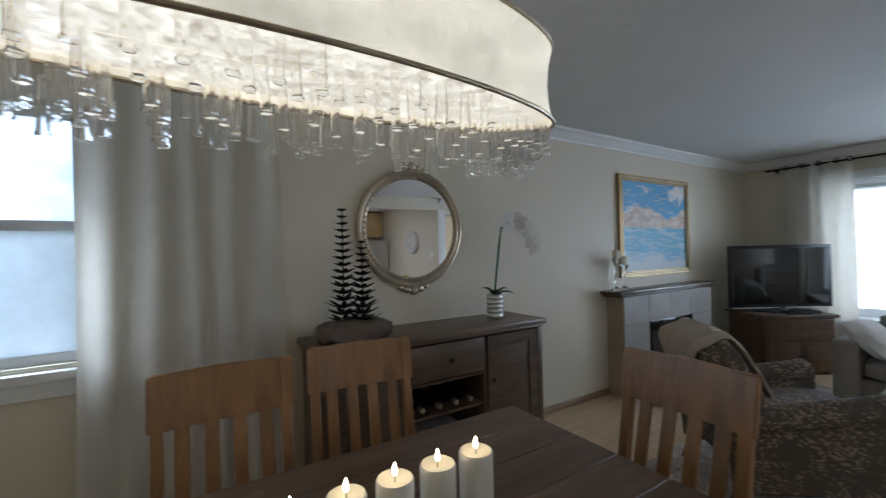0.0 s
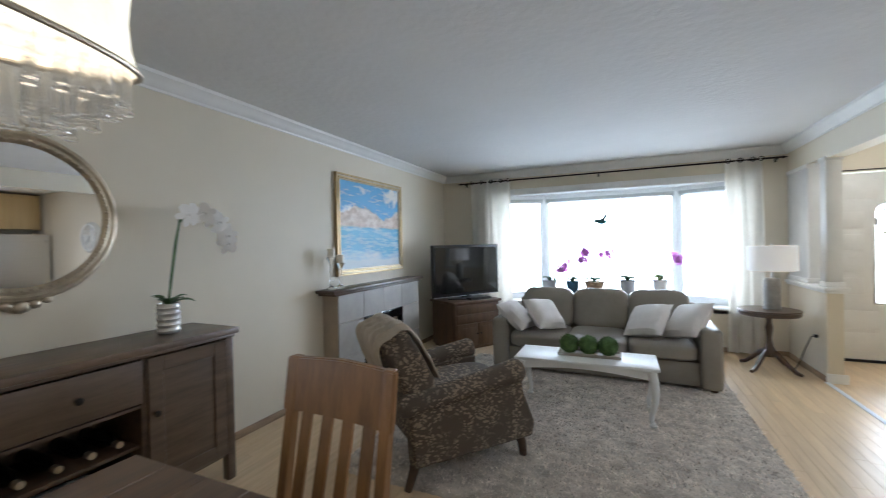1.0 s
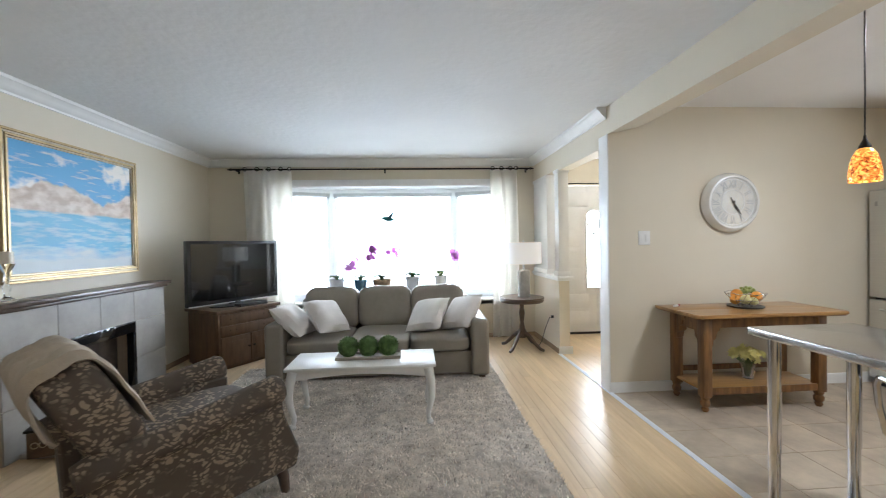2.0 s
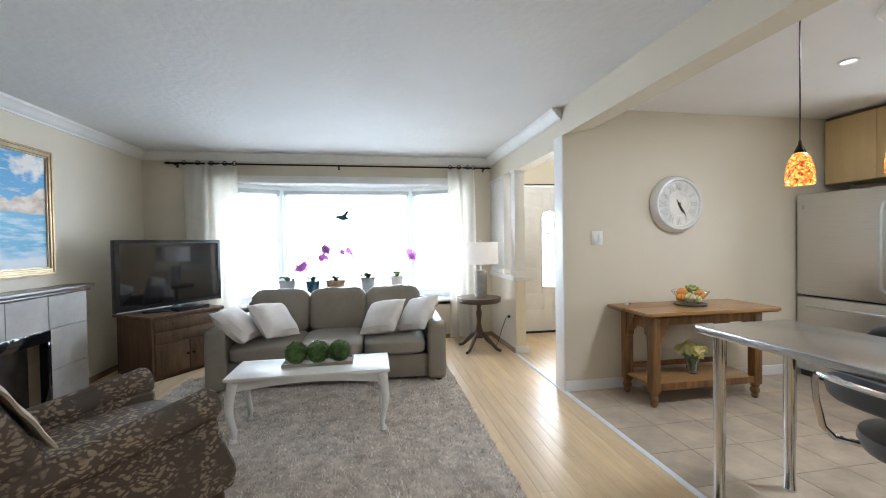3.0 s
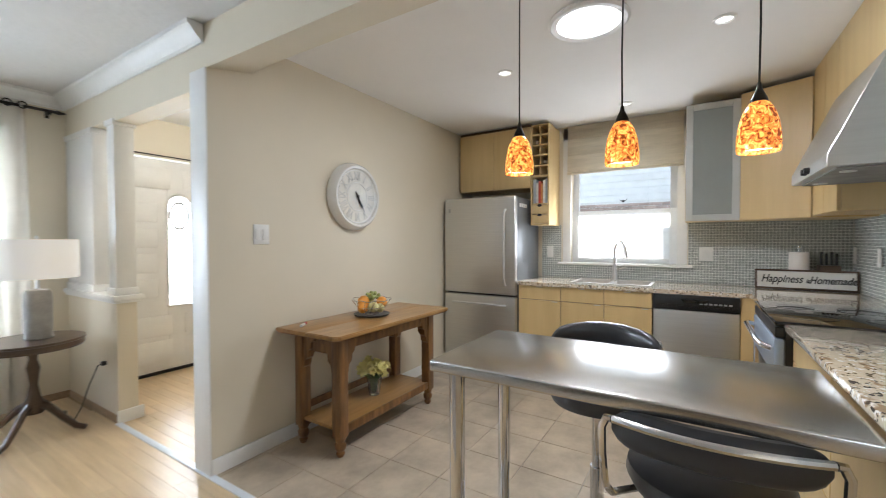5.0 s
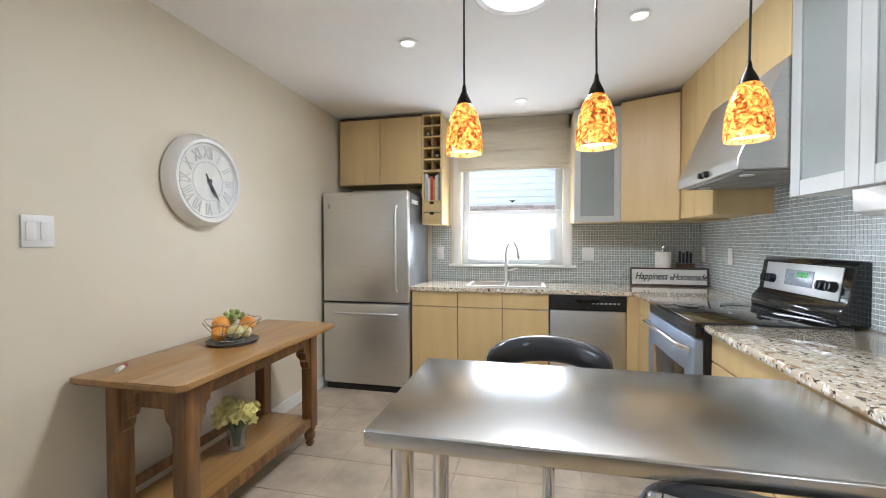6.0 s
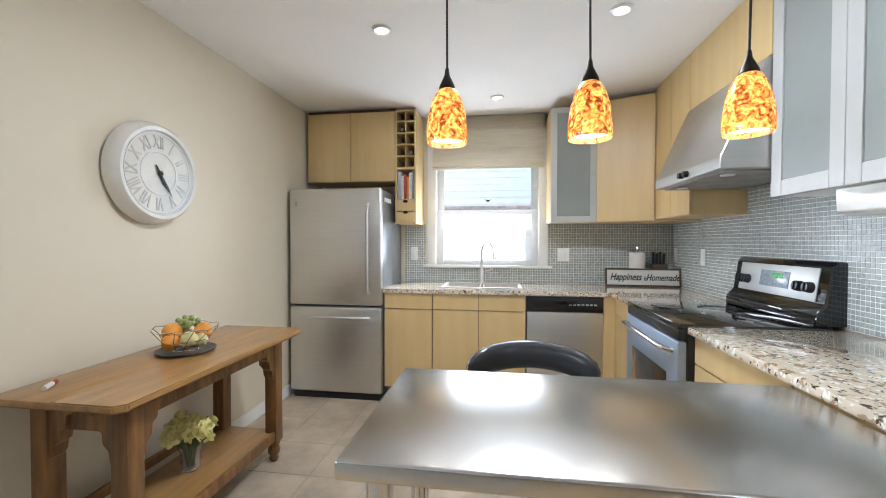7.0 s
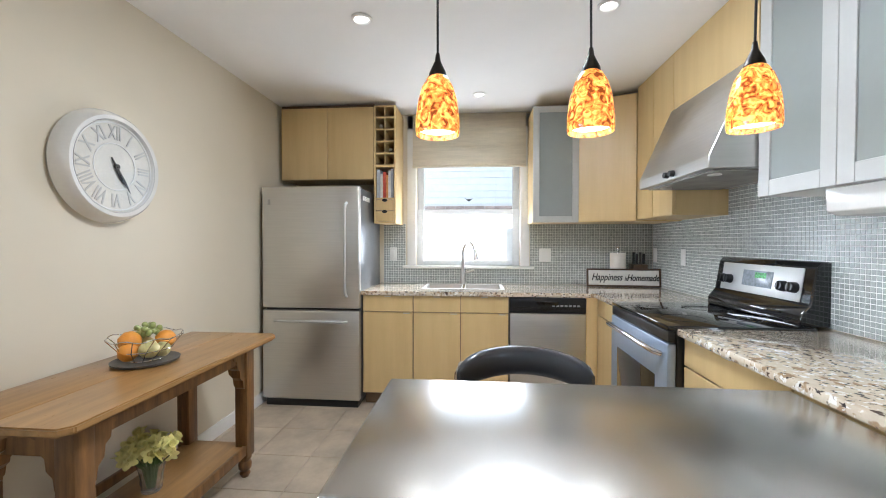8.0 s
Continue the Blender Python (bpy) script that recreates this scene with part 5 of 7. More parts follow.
box(bm, 4.40, SX0 - 0.003, SY + 0.002, FY, CZ - 0.032, CZ, 0.006)
tagged(part("countertop", bm, M_granite), "polished speckled beige granite worktop beside the stove", "worktop")

sk = thing("sink", pose(7.18, 4.015, CZ), "double-bowl stainless steel sink", "sink")
for y0, y1 in ((-0.31, -0.01), (0.01, 0.31)):
    bm = B()
    z = -0.16
    box(bm, -0.175, -0.168, y0, y1, z, 0.002)
    box(bm, 0.168, 0.175, y0, y1, z, 0.002)
    box(bm, -0.168, 0.168, y0, y0 + 0.007, z, 0.002)
    box(bm, -0.168, 0.168, y1 - 0.007, y1, z, 0.002)
    box(bm, -0.168, 0.168, y0 + 0.007, y1 - 0.007, z, z + 0.006)
    part("bowl", bm, M_steel, sk)
bm = B()
for a in ((-0.195, -0.17, -0.33, 0.33), (0.17, 0.195, -0.33, 0.33), (-0.17, 0.17, -0.33, -0.305), (-0.17, 0.17, 0.305, 0.33)):
    box(bm, *a, 0.001, 0.006, 0.002, 1)
part("rim", bm, M_steel, sk)
fa = thing("faucet", pose(7.40, 4.03, CZ), "tall brushed steel gooseneck kitchen faucet", "faucet")
bm = B()
lathe(bm, [(0, 0), (0.03, 0), (0.03, 0.012), (0.024, 0.03), (0.022, 0.10), (0.017, 0.13), (0, 0.13)], 18)
part("body", bm, M_steel, fa)
bm = B()
dx, dy = -0.78, -0.62
tube(bm, [(0, 0, 0.12), (0, 0, 0.26)] + [(dx * (0.09 - 0.09 * math.cos(a)), dy * (0.09 - 0.09 * math.cos(a)), 0.27 + 0.10 * math.sin(a)) for a in [radians(180 * k / 12) for k in range(13)]][:11] + [(dx * 0.185, dy * 0.185, 0.27)], 0.0165, 12)
sp = part("spout", bm, M_steel, fa)
bm = B()
tube(bm, [(dx * 0.185, dy * 0.185, 0.275), (dx * 0.195, dy * 0.195, 0.22)], 0.018, 12, taper=0.024)
part("spray_head", bm, M_steel, sp)
bm = B()
tube(bm, [(0.01, -0.02, 0.10), (-0.02, -0.07, 0.115), (-0.03, -0.10, 0.13)], 0.008, 8)
part("lever", bm, M_steel, fa)


# ---- base cabinets ----
def base_unit(name, m, w, fronts, label, depth=0.60, carcass=None):
    """A base cabinet whose front is local x=0 facing -x, w along y; fronts: (y0, y1, z0, z1, kind)."""
    t = thing(name, m, label, "cabinet", "base cabinets")
    bm = B()
    box(bm, 0.022, depth, 0.001, w - 0.001, 0.10, 0.866)
    box(bm, 0.08, depth, 0.001, w - 0.001, 0.0, 0.10)
    part("body", bm, carcass or M_gap_shade, t)
    for y0, y1, z0, z1, k in fronts:
        bm = B()
        box(bm, 0.0, 0.02, y0 + 0.002, y1 - 0.002, z0 + 0.002, z1 - 0.002, 0.002, 1)
        d = part(k, bm, M_maple, t)
        bm = B()
        yc = y0 + 0.05 if k == "door" else (y0 + y1) / 2
        box(bm, -0.006, -0.0005, yc - 0.025, yc + 0.025, z1 - 0.010, z1 - 0.004, 0.001, 1)
        part("edge_pull", bm, M_steel, d)
    return t


base_unit("base_cabinet", pose(6.85, 4.39, 0), 0.39, [(0, 0.39, 0.74, 0.865, "drawer"), (0, 0.39, 0.11, 0.738, "door")], "maple base cabinet with one drawer and a door")
base_unit("base_cabinet", pose(6.85, 3.665, 0), 0.722, [(0, 0.361, 0.74, 0.865, "drawer"), (0.361, 0.722, 0.74, 0.865, "drawer"), (0, 0.36, 0.11, 0.738, "door"), (0.362, 0.722, 0.11, 0.738, "door")], "maple sink cabinet with two doors under two drawer fronts")
base_unit("base_cabinet", pose(6.87, 3.015, 0, 0, 0, -90) @ pose(0, -0.48, 0), 0.475, [(0.0, 0.474, 0.74, 0.865, "drawer"), (0.0, 0.474, 0.11, 0.738, "door")], "maple corner base cabinet with a drawer beside the stove")
base_unit("base_cabinet", pose(5.64, 3.005, 0, 0, 0, -90) @ pose(0, -0.60, 0), 0.60, [(0, 0.60, 0.74, 0.865, "drawer"), (0, 0.60, 0.43, 0.738, "drawer"), (0, 0.60, 0.11, 0.428, "drawer")], "maple base cabinet with three drawers")
base_unit("base_cabinet", pose(5.035, 3.005, 0, 0, 0, -90) @ pose(0, -0.60, 0), 0.60, [(0, 0.60, 0.11, 0.865, "door")], "maple end base cabinet under the granite worktop", carcass=M_maple)

bm = B()
box(bm, 6.853, 7.40, 3.018, 3.099, 0.10, 0.866)
tagged(part("corner_filler", bm, M_maple), "maple corner panel beside the dishwasher", "cabinet")

# dishwasher
di = thing("dishwasher", pose(6.845, 3.10, 0), "stainless dishwasher with a black control strip", "dishwasher")
bm = B()
box(bm, 0.03, 0.6, 0.003, 0.557, 0.03, 0.866)
part("tub", bm, M_black, di)
bm = B()
box(bm, 0.0, 0.028, 0.003, 0.557, 0.12, 0.745, 0.006)
part("door", bm, M_steel, di)
bm = B()
box(bm, -0.012, 0.028, 0.003, 0.557, 0.75, 0.864, 0.008)
cp = part("control_panel", bm, M_black, di)
for k in range(7):
    bm = B()
    box(bm, -0.0145, -0.0125, 0.05 + 0.03 * k, 0.07 + 0.03 * k, 0.80, 0.812)
    part("button", bm, M_grey, cp)

for k in range(3):
    bm = B()
    box(bm, -0.0145, -0.0125, 0.02, 0.537, 0.768 + 0.010 * k, 0.772 + 0.010 * k)
    part("vent_slot", bm, M_iron, cp)
bm = B()
prism(bm, [(-0.09, 0.835), (0.09, 0.835), (0.07, 0.808), (-0.07, 0.808)], 0.006, Matrix.Translation((-0.0127, 0.28, 0)) @ Matrix.Rotation(radians(90), 4, "Z"), b=0.002)
part("latch", bm, M_blackglass, cp)

# ---- stove ----
stv = thing("stove", pose(SX0, 3.06, 0), "stainless and black electric range with a glass cooktop", "stove")
W_ = SX1 - SX0
bm = B()
box(bm, 0.003, W_ - 0.003, -0.62, -0.03, 0.05, 0.885)
part("body", bm, M_black, stv)
bm = B()
box(bm, 0.0, W_, -0.60, 0.01, 0.888, 0.910, 0.006)
part("cooktop", bm, M_blackglass, stv, "black glass cooktop")
M_burn = mat("burner_ring", (0.05, 0.05, 0.05), 0.2, vary=0.1)
for x, y, r in ((0.2, -0.15, 0.10), (0.55, -0.15, 0.08), (0.2, -0.42, 0.08), (0.55, -0.42, 0.10)):
    bm = B()
    lathe(bm, [(r - 0.004, 0.9105), (r, 0.9105), (r, 0.9112), (r - 0.004, 0.9112), (r - 0.004, 0.9105)], 40, Matrix.Translation((x, y, 0)))
    part("burner_ring", bm, M_burn, stv)
M_oven = mat("blue_grey_steel", (0.36, 0.43, 0.54), 0.38, 0.55, vary=0.04, stretch=(30, 1, 1))
bm = B()
box(bm, 0.003, W_ - 0.003, -0.028, 0.012, 0.23, 0.83, 0.008)
od = part("oven_door", bm, M_oven, stv)
bm = B()
box(bm, 0.12, W_ - 0.12, 0.0125, 0.016, 0.36, 0.66, 0.001)
part("oven_window", bm, M_blackglass, od)
bm = B()
tube(bm, [(0.05, 0.015, 0.775), (0.06, 0.05, 0.785), (0.12, 0.06, 0.79), (W_ - 0.12, 0.06, 0.79), (W_ - 0.06, 0.05, 0.785), (W_ - 0.05, 0.015, 0.775)], 0.013, 10)
part("oven_handle", bm, M_chrome, od)
bm = B()
box(bm, 0.003, W_ - 0.003, -0.028, 0.008, 0.835, 0.884, 0.004)
part("vent_strip", bm, M_black, stv)
bm = B()
box(bm, 0.003, W_ - 0.003, -0.028, 0.012, 0.06, 0.22, 0.006)
part("storage_drawer", bm, M_oven, stv)
# backguard: black shell with a tilted steel panel, local frame along x
tilt = Matrix.Translation((0, -0.585, 0.91)) @ Matrix.Rotation(radians(12), 4, "X")
bm = B()
prism(bm, [(-0.69, 0.905), (-0.56, 0.905), (-0.56, 0.955), (-0.60, 1.0), (-0.625, 1.165), (-0.645, 1.19), (-0.69, 1.19)], W_ - 0.035, Matrix.Translation((W_ + 0.01, 0, 0)) @ Matrix.Rotation(radians(90), 4, "Z"), b=0.006)
bg = part("backguard", bm, M_blackglass, stv, "glossy black backguard")
ang = math.atan2(0.025, 0.165)
pm = Matrix.Translation((W_ / 2, -0.6105, 1.083)) @ Matrix.Rotation(ang, 4, "X")
bm = B()
box(bm, -W_ / 2 + 0.10, W_ / 2 - 0.05, -0.002, 0.004, -0.077, 0.077, 0.003, m=pm)
part("control_panel", bm, M_alu, bg)
bm = B()
box(bm, -0.09, 0.13, 0.0045, 0.0065, -0.038, 0.045, 0.002, m=pm)
part("display", bm, mat("display_panel", (0.30, 0.34, 0.38), 0.2, vary=0.15, scale=60), bg, "grey-blue touch panel")
bm = B()
box(bm, -0.045, 0.035, 0.007, 0.008, 0.008, 0.036, m=pm)
part("clock_readout", bm, mat("green_digits", (0.05, 0.25, 0.06), 0.3, emit=0.6, vary=0.5, scale=120), bg)
for x in (-0.235, -0.170, 0.235, 0.295):
    bm = B()
    lathe(bm, [(0, 0.034), (0.020, 0.034), (0.024, 0.028), (0.026, 0.0045), (0, 0.0045)], 20, pm @ Matrix.Translation((x, 0, -0.015)) @ Matrix.Rotation(radians(-90), 4, "X"))
    box(bm, x - 0.004, x + 0.004, 0.0345, 0.040, -0.036, 0.006, 0.001, m=pm)
    part("knob", bm, M_black, bg)

# ---- upper cabinets ----
def glass_door(t, w, z0, z1, m, fw=0.055):
    bm = B()
    box(bm, 0, fw, -0.02, 0, z0, z1, 0.002, 1, m=m)
    box(bm, w - fw, w, -0.02, 0, z0, z1, 0.002, 1, m=m)
    box(bm, fw, w - fw, -0.02, 0, z0, z0 + fw, 0.002, 1, m=m)
    box(bm, fw, w - fw, -0.02, 0, z1 - fw, z1, 0.002, 1, m=m)
    d = part("door", bm, M_doorframe, t, "pale framed frosted glass door")
    bm = B()
    box(bm, fw, w - fw, -0.014, -0.006, z0 + fw, z1 - fw, m=m)
    part("glass_panel", bm, M_frost, d)
    return d


gc = thing("wall_cabinet", I4, "maple wall cabinet with a frosted glass door beside the window", "cabinet")
bm = B()
box(bm, 7.15, 7.478, 3.09, 3.455, 1.435, 2.37, 0.002)
part("body", bm, M_maple, gc)
glass_door(gc, 0.36, 1.435, 2.37, Matrix.Translation((7.148, 3.453, 0)) @ Matrix.Rotation(radians(-90), 4, "Z"), 0.05)
cc = thing("wall_cabinet", I4, "tall maple corner wall cabinet", "cabinet")
bm = B()
poly(bm, [(7.15, 3.088), (7.478, 3.088), (7.478, SY + 0.003), (6.98, SY + 0.003), (6.98, 2.70)], 1.435, 2.40)
part("body", bm, M_maple, cc)
dv = Vector((6.98 - 7.15, 2.70 - 3.088, 0))
bm = B()
box(bm, 0.004, dv.length - 0.004, -0.019, -0.001, 1.437, 2.398, 0.002, 1, m=Matrix.Translation((7.15, 3.088, 0)) @ Matrix.Rotation(math.atan2(dv.y, dv.x), 4, "Z"))
part("door", bm, M_maple, cc)
hc = thing("wall_cabinet", I4, "maple wall cabinet beside the range hood", "cabinet")
bm = B()
box(bm, 6.42, 6.978, SY + 0.003, 2.682, 1.445, 2.438)
part("body", bm, M_maple, hc)
for x0, x1 in ((6.42, 6.70), (6.702, 6.978)):
    bm = B()
    box(bm, x0 + 0.001, x1 - 0.001, 2.683, 2.702, 1.447, 2.438, 0.002, 1)
    part("door", bm, M_maple, hc)
oc2 = thing("wall_cabinet", I4, "maple cabinet above the range hood", "cabinet")
bm = B()
box(bm, 5.66, 6.418, SY + 0.003, 2.682, 2.085, 2.438)
part("body", bm, M_maple, oc2)
bm = B()
box(bm, 5.662, 6.417, 2.683, 2.702, 2.087, 2.438, 0.002, 1)
part("door", bm, M_maple, oc2)
rh = thing("range_hood", I4, "stainless steel sloping range hood", "range hood")
bm = B()
prism(bm, [(SY + 0.004, 1.60), (2.90, 1.60), (2.90, 1.655), (2.715, 2.08), (SY + 0.004, 2.08)], 0.752, Matrix.Translation((6.416, 0, 0)) @ Matrix.Rotation(radians(90), 4, "Z"), b=0.003)
part("canopy", bm, M_steel, rh)
bm = B()
box(bm, 5.70, 6.38, 2.45, 2.86, 1.592, 1.599)
part("filter", bm, M_greycer, rh, "dark grease filter")
for x in (5.80, 6.28):
    bm = B()
    lathe(bm, [(0, 1.588), (0.03, 1.588), (0.03, 1.592), (0, 1.592)], 16, Matrix.Translation((x, 2.80, 0)))
    part("hood_lamp", bm, M_white, rh)
for x in (5.98, 6.04):
    bm = B()
    lathe(bm, [(0, 0), (0.017, 0), (0.015, 0.022), (0, 0.022)], 14, Matrix.Translation((x, 2.9005, 1.628)) @ Matrix.Rotation(radians(-90), 4, "X"))
    part("knob", bm, M_black, rh)
gu = thing("wall_cabinet", I4, "wall cabinet with frosted glass doors in aluminium frames", "cabinet")
bm = B()
box(bm, 4.90, 5.655, SY + 0.003, 2.68, 1.47, 2.438)
part("body", bm, M_white, gu)
for x in (5.655, 5.277):
    glass_door(gu, 0.376, 1.468, 2.436, Matrix.Translation((x, 2.683, 0)) @ Matrix.Rotation(radians(180), 4, "Z"), 0.065)
bm = B()
prism(bm, [(2.44, 1.468), (2.66, 1.468), (2.655, 1.385), (2.62, 1.37), (2.44, 1.37)], 0.46, Matrix.Translation((5.375, 0, 0)) @ Matrix.Rotation(radians(90), 4, "Z"), b=0.004)
solo("under_cabinet_light", bm, M_cer, I4, "white plastic light fitting under the wall cabinet", "light fitting")

# ---- worktop things ----
sg = thing("wooden_sign", pose(7.30, 2.68, CZ + 0.002, -6, 0, -92), "white framed sign with black script lettering", "sign")
bm = B()
box(bm, -0.285, 0.285, -0.004, 0.01, 0.012, 0.14)
part("board", bm, M_cer, sg)
bm = B()
for a in ((-0.297, 0.297, 0.0, 0.014), (-0.297, 0.297, 0.138, 0.152), (-0.297, -0.283, 0.014, 0.138), (0.283, 0.297, 0.014, 0.138)):
    box(bm, a[0], a[1], -0.012, 0.012, a[2], a[3], 0.002, 1)
part("frame", bm, M_walnut, sg)
for s, x, z, sz in (("Happiness", -0.135, 0.078, 0.075), ("is", 0.018, 0.068, 0.045), ("Homemade", 0.155, 0.074, 0.068)):
    lettering("lettering", s, sz, Matrix.Translation((x, -0.0055, z)) @ Matrix.Rotation(radians(90), 4, "X") @ Matrix.Diagonal((0.80, 1.1, 1, 1)), M_black, sg, shear=0.35)
pt = thing("paper_towel", pose(7.385, 2.70, CZ), "white paper towel roll on a chrome holder", "paper towel")
bm = B()
lathe(bm, [(0.02, 0.015), (0.062, 0.015), (0.062, 0.285), (0.02, 0.285)], 28)
part("roll", bm, M_pillow, pt)
bm = B()
lathe(bm, [(0, 0), (0.07, 0), (0.07, 0.012), (0.008, 0.014), (0.008, 0.31), (0.016, 0.32), (0.012, 0.335), (0, 0.337)], 20)
part("holder", bm, M_chrome, pt)
kb = thing("knife_block", pose(7.38, 2.53, CZ), "dark knife block with black-handled knives", "knife block")
bm = B()
box(bm, -0.05, 0.05, -0.06, 0.06, 0, 0.19, 0.006)
part("block", bm, M_walnut, kb)
for k in range(4):
    bm = B()
    yk = -0.042 + 0.028 * k
    box(bm, -0.012, 0.012, yk - 0.008, yk + 0.008, 0.191, 0.28 + 0.012 * (k % 2), 0.005)
    part("knife_handle", bm, M_black, kb)

# ---- steel table and stools ----
mt = thing("steel_table", pose(4.433, 3.045, 0), "stainless steel breakfast table on chrome legs", "table")
bm = B()
box(bm, 0.0, 0.56, 0.0, 1.112, 0.83, 0.869, 0.006, 3)
part("tabletop", bm, M_steeltop, mt)
for x in (0.085, 0.50):
    bm = B()
    lathe(bm, [(0, 0.0), (0.028, 0.0), (0.028, 0.015), (0.0245, 0.02), (0.0245, 0.27), (0.0275, 0.272), (0.0275, 0.83), (0, 0.83)], 20, Matrix.Translation((x, 1.05, 0)))
    part("leg", bm, M_chrome, mt)


def stool(m, seat_z, back, label, R=0.60, half=24.0, wrap=-1.2, arch=0.0):
    t = thing("bar_stool", m, label, "bar stool", "bar stools")
    # the back stands on local -x
    bm = B()
    lathe(bm, [(0, seat_z - 0.085), (0.15, seat_z - 0.085), (0.19, seat_z - 0.07), (0.205, seat_z - 0.04), (0.20, seat_z - 0.012), (0.17, seat_z), (0, seat_z + 0.004)], 36)
    part("seat", bm, M_leather, t)
    bm = B()
    lathe(bm, [(0, 0), (0.205, 0), (0.205, 0.008), (0.06, 0.025), (0.03, 0.04), (0.028, 0.30), (0.022, 0.30), (0.022, seat_z - 0.086), (0, seat_z - 0.086)], 32)
    part("pedestal", bm, M_chrome, t)
    # a shallow curved back: rail outside, padded bar inside
    cx = R - 0.25
    rz = seat_z + back

    def bow(r, a):
        return Vector((cx + math.cos(radians(180 + a)) * r, math.sin(radians(180 + a)) * r, 0))
    for s in (-1, 1):
        e = bow(R, -s * half)
        bm = B()
        tube(bm, [Vector((0.02, s * 0.10, seat_z - 0.090)), Vector((-0.06, s * 0.19, seat_z - 0.092)), Vector((-0.125, s * 0.228, seat_z - 0.078)), Vector((-0.16, s * 0.24, seat_z - 0.04)), Vector((-0.185, s * 0.244, seat_z + 0.06)), e + Vector((0.004, 0, rz - 0.03)), e + Vector((0, -s * 0.012, rz - 0.004)), bow(R, -s * (half - 3)) + Vector((0, 0, rz))], 0.0105, 8)
        part("back_tube", bm, M_chrome, t)
    bm = B()
    rows = []
    for i in range(25):
        u = i / 12 - 1
        e = max(0.12, 1 - abs(u) ** 8) ** 0.5
        sec = []
        for k in range(14):
            q = 2 * math.pi * k / 14
            cq, sq = math.cos(q), math.sin(q)
            p = bow(R - 0.034 + 0.024 * e * math.copysign(abs(cq) ** 0.7, cq), u * (half + wrap))
            sec.append(bm.verts.new((p.x, p.y, rz + arch * (1 - u * u) - 0.028 + 0.052 * e * math.copysign(abs(sq) ** 0.7, sq))))
        rows.append(sec)
    for a, c_ in zip(rows, rows[1:]):
        for k in range(14):
            bm.faces.new((a[k], a[(k + 1) % 14], c_[(k + 1) % 14], c_[k]))
    bm.faces.new(rows[0][::-1])
    bm.faces.new(rows[-1])
    bmesh.ops.recalc_face_normals(bm, faces=bm.faces)
    part("backrest", bm, M_leather, t)
    bm = B()
    tube(bm, [bow(R, -half + 3 + k * (2 * half - 6) / 16) + Vector((0, 0, rz)) for k in range(17)], 0.0105, 8)
    part("back_rail", bm, M_chrome, t)
    return t


stool(pose(4.625, 3.35, 0, 0, 0, 1), 0.645, 0.166, "black leather bar stool with a curved back and chrome rail")
stool(pose(5.11, 3.735, 0, 0, 0, 180), 0.655, 0.175, "black leather bar stool on a chrome pedestal", 0.34, 44.0, 5.0, 0.035)

# ---- ceiling lights and pendants ----
def pendant_glass():
    m = bpy.data.materials.new("art_glass")
    m.use_nodes = True
    nd, lk = m.node_tree.nodes, m.node_tree.links
    bs = nd["Principled BSDF"]
    tc = nd.new("ShaderNodeTexCoord")
    n0 = nd.new("ShaderNodeTexNoise")
    socket(n0, "Scale", 46.0)
    socket(n0, "Detail", 3.0)
    socket(n0, "Distortion", 1.6)
    lk.new(tc.outputs["Object"], n0.inputs["Vector"])
    cr = nd.new("ShaderNodeValToRGB")
    el = cr.color_ramp.elements
    el[0].position, el[0].color = 0.36, (0.28, 0.055, 0.008, 1)
    el[1].position, el[1].color = 0.62, (1.0, 0.74, 0.16, 1)
    for p, c in ((0.42, (0.64, 0.15, 0.02, 1)), (0.47, (0.92, 0.30, 0.04, 1)), (0.55, (1.0, 0.44, 0.07, 1))):
        e = el.new(p)
        e.color = c
    lk.new(n0.outputs["Fac"], cr.inputs["Fac"])
    lk.new(cr.outputs["Color"], bs.inputs["Base Color"])
    lk.new(cr.outputs["Color"], bs.inputs["Emission Color"])
    socket(bs, "Emission Strength", 0.6)
    socket(bs, "Roughness", 0.12)
    return m


M_art = pendant_glass()
M_bulb = mat("lit_bulb", (1, 0.93, 0.8), 0.5, vary=0.0, emit=3.2)


def pendant(m):
    t = thing("pendant_lamp", m, "pendant lamp with a mottled orange art glass shade", "pendant lamp", "pendant lamps")
    bm = B()
    lathe(bm, [(0.0565, 0.0), (0.0585, 0.01), (0.058, 0.045), (0.052, 0.09), (0.042, 0.125), (0.028, 0.15), (0.016, 0.158), (0.015, 0.155), (0.026, 0.147), (0.040, 0.122), (0.050, 0.088), (0.0555, 0.045), (0.0565, 0.0)], 32)
    part("shade", bm, M_art, t)
    bm = B()
    lathe(bm, [(0, 0.155), (0.024, 0.155), (0.022, 0.165), (0.008, 0.195), (0.005, 0.215), (0, 0.215)], 18)
    part("cap", bm, M_iron, t)
    bm = B()
    tube(bm, [(0, 0, 0.21), (0.002, 0.001, 0.4), (-0.001, 0, 0.65), (0, 0, 0.86)], 0.0032, 8)
    part("cord", bm, M_black, t)
    bm = B()
    lathe(bm, [(0, 0.878), (0.055, 0.878), (0.055, 0.868), (0.035, 0.85), (0, 0.85)], 24)
    part("canopy", bm, M_iron, t)
    bm = B()
    lathe(bm, [(0, 0.014), (0.05, 0.014), (0.05, 0.016), (0, 0.018)], 24)
    part("diffuser", bm, M_bulb, t, "glowing bulb seen through the open bottom")
    return t


pd = pendant(pose(4.885, 4.007, 1.557))
copy_thing(pd, pose(4.885, 3.612, 1.557, 0, 0, 70))
copy_thing(pd, pose(4.885, 3.217, 1.557, 0, 0, 200))


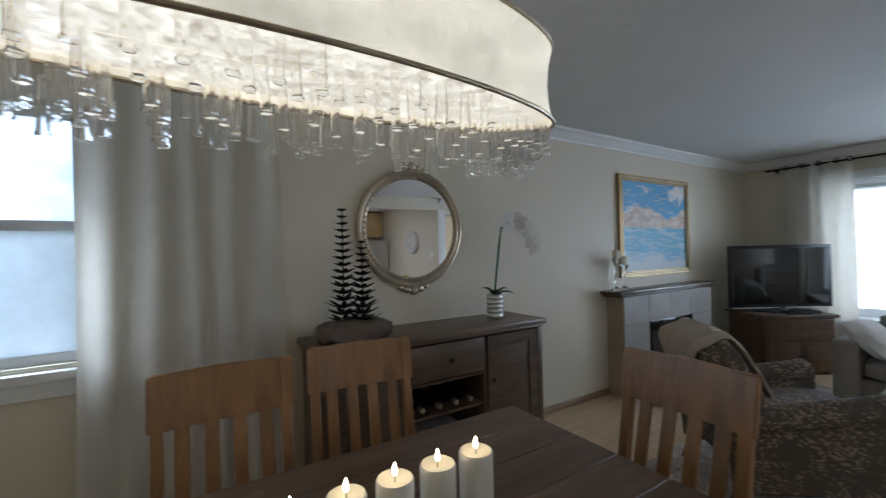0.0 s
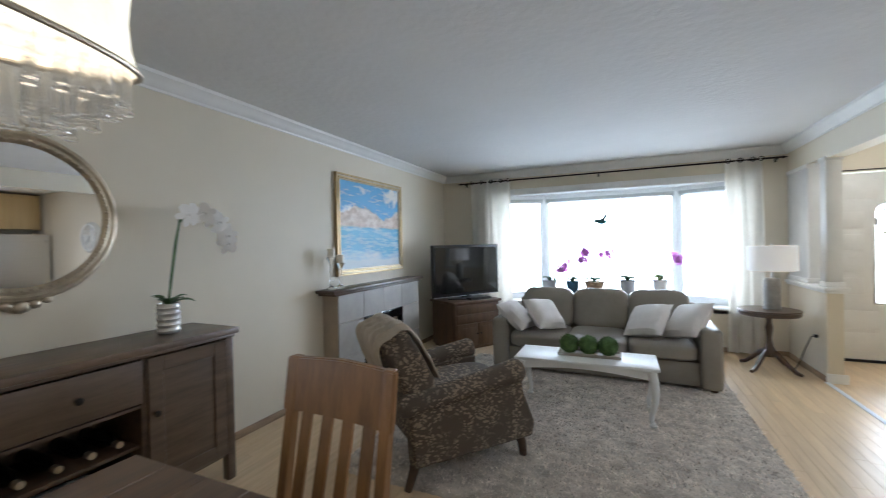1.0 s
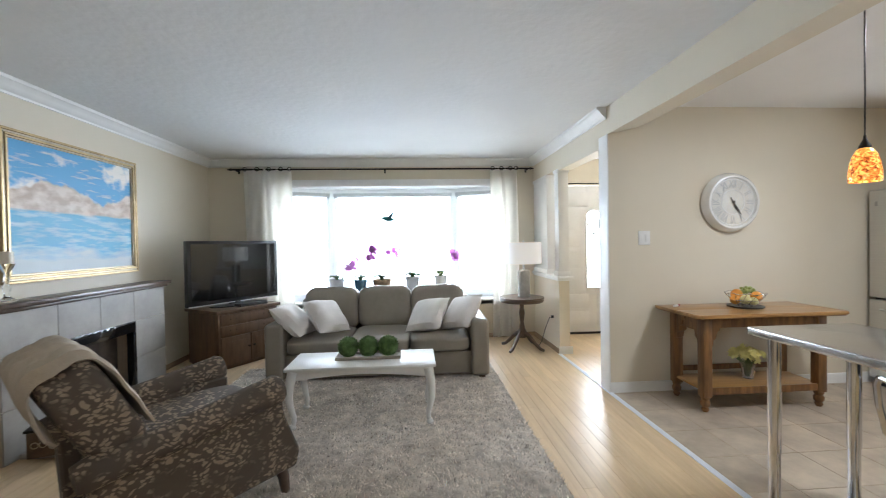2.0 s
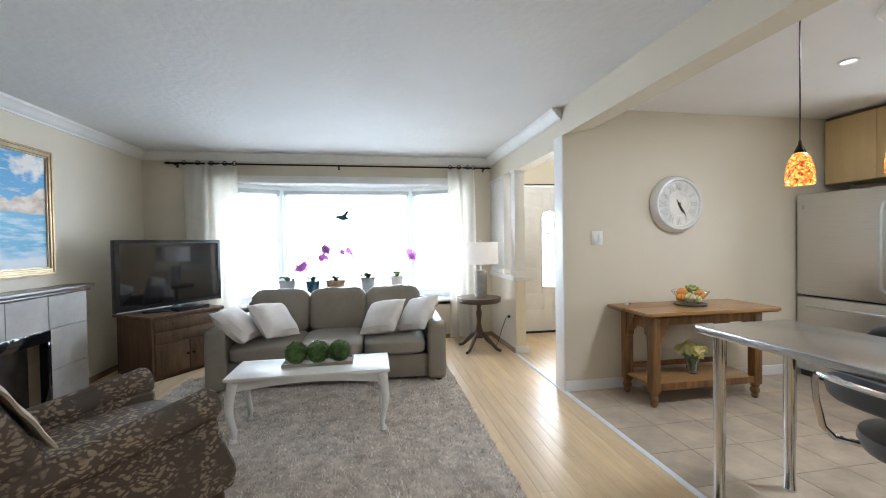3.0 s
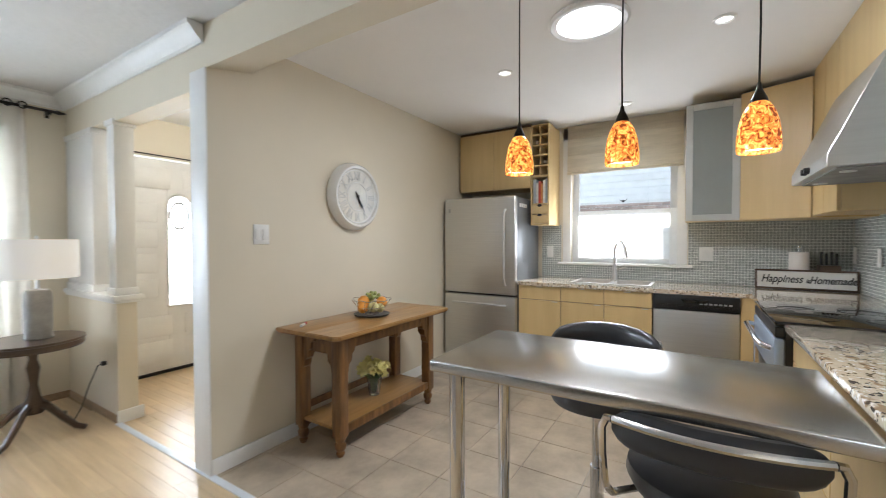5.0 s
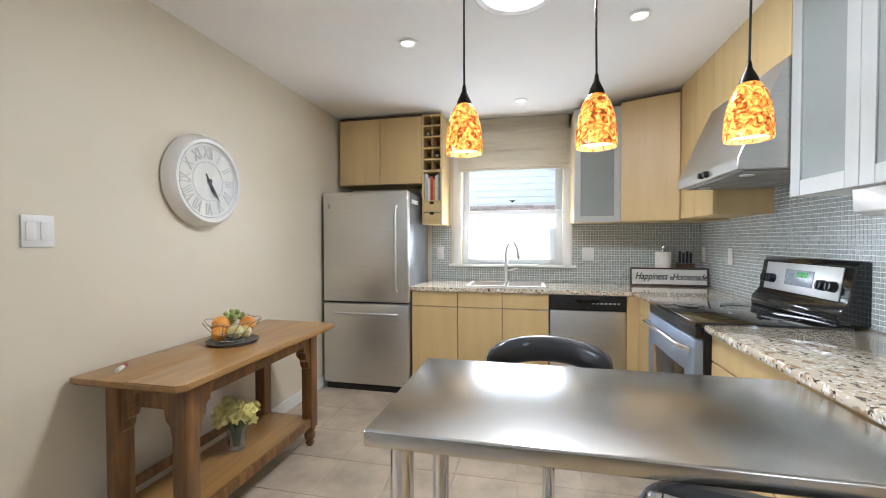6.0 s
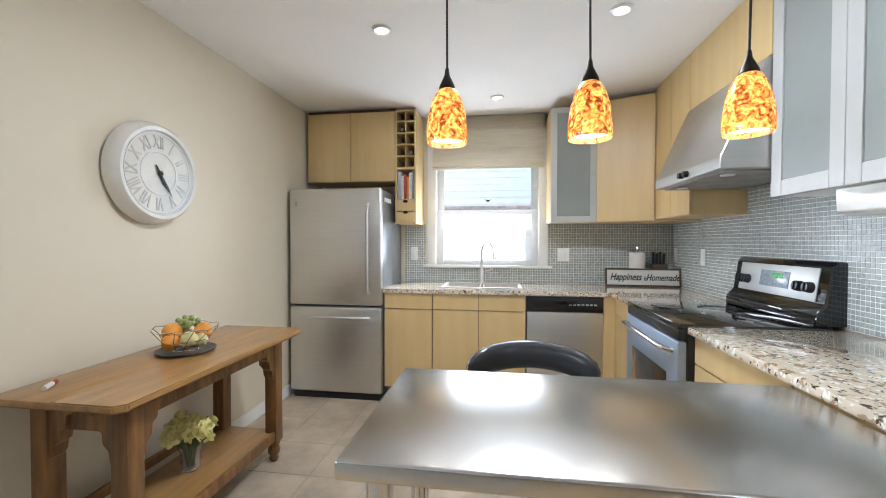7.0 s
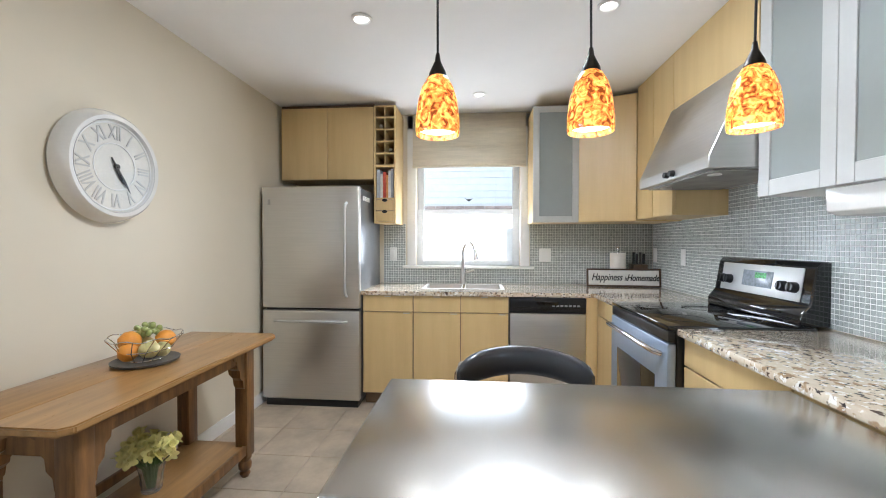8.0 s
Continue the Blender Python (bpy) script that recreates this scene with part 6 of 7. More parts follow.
def downlight(x, y):
    t = thing("downlight", pose(x, y, H), "small recessed ceiling downlight, lit", "downlight", "downlights")
    bm = B()
    lathe(bm, [(0.042, -0.001), (0.055, -0.001), (0.055, -0.008), (0.042, -0.012), (0.038, -0.004), (0.042, -0.001)], 28)
    part("ring", bm, M_white, t)
    bm = B()
    lathe(bm, [(0, -0.003), (0.036, -0.003), (0.02, -0.008), (0, -0.009)], 20)
    part("lens", bm, mat("lit_lens", (1, 0.95, 0.85), 0.4, emit=2.5, vary=0.1), t)


for x, y in ((5.89, 4.506), (5.87, 3.262), (7.02, 3.89)):
    downlight(x, y)
sl = thing("sun_tunnel", pose(5.51, 3.87, H), "round glowing skylight tube in the kitchen ceiling", "skylight")
bm = B()
lathe(bm, [(0.16, -0.001), (0.20, -0.001), (0.205, -0.012), (0.19, -0.022), (0.16, -0.018), (0.16, -0.001)], 40)
part("ring", bm, M_white, sl)
bm = B()
lathe(bm, [(0, -0.020), (0.1, -0.018), (0.158, -0.006)], 36)
part("diffuser", bm, mat("sky_diffuser", (1, 0.98, 0.94), 0.5, emit=5.0, vary=0.02), sl)

# ---- dining ----
dt = thing("dining_table", pose(1.80, 1.70, 0), "dark stained wooden dining table", "dining table")
for k in range(6):
    bm = B()
    box(bm, -0.49 + k * 0.1633 + 0.0008, -0.49 + (k + 1) * 0.1633 - 0.0008, -0.93, 0.93, 0.705, 0.745, 0.003, 1)
    part("top_plank", bm, M_dine, dt)
bm = B()
for a in ((-0.43, 0.43, -0.85, -0.83), (-0.43, 0.43, 0.83, 0.85), (-0.43, -0.41, -0.83, 0.83), (0.41, 0.43, -0.83, 0.83)):
    box(bm, *a, 0.62, 0.704)
part("apron", bm, M_dine, dt)
for x in (-0.41, 0.41):
    for y in (-0.83, 0.83):
        bm = B()
        box(bm, x - 0.045, x + 0.045, y - 0.045, y + 0.045, 0.0, 0.704, 0.006)
        part("leg", bm, M_dine, dt)


def dining_chair(m, label):
    """Faces local +y; the back stands on -y."""
    t = thing("dining_chair", m, label, "chair", "dining chairs")
    bm = B()
    box(bm, -0.23, 0.23, -0.19, 0.24, 0.435, 0.465, 0.012)
    part("seat", bm, M_chair, t)
    lean = math.radians(9)

    def bk(z, off=0.0):
        return -0.20 - (z - 0.45) * math.tan(lean) + off
    for s in (-1, 1):
        bm = B()
        out = [(bk(0.45), 0.45), (bk(0.98), 0.985), (bk(0.98) + 0.03, 0.985), (bk(0.45) + 0.038, 0.45), (-0.165, 0.0), (-0.205, 0.0)]
        prism(bm, out, 0.038, Matrix.Translation((s * 0.205 + 0.019, 0, 0)) @ Matrix.Rotation(radians(90), 4, "Z"), b=0.003)
        part("back_leg", bm, M_chair, t)
        bm = B()
        box(bm, s * 0.2 - 0.02, s * 0.2 + 0.02, 0.19, 0.23, 0.0, 0.434, 0.004)
        part("front_leg", bm, M_chair, t)
        bm = B()
        box(bm, s * 0.2 - 0.01, s * 0.2 + 0.01, -0.18, 0.19, 0.16, 0.19, 0.003)
        part("stretcher", bm, M_chair, t)
    bm = B()
    n = 10
    g = []
    for i in range(n + 1):
        x = -0.235 + 0.47 * i / n
        cy = -0.018 * (1 - (x / 0.235) ** 2)
        g.append([bm.verts.new((x, bk(z, d) + cy, z)) for z, d in ((0.80, 0.036), (0.99 - 0.008 * abs(x / 0.235), 0.036), (0.99 - 0.008 * abs(x / 0.235), 0.010), (0.80, 0.010))])
    for a, c_ in zip(g, g[1:]):
        for k in range(4):
            bm.faces.new((a[k], a[(k + 1) % 4], c_[(k + 1) % 4], c_[k]))
    bm.faces.new(g[0])
    bm.faces.new(g[-1][::-1])
    bmesh.ops.recalc_face_normals(bm, faces=bm.faces)
    bmesh.ops.bevel(bm, geom=[e for e in bm.edges if len(e.link_faces) == 2 and e.calc_face_angle(0) > 0.6], offset=0.005, segments=2, affect="EDGES")
    part("top_rail", bm, M_chair, t)
    for k in range(4):
        x = -0.135 + 0.09 * k
        bow_in = 0.018 * (1 - (x / 0.235) ** 2)
        bm = B()
        prism(bm, [(bk(0.50) + 0.02, 0.50), (bk(0.81) + 0.014 - bow_in, 0.81), (bk(0.81) + 0.028 - bow_in, 0.81), (bk(0.50) + 0.034, 0.50)], 0.046, Matrix.Translation((x + 0.023, 0, 0)) @ Matrix.Rotation(radians(90), 4, "Z"), b=0.002)
        part("back_slat", bm, M_chair, t)
    bm = B()
    box(bm, -0.19, 0.19, bk(0.48) + 0.01, bk(0.48) + 0.034, 0.466, 0.51, 0.003)
    part("lower_rail", bm, M_chair, t)
    return t


dc = dining_chair(pose(1.80, 2.72, 0, 0, 0, 176), "honey wood slat-back dining chair at the table end")
copy_thing(dc, pose(1.10, 2.125, 0, 0, 0, -96))["label"] = "wooden slat-back dining chair beside the sideboard"
copy_thing(dc, pose(1.16, 1.61, 0, 0, 0, -90))["label"] = "wooden slat-back dining chair near the window curtain"

# candles
M_flame = mat("candle_flame", (1, 0.72, 0.36), 0.5, emit=40.0, vary=0.05)
for k in range(5):
    hh = 0.135
    cd = thing("pillar_candle", pose(1.755, 2.12 - 0.112 * (4 - k), 0.746), "lit ivory pillar candle on the dining table", "candle", "pillar candles")
    bm = B()
    lathe(bm, [(0, 0), (0.042, 0), (0.043, 0.004), (0.043, hh - 0.006), (0.040, hh), (0.030, hh - 0.006), (0, hh - 0.010)], 28)
    part("wax", bm, M_wax, cd)
    bm = B()
    tube(bm, [(0, 0, hh - 0.011), (0.001, 0, hh + 0.006)], 0.0014, 6)
    part("wick", bm, M_black, cd)
    bm = B()
    lathe(bm, [(0, hh + 0.003), (0.005, hh + 0.010), (0.0055, hh + 0.016), (0.003, hh + 0.028), (0, hh + 0.036)], 12)
    part("flame", bm, M_flame, cd)

# ---- sideboard ----
sb = thing("sideboard", pose(WX + 0.004, 2.05, 0), "dark brown wooden sideboard with a wine shelf, drawer and panelled doors", "sideboard")
D, L = 0.41, 1.53
bm = B()
box(bm, 0.0, D + 0.02, -0.03, L + 0.03, 0.868, 0.905, 0.006)
box(bm, 0.0, D + 0.006, -0.012, L + 0.012, 0.85, 0.868, 0.004)
part("top", bm, M_side, sb)
for nm, a in [("upright_panel", (0.0125, D - 0.02, y0, y1, 0.1605, 0.849)) for y0, y1 in ((0.0, 0.03), (0.47, 0.50), (1.03, 1.06), (L - 0.03, L))] + [
        ("back_panel", (0.005, 0.012, 0.03, L - 0.03, 0.14, 0.849)), ("bottom_panel", (0.0125, D - 0.025, 0.03, L - 0.03, 0.14, 0.16)),
        ("drawer_rail", (0.0125, D - 0.025, 0.5005, 1.0295, 0.60, 0.615)), ("bottle_shelf", (0.0125, D - 0.04, 0.5005, 1.0295, 0.40, 0.415))]:
    bm = B()
    box(bm, *a)
    part(nm, bm, M_side, sb)
for y in (0.0, L - 0.05):
    for x in (0.01, D - 0.05):
        bm = B()
        box(bm, x, x + 0.05, y, y + 0.05, 0.0, 0.849 if x > 0.1 else 0.139, 0.004)
        part("leg", bm, M_side, sb)
for y0, y1 in ((0.05, 0.48), (1.05, L - 0.05)):
    bm = B()
    box(bm, D - 0.022, D - 0.004, y0 + 0.003, y1 - 0.003, 0.165, 0.84, 0.003)
    box(bm, D - 0.003, D + 0.004, y0 + 0.003, y0 + 0.075, 0.165, 0.84, 0.002, 1)
    box(bm, D - 0.003, D + 0.004, y1 - 0.075, y1 - 0.003, 0.165, 0.84, 0.002, 1)
    box(bm, D - 0.003, D + 0.004, y0 + 0.075, y1 - 0.075, 0.765, 0.84, 0.002, 1)
    box(bm, D - 0.003, D + 0.004, y0 + 0.075, y1 - 0.075, 0.165, 0.24, 0.002, 1)
    dr = part("door", bm, M_side, sb)
    bm = B()
    yk = y0 + 0.03 if y0 > 0.5 else y1 - 0.03
    lathe(bm, [(0, 0), (0.008, 0), (0.007, 0.014), (0.016, 0.022), (0, 0.03)], 12, Matrix.Translation((D + 0.004, yk, 0.56)) @ Matrix.Rotation(radians(90), 4, "Y"))
    part("knob", bm, M_iron, dr)
bm = B()
box(bm, D - 0.03, D + 0.002, 0.503, 1.027, 0.63, 0.84, 0.004)
dr = part("drawer", bm, M_side, sb)
bm = B()
lathe(bm, [(0, 0), (0.008, 0), (0.007, 0.014), (0.016, 0.022), (0, 0.03)], 12, Matrix.Translation((D + 0.002, 0.765, 0.735)) @ Matrix.Rotation(radians(90), 4, "Y"))
part("knob", bm, M_iron, dr)
for y in (0.60, 0.72, 0.84, 0.95):
    bo = thing("wine_bottle", pose(WX + 0.06, 2.05 + y, 0.415 + 0.0355), "dark wine bottle lying on the sideboard shelf", "bottle", "sideboard bottles")
    bm = B()
    lathe(bm, [(0, 0), (0.035, 0), (0.035, 0.18), (0.015, 0.23), (0.015, 0.30), (0, 0.30)], 16, Matrix.Rotation(radians(90), 4, "Y"))
    part("bottle_glass", bm, M_blackglass, bo)
    bm = B()
    lathe(bm, [(0.0155, 0.26), (0.016, 0.303), (0, 0.304)], 14, Matrix.Rotation(radians(90), 4, "Y"))
    part("foil_cap", bm, M_silver, bo)
bm = B()
cushion(bm, 0.30, 0.40, 0.10, I4, n=6, puff=0.1)
solo("folded_linen", bm, M_pillow, pose(WX + 0.20, 2.82, 0.21), "folded cream table linen in the sideboard", "linen")

# ---- round mirror ----
mr_ = thing("wall_mirror", pose(WX + 0.003, 2.79, 1.55, 0, 0, 0) @ Matrix.Rotation(radians(90), 4, "Y") @ Matrix.Rotation(radians(90), 4, "Z"), "round mirror in a carved antique gold frame", "mirror")
bm = B()
lathe(bm, [(0.335, 0.0), (0.40, 0.0), (0.405, 0.012), (0.395, 0.026), (0.38, 0.03), (0.368, 0.022), (0.355, 0.026), (0.342, 0.018), (0.335, 0.012), (0.335, 0.0)], 64)
part("frame", bm, M_silver, mr_)
bm = B()
for k in range(60):
    a = 2 * math.pi * k / 60
    t = B()
    bmesh.ops.create_icosphere(t, subdivisions=1, radius=0.009)
    merge(bm, t, Matrix.Translation((0.349 * math.cos(a), 0.349 * math.sin(a), 0.024)))
tagged(part("beading", bm, M_silver, mr_), kind="stuff")
bm = B()
lathe(bm, [(0, 0.004), (0.336, 0.004), (0.336, 0.009), (0, 0.009)], 64)
part("mirror_glass", bm, M_mirror, mr_)
for s, rot in ((1, 0), (-1, 180)):
    bm = B()
    rr = Matrix.Rotation(radians(rot), 4, "Z")
    for x, y, r in ((0, 0.425, 0.035), (-0.05, 0.415, 0.026), (0.05, 0.415, 0.026), (-0.095, 0.40, 0.02), (0.095, 0.40, 0.02)):
        t = B()
        bmesh.ops.create_icosphere(t, subdivisions=2, radius=r)
        for v in t.verts:
            v.co *= 1 + 0.18 * noise.noise(v.co * 60 + Vector((x * 40, y * 9, s)))
        merge(bm, t, rr @ Matrix.Translation((x, y, 0.012)) @ Matrix.Diagonal((1, 0.9, 0.55, 1)))
    part("carved_crest", bm, M_silver, mr_)

# ---- orchid on the sideboard ----
def leaf_blade(bm, p0, d, L, w, sag, m=None):
    t = bmesh.new()
    d = Vector(d).normalized()
    side = d.cross(Vector((0, 0, 1))).normalized()
    rows = []
    for i in range(9):
        u = i / 8
        p = Vector(p0) + d * L * u + Vector((0, 0, -sag * u * u * L))
        ww = w * math.sin(math.pi * (0.12 + 0.88 * u)) ** 0.8 * 0.5
        rows.append([t.verts.new(p - side * ww + Vector((0, 0, ww * 0.4))), t.verts.new(p), t.verts.new(p + side * ww + Vector((0, 0, ww * 0.4)))])
    for a, c_ in zip(rows, rows[1:]):
        for k in range(2):
            t.faces.new((a[k], a[k + 1], c_[k + 1], c_[k]))
    bmesh.ops.solidify(t, geom=list(t.faces), thickness=0.002)
    merge(bm, t, m)


def orchid_bloom(bm, c, n, s, rnd):
    """Five petals and a lip, facing n."""
    t = bmesh.new()
    q = Vector(n).to_track_quat("Z", "Y").to_matrix().to_4x4()
    for k in range(5):
        b = 2 * math.pi * k / 5 + 0.3
        wd = 0.55 if k in (1, 4) else 0.36
        pts = [(0.05, 0), (0.45, -wd * 0.8), (0.85, -wd * 0.6), (1.0, 0), (0.85, wd * 0.6), (0.45, wd * 0.8)]
        t.faces.new([t.verts.new(((math.cos(b) * u - math.sin(b) * v) * s, (math.sin(b) * u + math.cos(b) * v) * s, (0.18 * math.sin(u * 3) - 0.1 * abs(v)) * s)) for u, v in pts])
    lathe(t, [(0, 0.0), (0.12 * s, 0.12 * s), (0.16 * s, 0.3 * s), (0.05 * s, 0.25 * s)], 7)
    merge(bm, t, Matrix.Translation(c) @ q @ Matrix.Rotation(rnd.random() * 0.5, 4, "Z"))


op = thing("potted_orchid", pose(0.33, 3.34, 0.906), "white orchid in a ribbed silver-white pot", "orchid")
bm = B()
prof = [(0, 0), (0.05, 0)]
for k in range(5):
    prof += [(0.056, 0.006 + k * 0.032), (0.061, 0.018 + k * 0.032), (0.056, 0.030 + k * 0.032)]
prof += [(0.058, 0.17), (0.05, 0.17), (0.048, 0.15), (0, 0.15)]
lathe(bm, prof, 28)
part("pot", bm, mat("silvered_ceramic", (0.66, 0.64, 0.60), 0.25, 0.4, vary=0.08), op)
for k, (a, L_, up) in enumerate(((200, 0.18, 1.4), (250, 0.15, 1.9), (30, 0.19, 0.8), (60, 0.17, 1.5), (110, 0.17, 0.9), (300, 0.15, 1.3))):
    bm = B()
    leaf_blade(bm, (0, 0, 0.15), (math.cos(radians(a)), math.sin(radians(a)), up), L_, 0.05, 0.5)
    part("leaf", bm, M_leafgreen, op)
bm = B()
stp = [(0, 0, 0.15), (0.0, 0.02, 0.32), (0.0, 0.05, 0.52), (0.0, 0.075, 0.63), (0.0, 0.13, 0.70), (0.0, 0.22, 0.705), (0.01, 0.30, 0.66), (0.02, 0.35, 0.58), (0.02, 0.37, 0.53)]
tube(bm, stp, 0.006, 8)
tube(bm, [(0.005, -0.005, 0.14), (0.005, 0.075, 0.66)], 0.005, 6)
part("stem", bm, M_leafgreen, op)
ro = random.Random(2)
for k, p in enumerate(((0, 0.16, 0.70), (0.015, 0.21, 0.705), (-0.01, 0.26, 0.69), (0.02, 0.30, 0.655), (0, 0.335, 0.61), (0.02, 0.36, 0.57), (0.01, 0.365, 0.52), (0.02, 0.10, 0.69))):
    bm = B()
    orchid_bloom(bm, (p[0] + 0.015, p[1], p[2] - 0.015), (1, -0.5 + 0.5 * ro.random(), -0.1), 0.072, ro)
    part("bloom", bm, M_petalw, op)

# ---- metal tree sculptures on driftwood ----
M_bronze = mat("dark_bronze", (0.055, 0.055, 0.055), 0.42, 0.6, vary=0.2, scale=20)
ts = thing("tree_sculpture", pose(0.37, 2.27, 0.906), "dark metal pine tree ornaments on a rough wooden base", "ornament")
bm = B()
cushion(bm, 0.20, 0.42, 0.13, pose(0, 0.02, 0.045, 0, 0, 4), n=10, puff=0.5, seed=3)
for v in bm.verts:
    v.co += Vector((0, 0, 1)) * 0.03 * noise.noise(v.co * 14) + Vector((0.02, 0.02, 0)) * noise.noise(v.co * 9)
    v.co.z = max(0.0, v.co.z)
part("driftwood_base", bm, M_side, ts)
for (x, y, hh, R_, sd) in ((0.0, -0.04, 0.74, 0.10, 1), (0.03, 0.06, 0.56, 0.10, 2)):
    bm = B()
    tube(bm, [(x, y, 0.06), (x, y, hh)], 0.006, 6, taper=0.003)
    rt = random.Random(sd)
    lv = 17 if hh > 0.7 else 13
    for j in range(lv):
        z = 0.10 + (hh - 0.12) * j / (lv - 1)
        r = R_ * (1 - 0.72 * j / (lv - 1))
        for k in range(7):
            a = 2 * math.pi * k / 7 + j * 0.5
            leaf_blade(bm, (x, y, z), (math.cos(a), math.sin(a), 0.05), r * (0.8 + 0.4 * rt.random()), 0.036, -0.35)
    part("metal_tree", bm, M_bronze, ts)

# ---- chandelier ----
ch = thing("chandelier", pose(1.745, 1.715, 1.745), "oval chandelier with a pleated ivory shade and hanging crystal rods", "chandelier")
a_, b_ = 0.175, 0.70
M_org = mat("organza_shade", (0.95, 0.81, 0.58), 0.8, vary=0.14, scale=8, color2=(0.70, 0.60, 0.43), bump=0.5, bump_scale=45, emit=1.05)


def oval_band(bm, pr, n=96):
    rows = []
    for s, z in pr:
        rows.append([bm.verts.new(((a_ + s) * math.cos(2 * math.pi * k / n), (b_ + s) * math.sin(2 * math.pi * k / n), z)) for k in range(n)])
    for p, q in zip(rows, rows[1:]):
        for k in range(n):
            bm.faces.new((p[k], p[(k + 1) % n], q[(k + 1) % n], q[k]))


bm = B()
oval_band(bm, [(0.0, 0.0), (-0.012, 0.05), (-0.016, 0.10), (-0.010, 0.16), (0.004, 0.215), (0.0, 0.215), (-0.014, 0.16), (-0.020, 0.10), (-0.016, 0.05), (-0.004, 0.0), (0.0, 0.0)])
part("shade", bm, M_org, ch)
for z in (-0.004, 0.212):
    bm = B()
    tube(bm, [((a_ + 0.003) * math.cos(2 * math.pi * k / 72), (b_ + 0.003) * math.sin(2 * math.pi * k / 72), z) for k in range(73)], 0.006, 8)
    part("trim_ring", bm, M_silver, ch)
bm = B()
oval_band(bm, [(-0.006, 0.012), (-0.08, 0.010), (-0.13, 0.010), (-0.174, 0.010)])
part("frosted_diffuser", bm, mat("glow_diffuser", (1, 0.87, 0.66), 0.5, emit=1.4, vary=0.3, scale=34, color2=(0.55, 0.44, 0.30)), ch)
rc = random.Random(11)
rodm = bpy.data.meshes.new("crystal_rod")
bm = B()
lathe(bm, [(0, -0.050), (0.0095, -0.050), (0.0115, -0.046), (0.009, -0.041), (0.0082, 0.048)], 8)
bm.to_mesh(rodm)
bm.free()
M_crystal = mat("crystal", (1, 0.99, 0.97), 0.10, vary=0.0, transmission=0.95)
M_crystal.node_tree.nodes["Principled BSDF"].inputs["IOR"].default_value = 1.16
rodm.materials.append(M_crystal)
for ring, (s, zc, n) in enumerate(((-0.022, -0.034, 62), (-0.050, -0.055, 54), (-0.080, -0.075, 46), (-0.115, -0.092, 38), (-0.15, -0.10, 28))):
    for k in range(n):
        t0 = 2 * math.pi * (k + 0.5 * (ring % 2)) / n
        ob = new("crystal_rod", rodm)
        ob.parent = ch
        ob.location = ((a_ + s) * math.cos(t0), (b_ + s) * math.sin(t0), zc + rc.uniform(-0.018, 0.018))
        ob.rotation_euler = (rc.uniform(-0.05, 0.05), rc.uniform(-0.05, 0.05), 0)
bm = B()
lathe(bm, [(0, 0.694), (0.07, 0.694), (0.07, 0.68), (0.03, 0.66), (0.008, 0.655), (0.008, 0.03), (0, 0.03)], 20)
part("stem", bm, M_silver, ch)

# ---- small things: mantel, hearth, bay sill ----
def candlestick(x, y, h, s):
    t = thing("candlestick", pose(x, y, 0.983), "tall cut-glass candlestick with a cream pillar candle", "candlestick", "mantel candlesticks")
    bm = B()
    lathe(bm, [(0, 0), (0.045, 0), (0.045, 0.012), (0.018, 0.03), (0.012, 0.06), (0.022, 0.09), (0.012, 0.12), (0.016, h * 0.6), (0.012, h * 0.75), (0.04, h - 0.01), (0.042, h), (0, h)], 14)
    part("holder", bm, M_glass, t)
    bm = B()
    lathe(bm, [(0, h + 0.001), (0.036, h + 0.001), (0.036, h + s), (0.03, h + s + 0.004), (0, h + s)], 20)
    part("candle", bm, M_wax, t)


candlestick(0.24, 4.86, 0.30, 0.075)
candlestick(0.24, 4.99, 0.24, 0.075)
ln = thing("lantern_box", pose(0.50, 4.97, 0.036, 0, 0, 20), "dark metal scroll-work box on the hearth", "box")
bm = B()
box(bm, -0.10, 0.10, -0.07, 0.07, 0.0, 0.16, 0.005)
part("box", bm, M_side, ln)
bm = B()
box(bm, -0.11, 0.11, -0.08, 0.08, 0.161, 0.178, 0.005)
tube(bm, arc((0, 0, 0.18), 0.04, 0, 180, 10), 0.005, 6)
part("lid", bm, M_iron, ln)
bm = B()
for k in range(4):
    tube(bm, arc((-0.06 + k * 0.04, -0.074, 0.08), 0.018, 0, 330, 12), 0.003, 6)
part("scroll_work", bm, M_silver, ln)

M_soil = mat("bark_soil", (0.07, 0.045, 0.03), 0.95, vary=0.3, scale=40)
M_potg = mat("grey_pot", (0.42, 0.42, 0.42), 0.5, vary=0.06)
M_potb = mat("blue_glazed_pot", (0.04, 0.12, 0.18), 0.2, vary=0.1, coat=0.4)
M_basket = mat("woven_basket", (0.34, 0.22, 0.12), 0.8, vary=0.2, scale=30, bump=0.5)


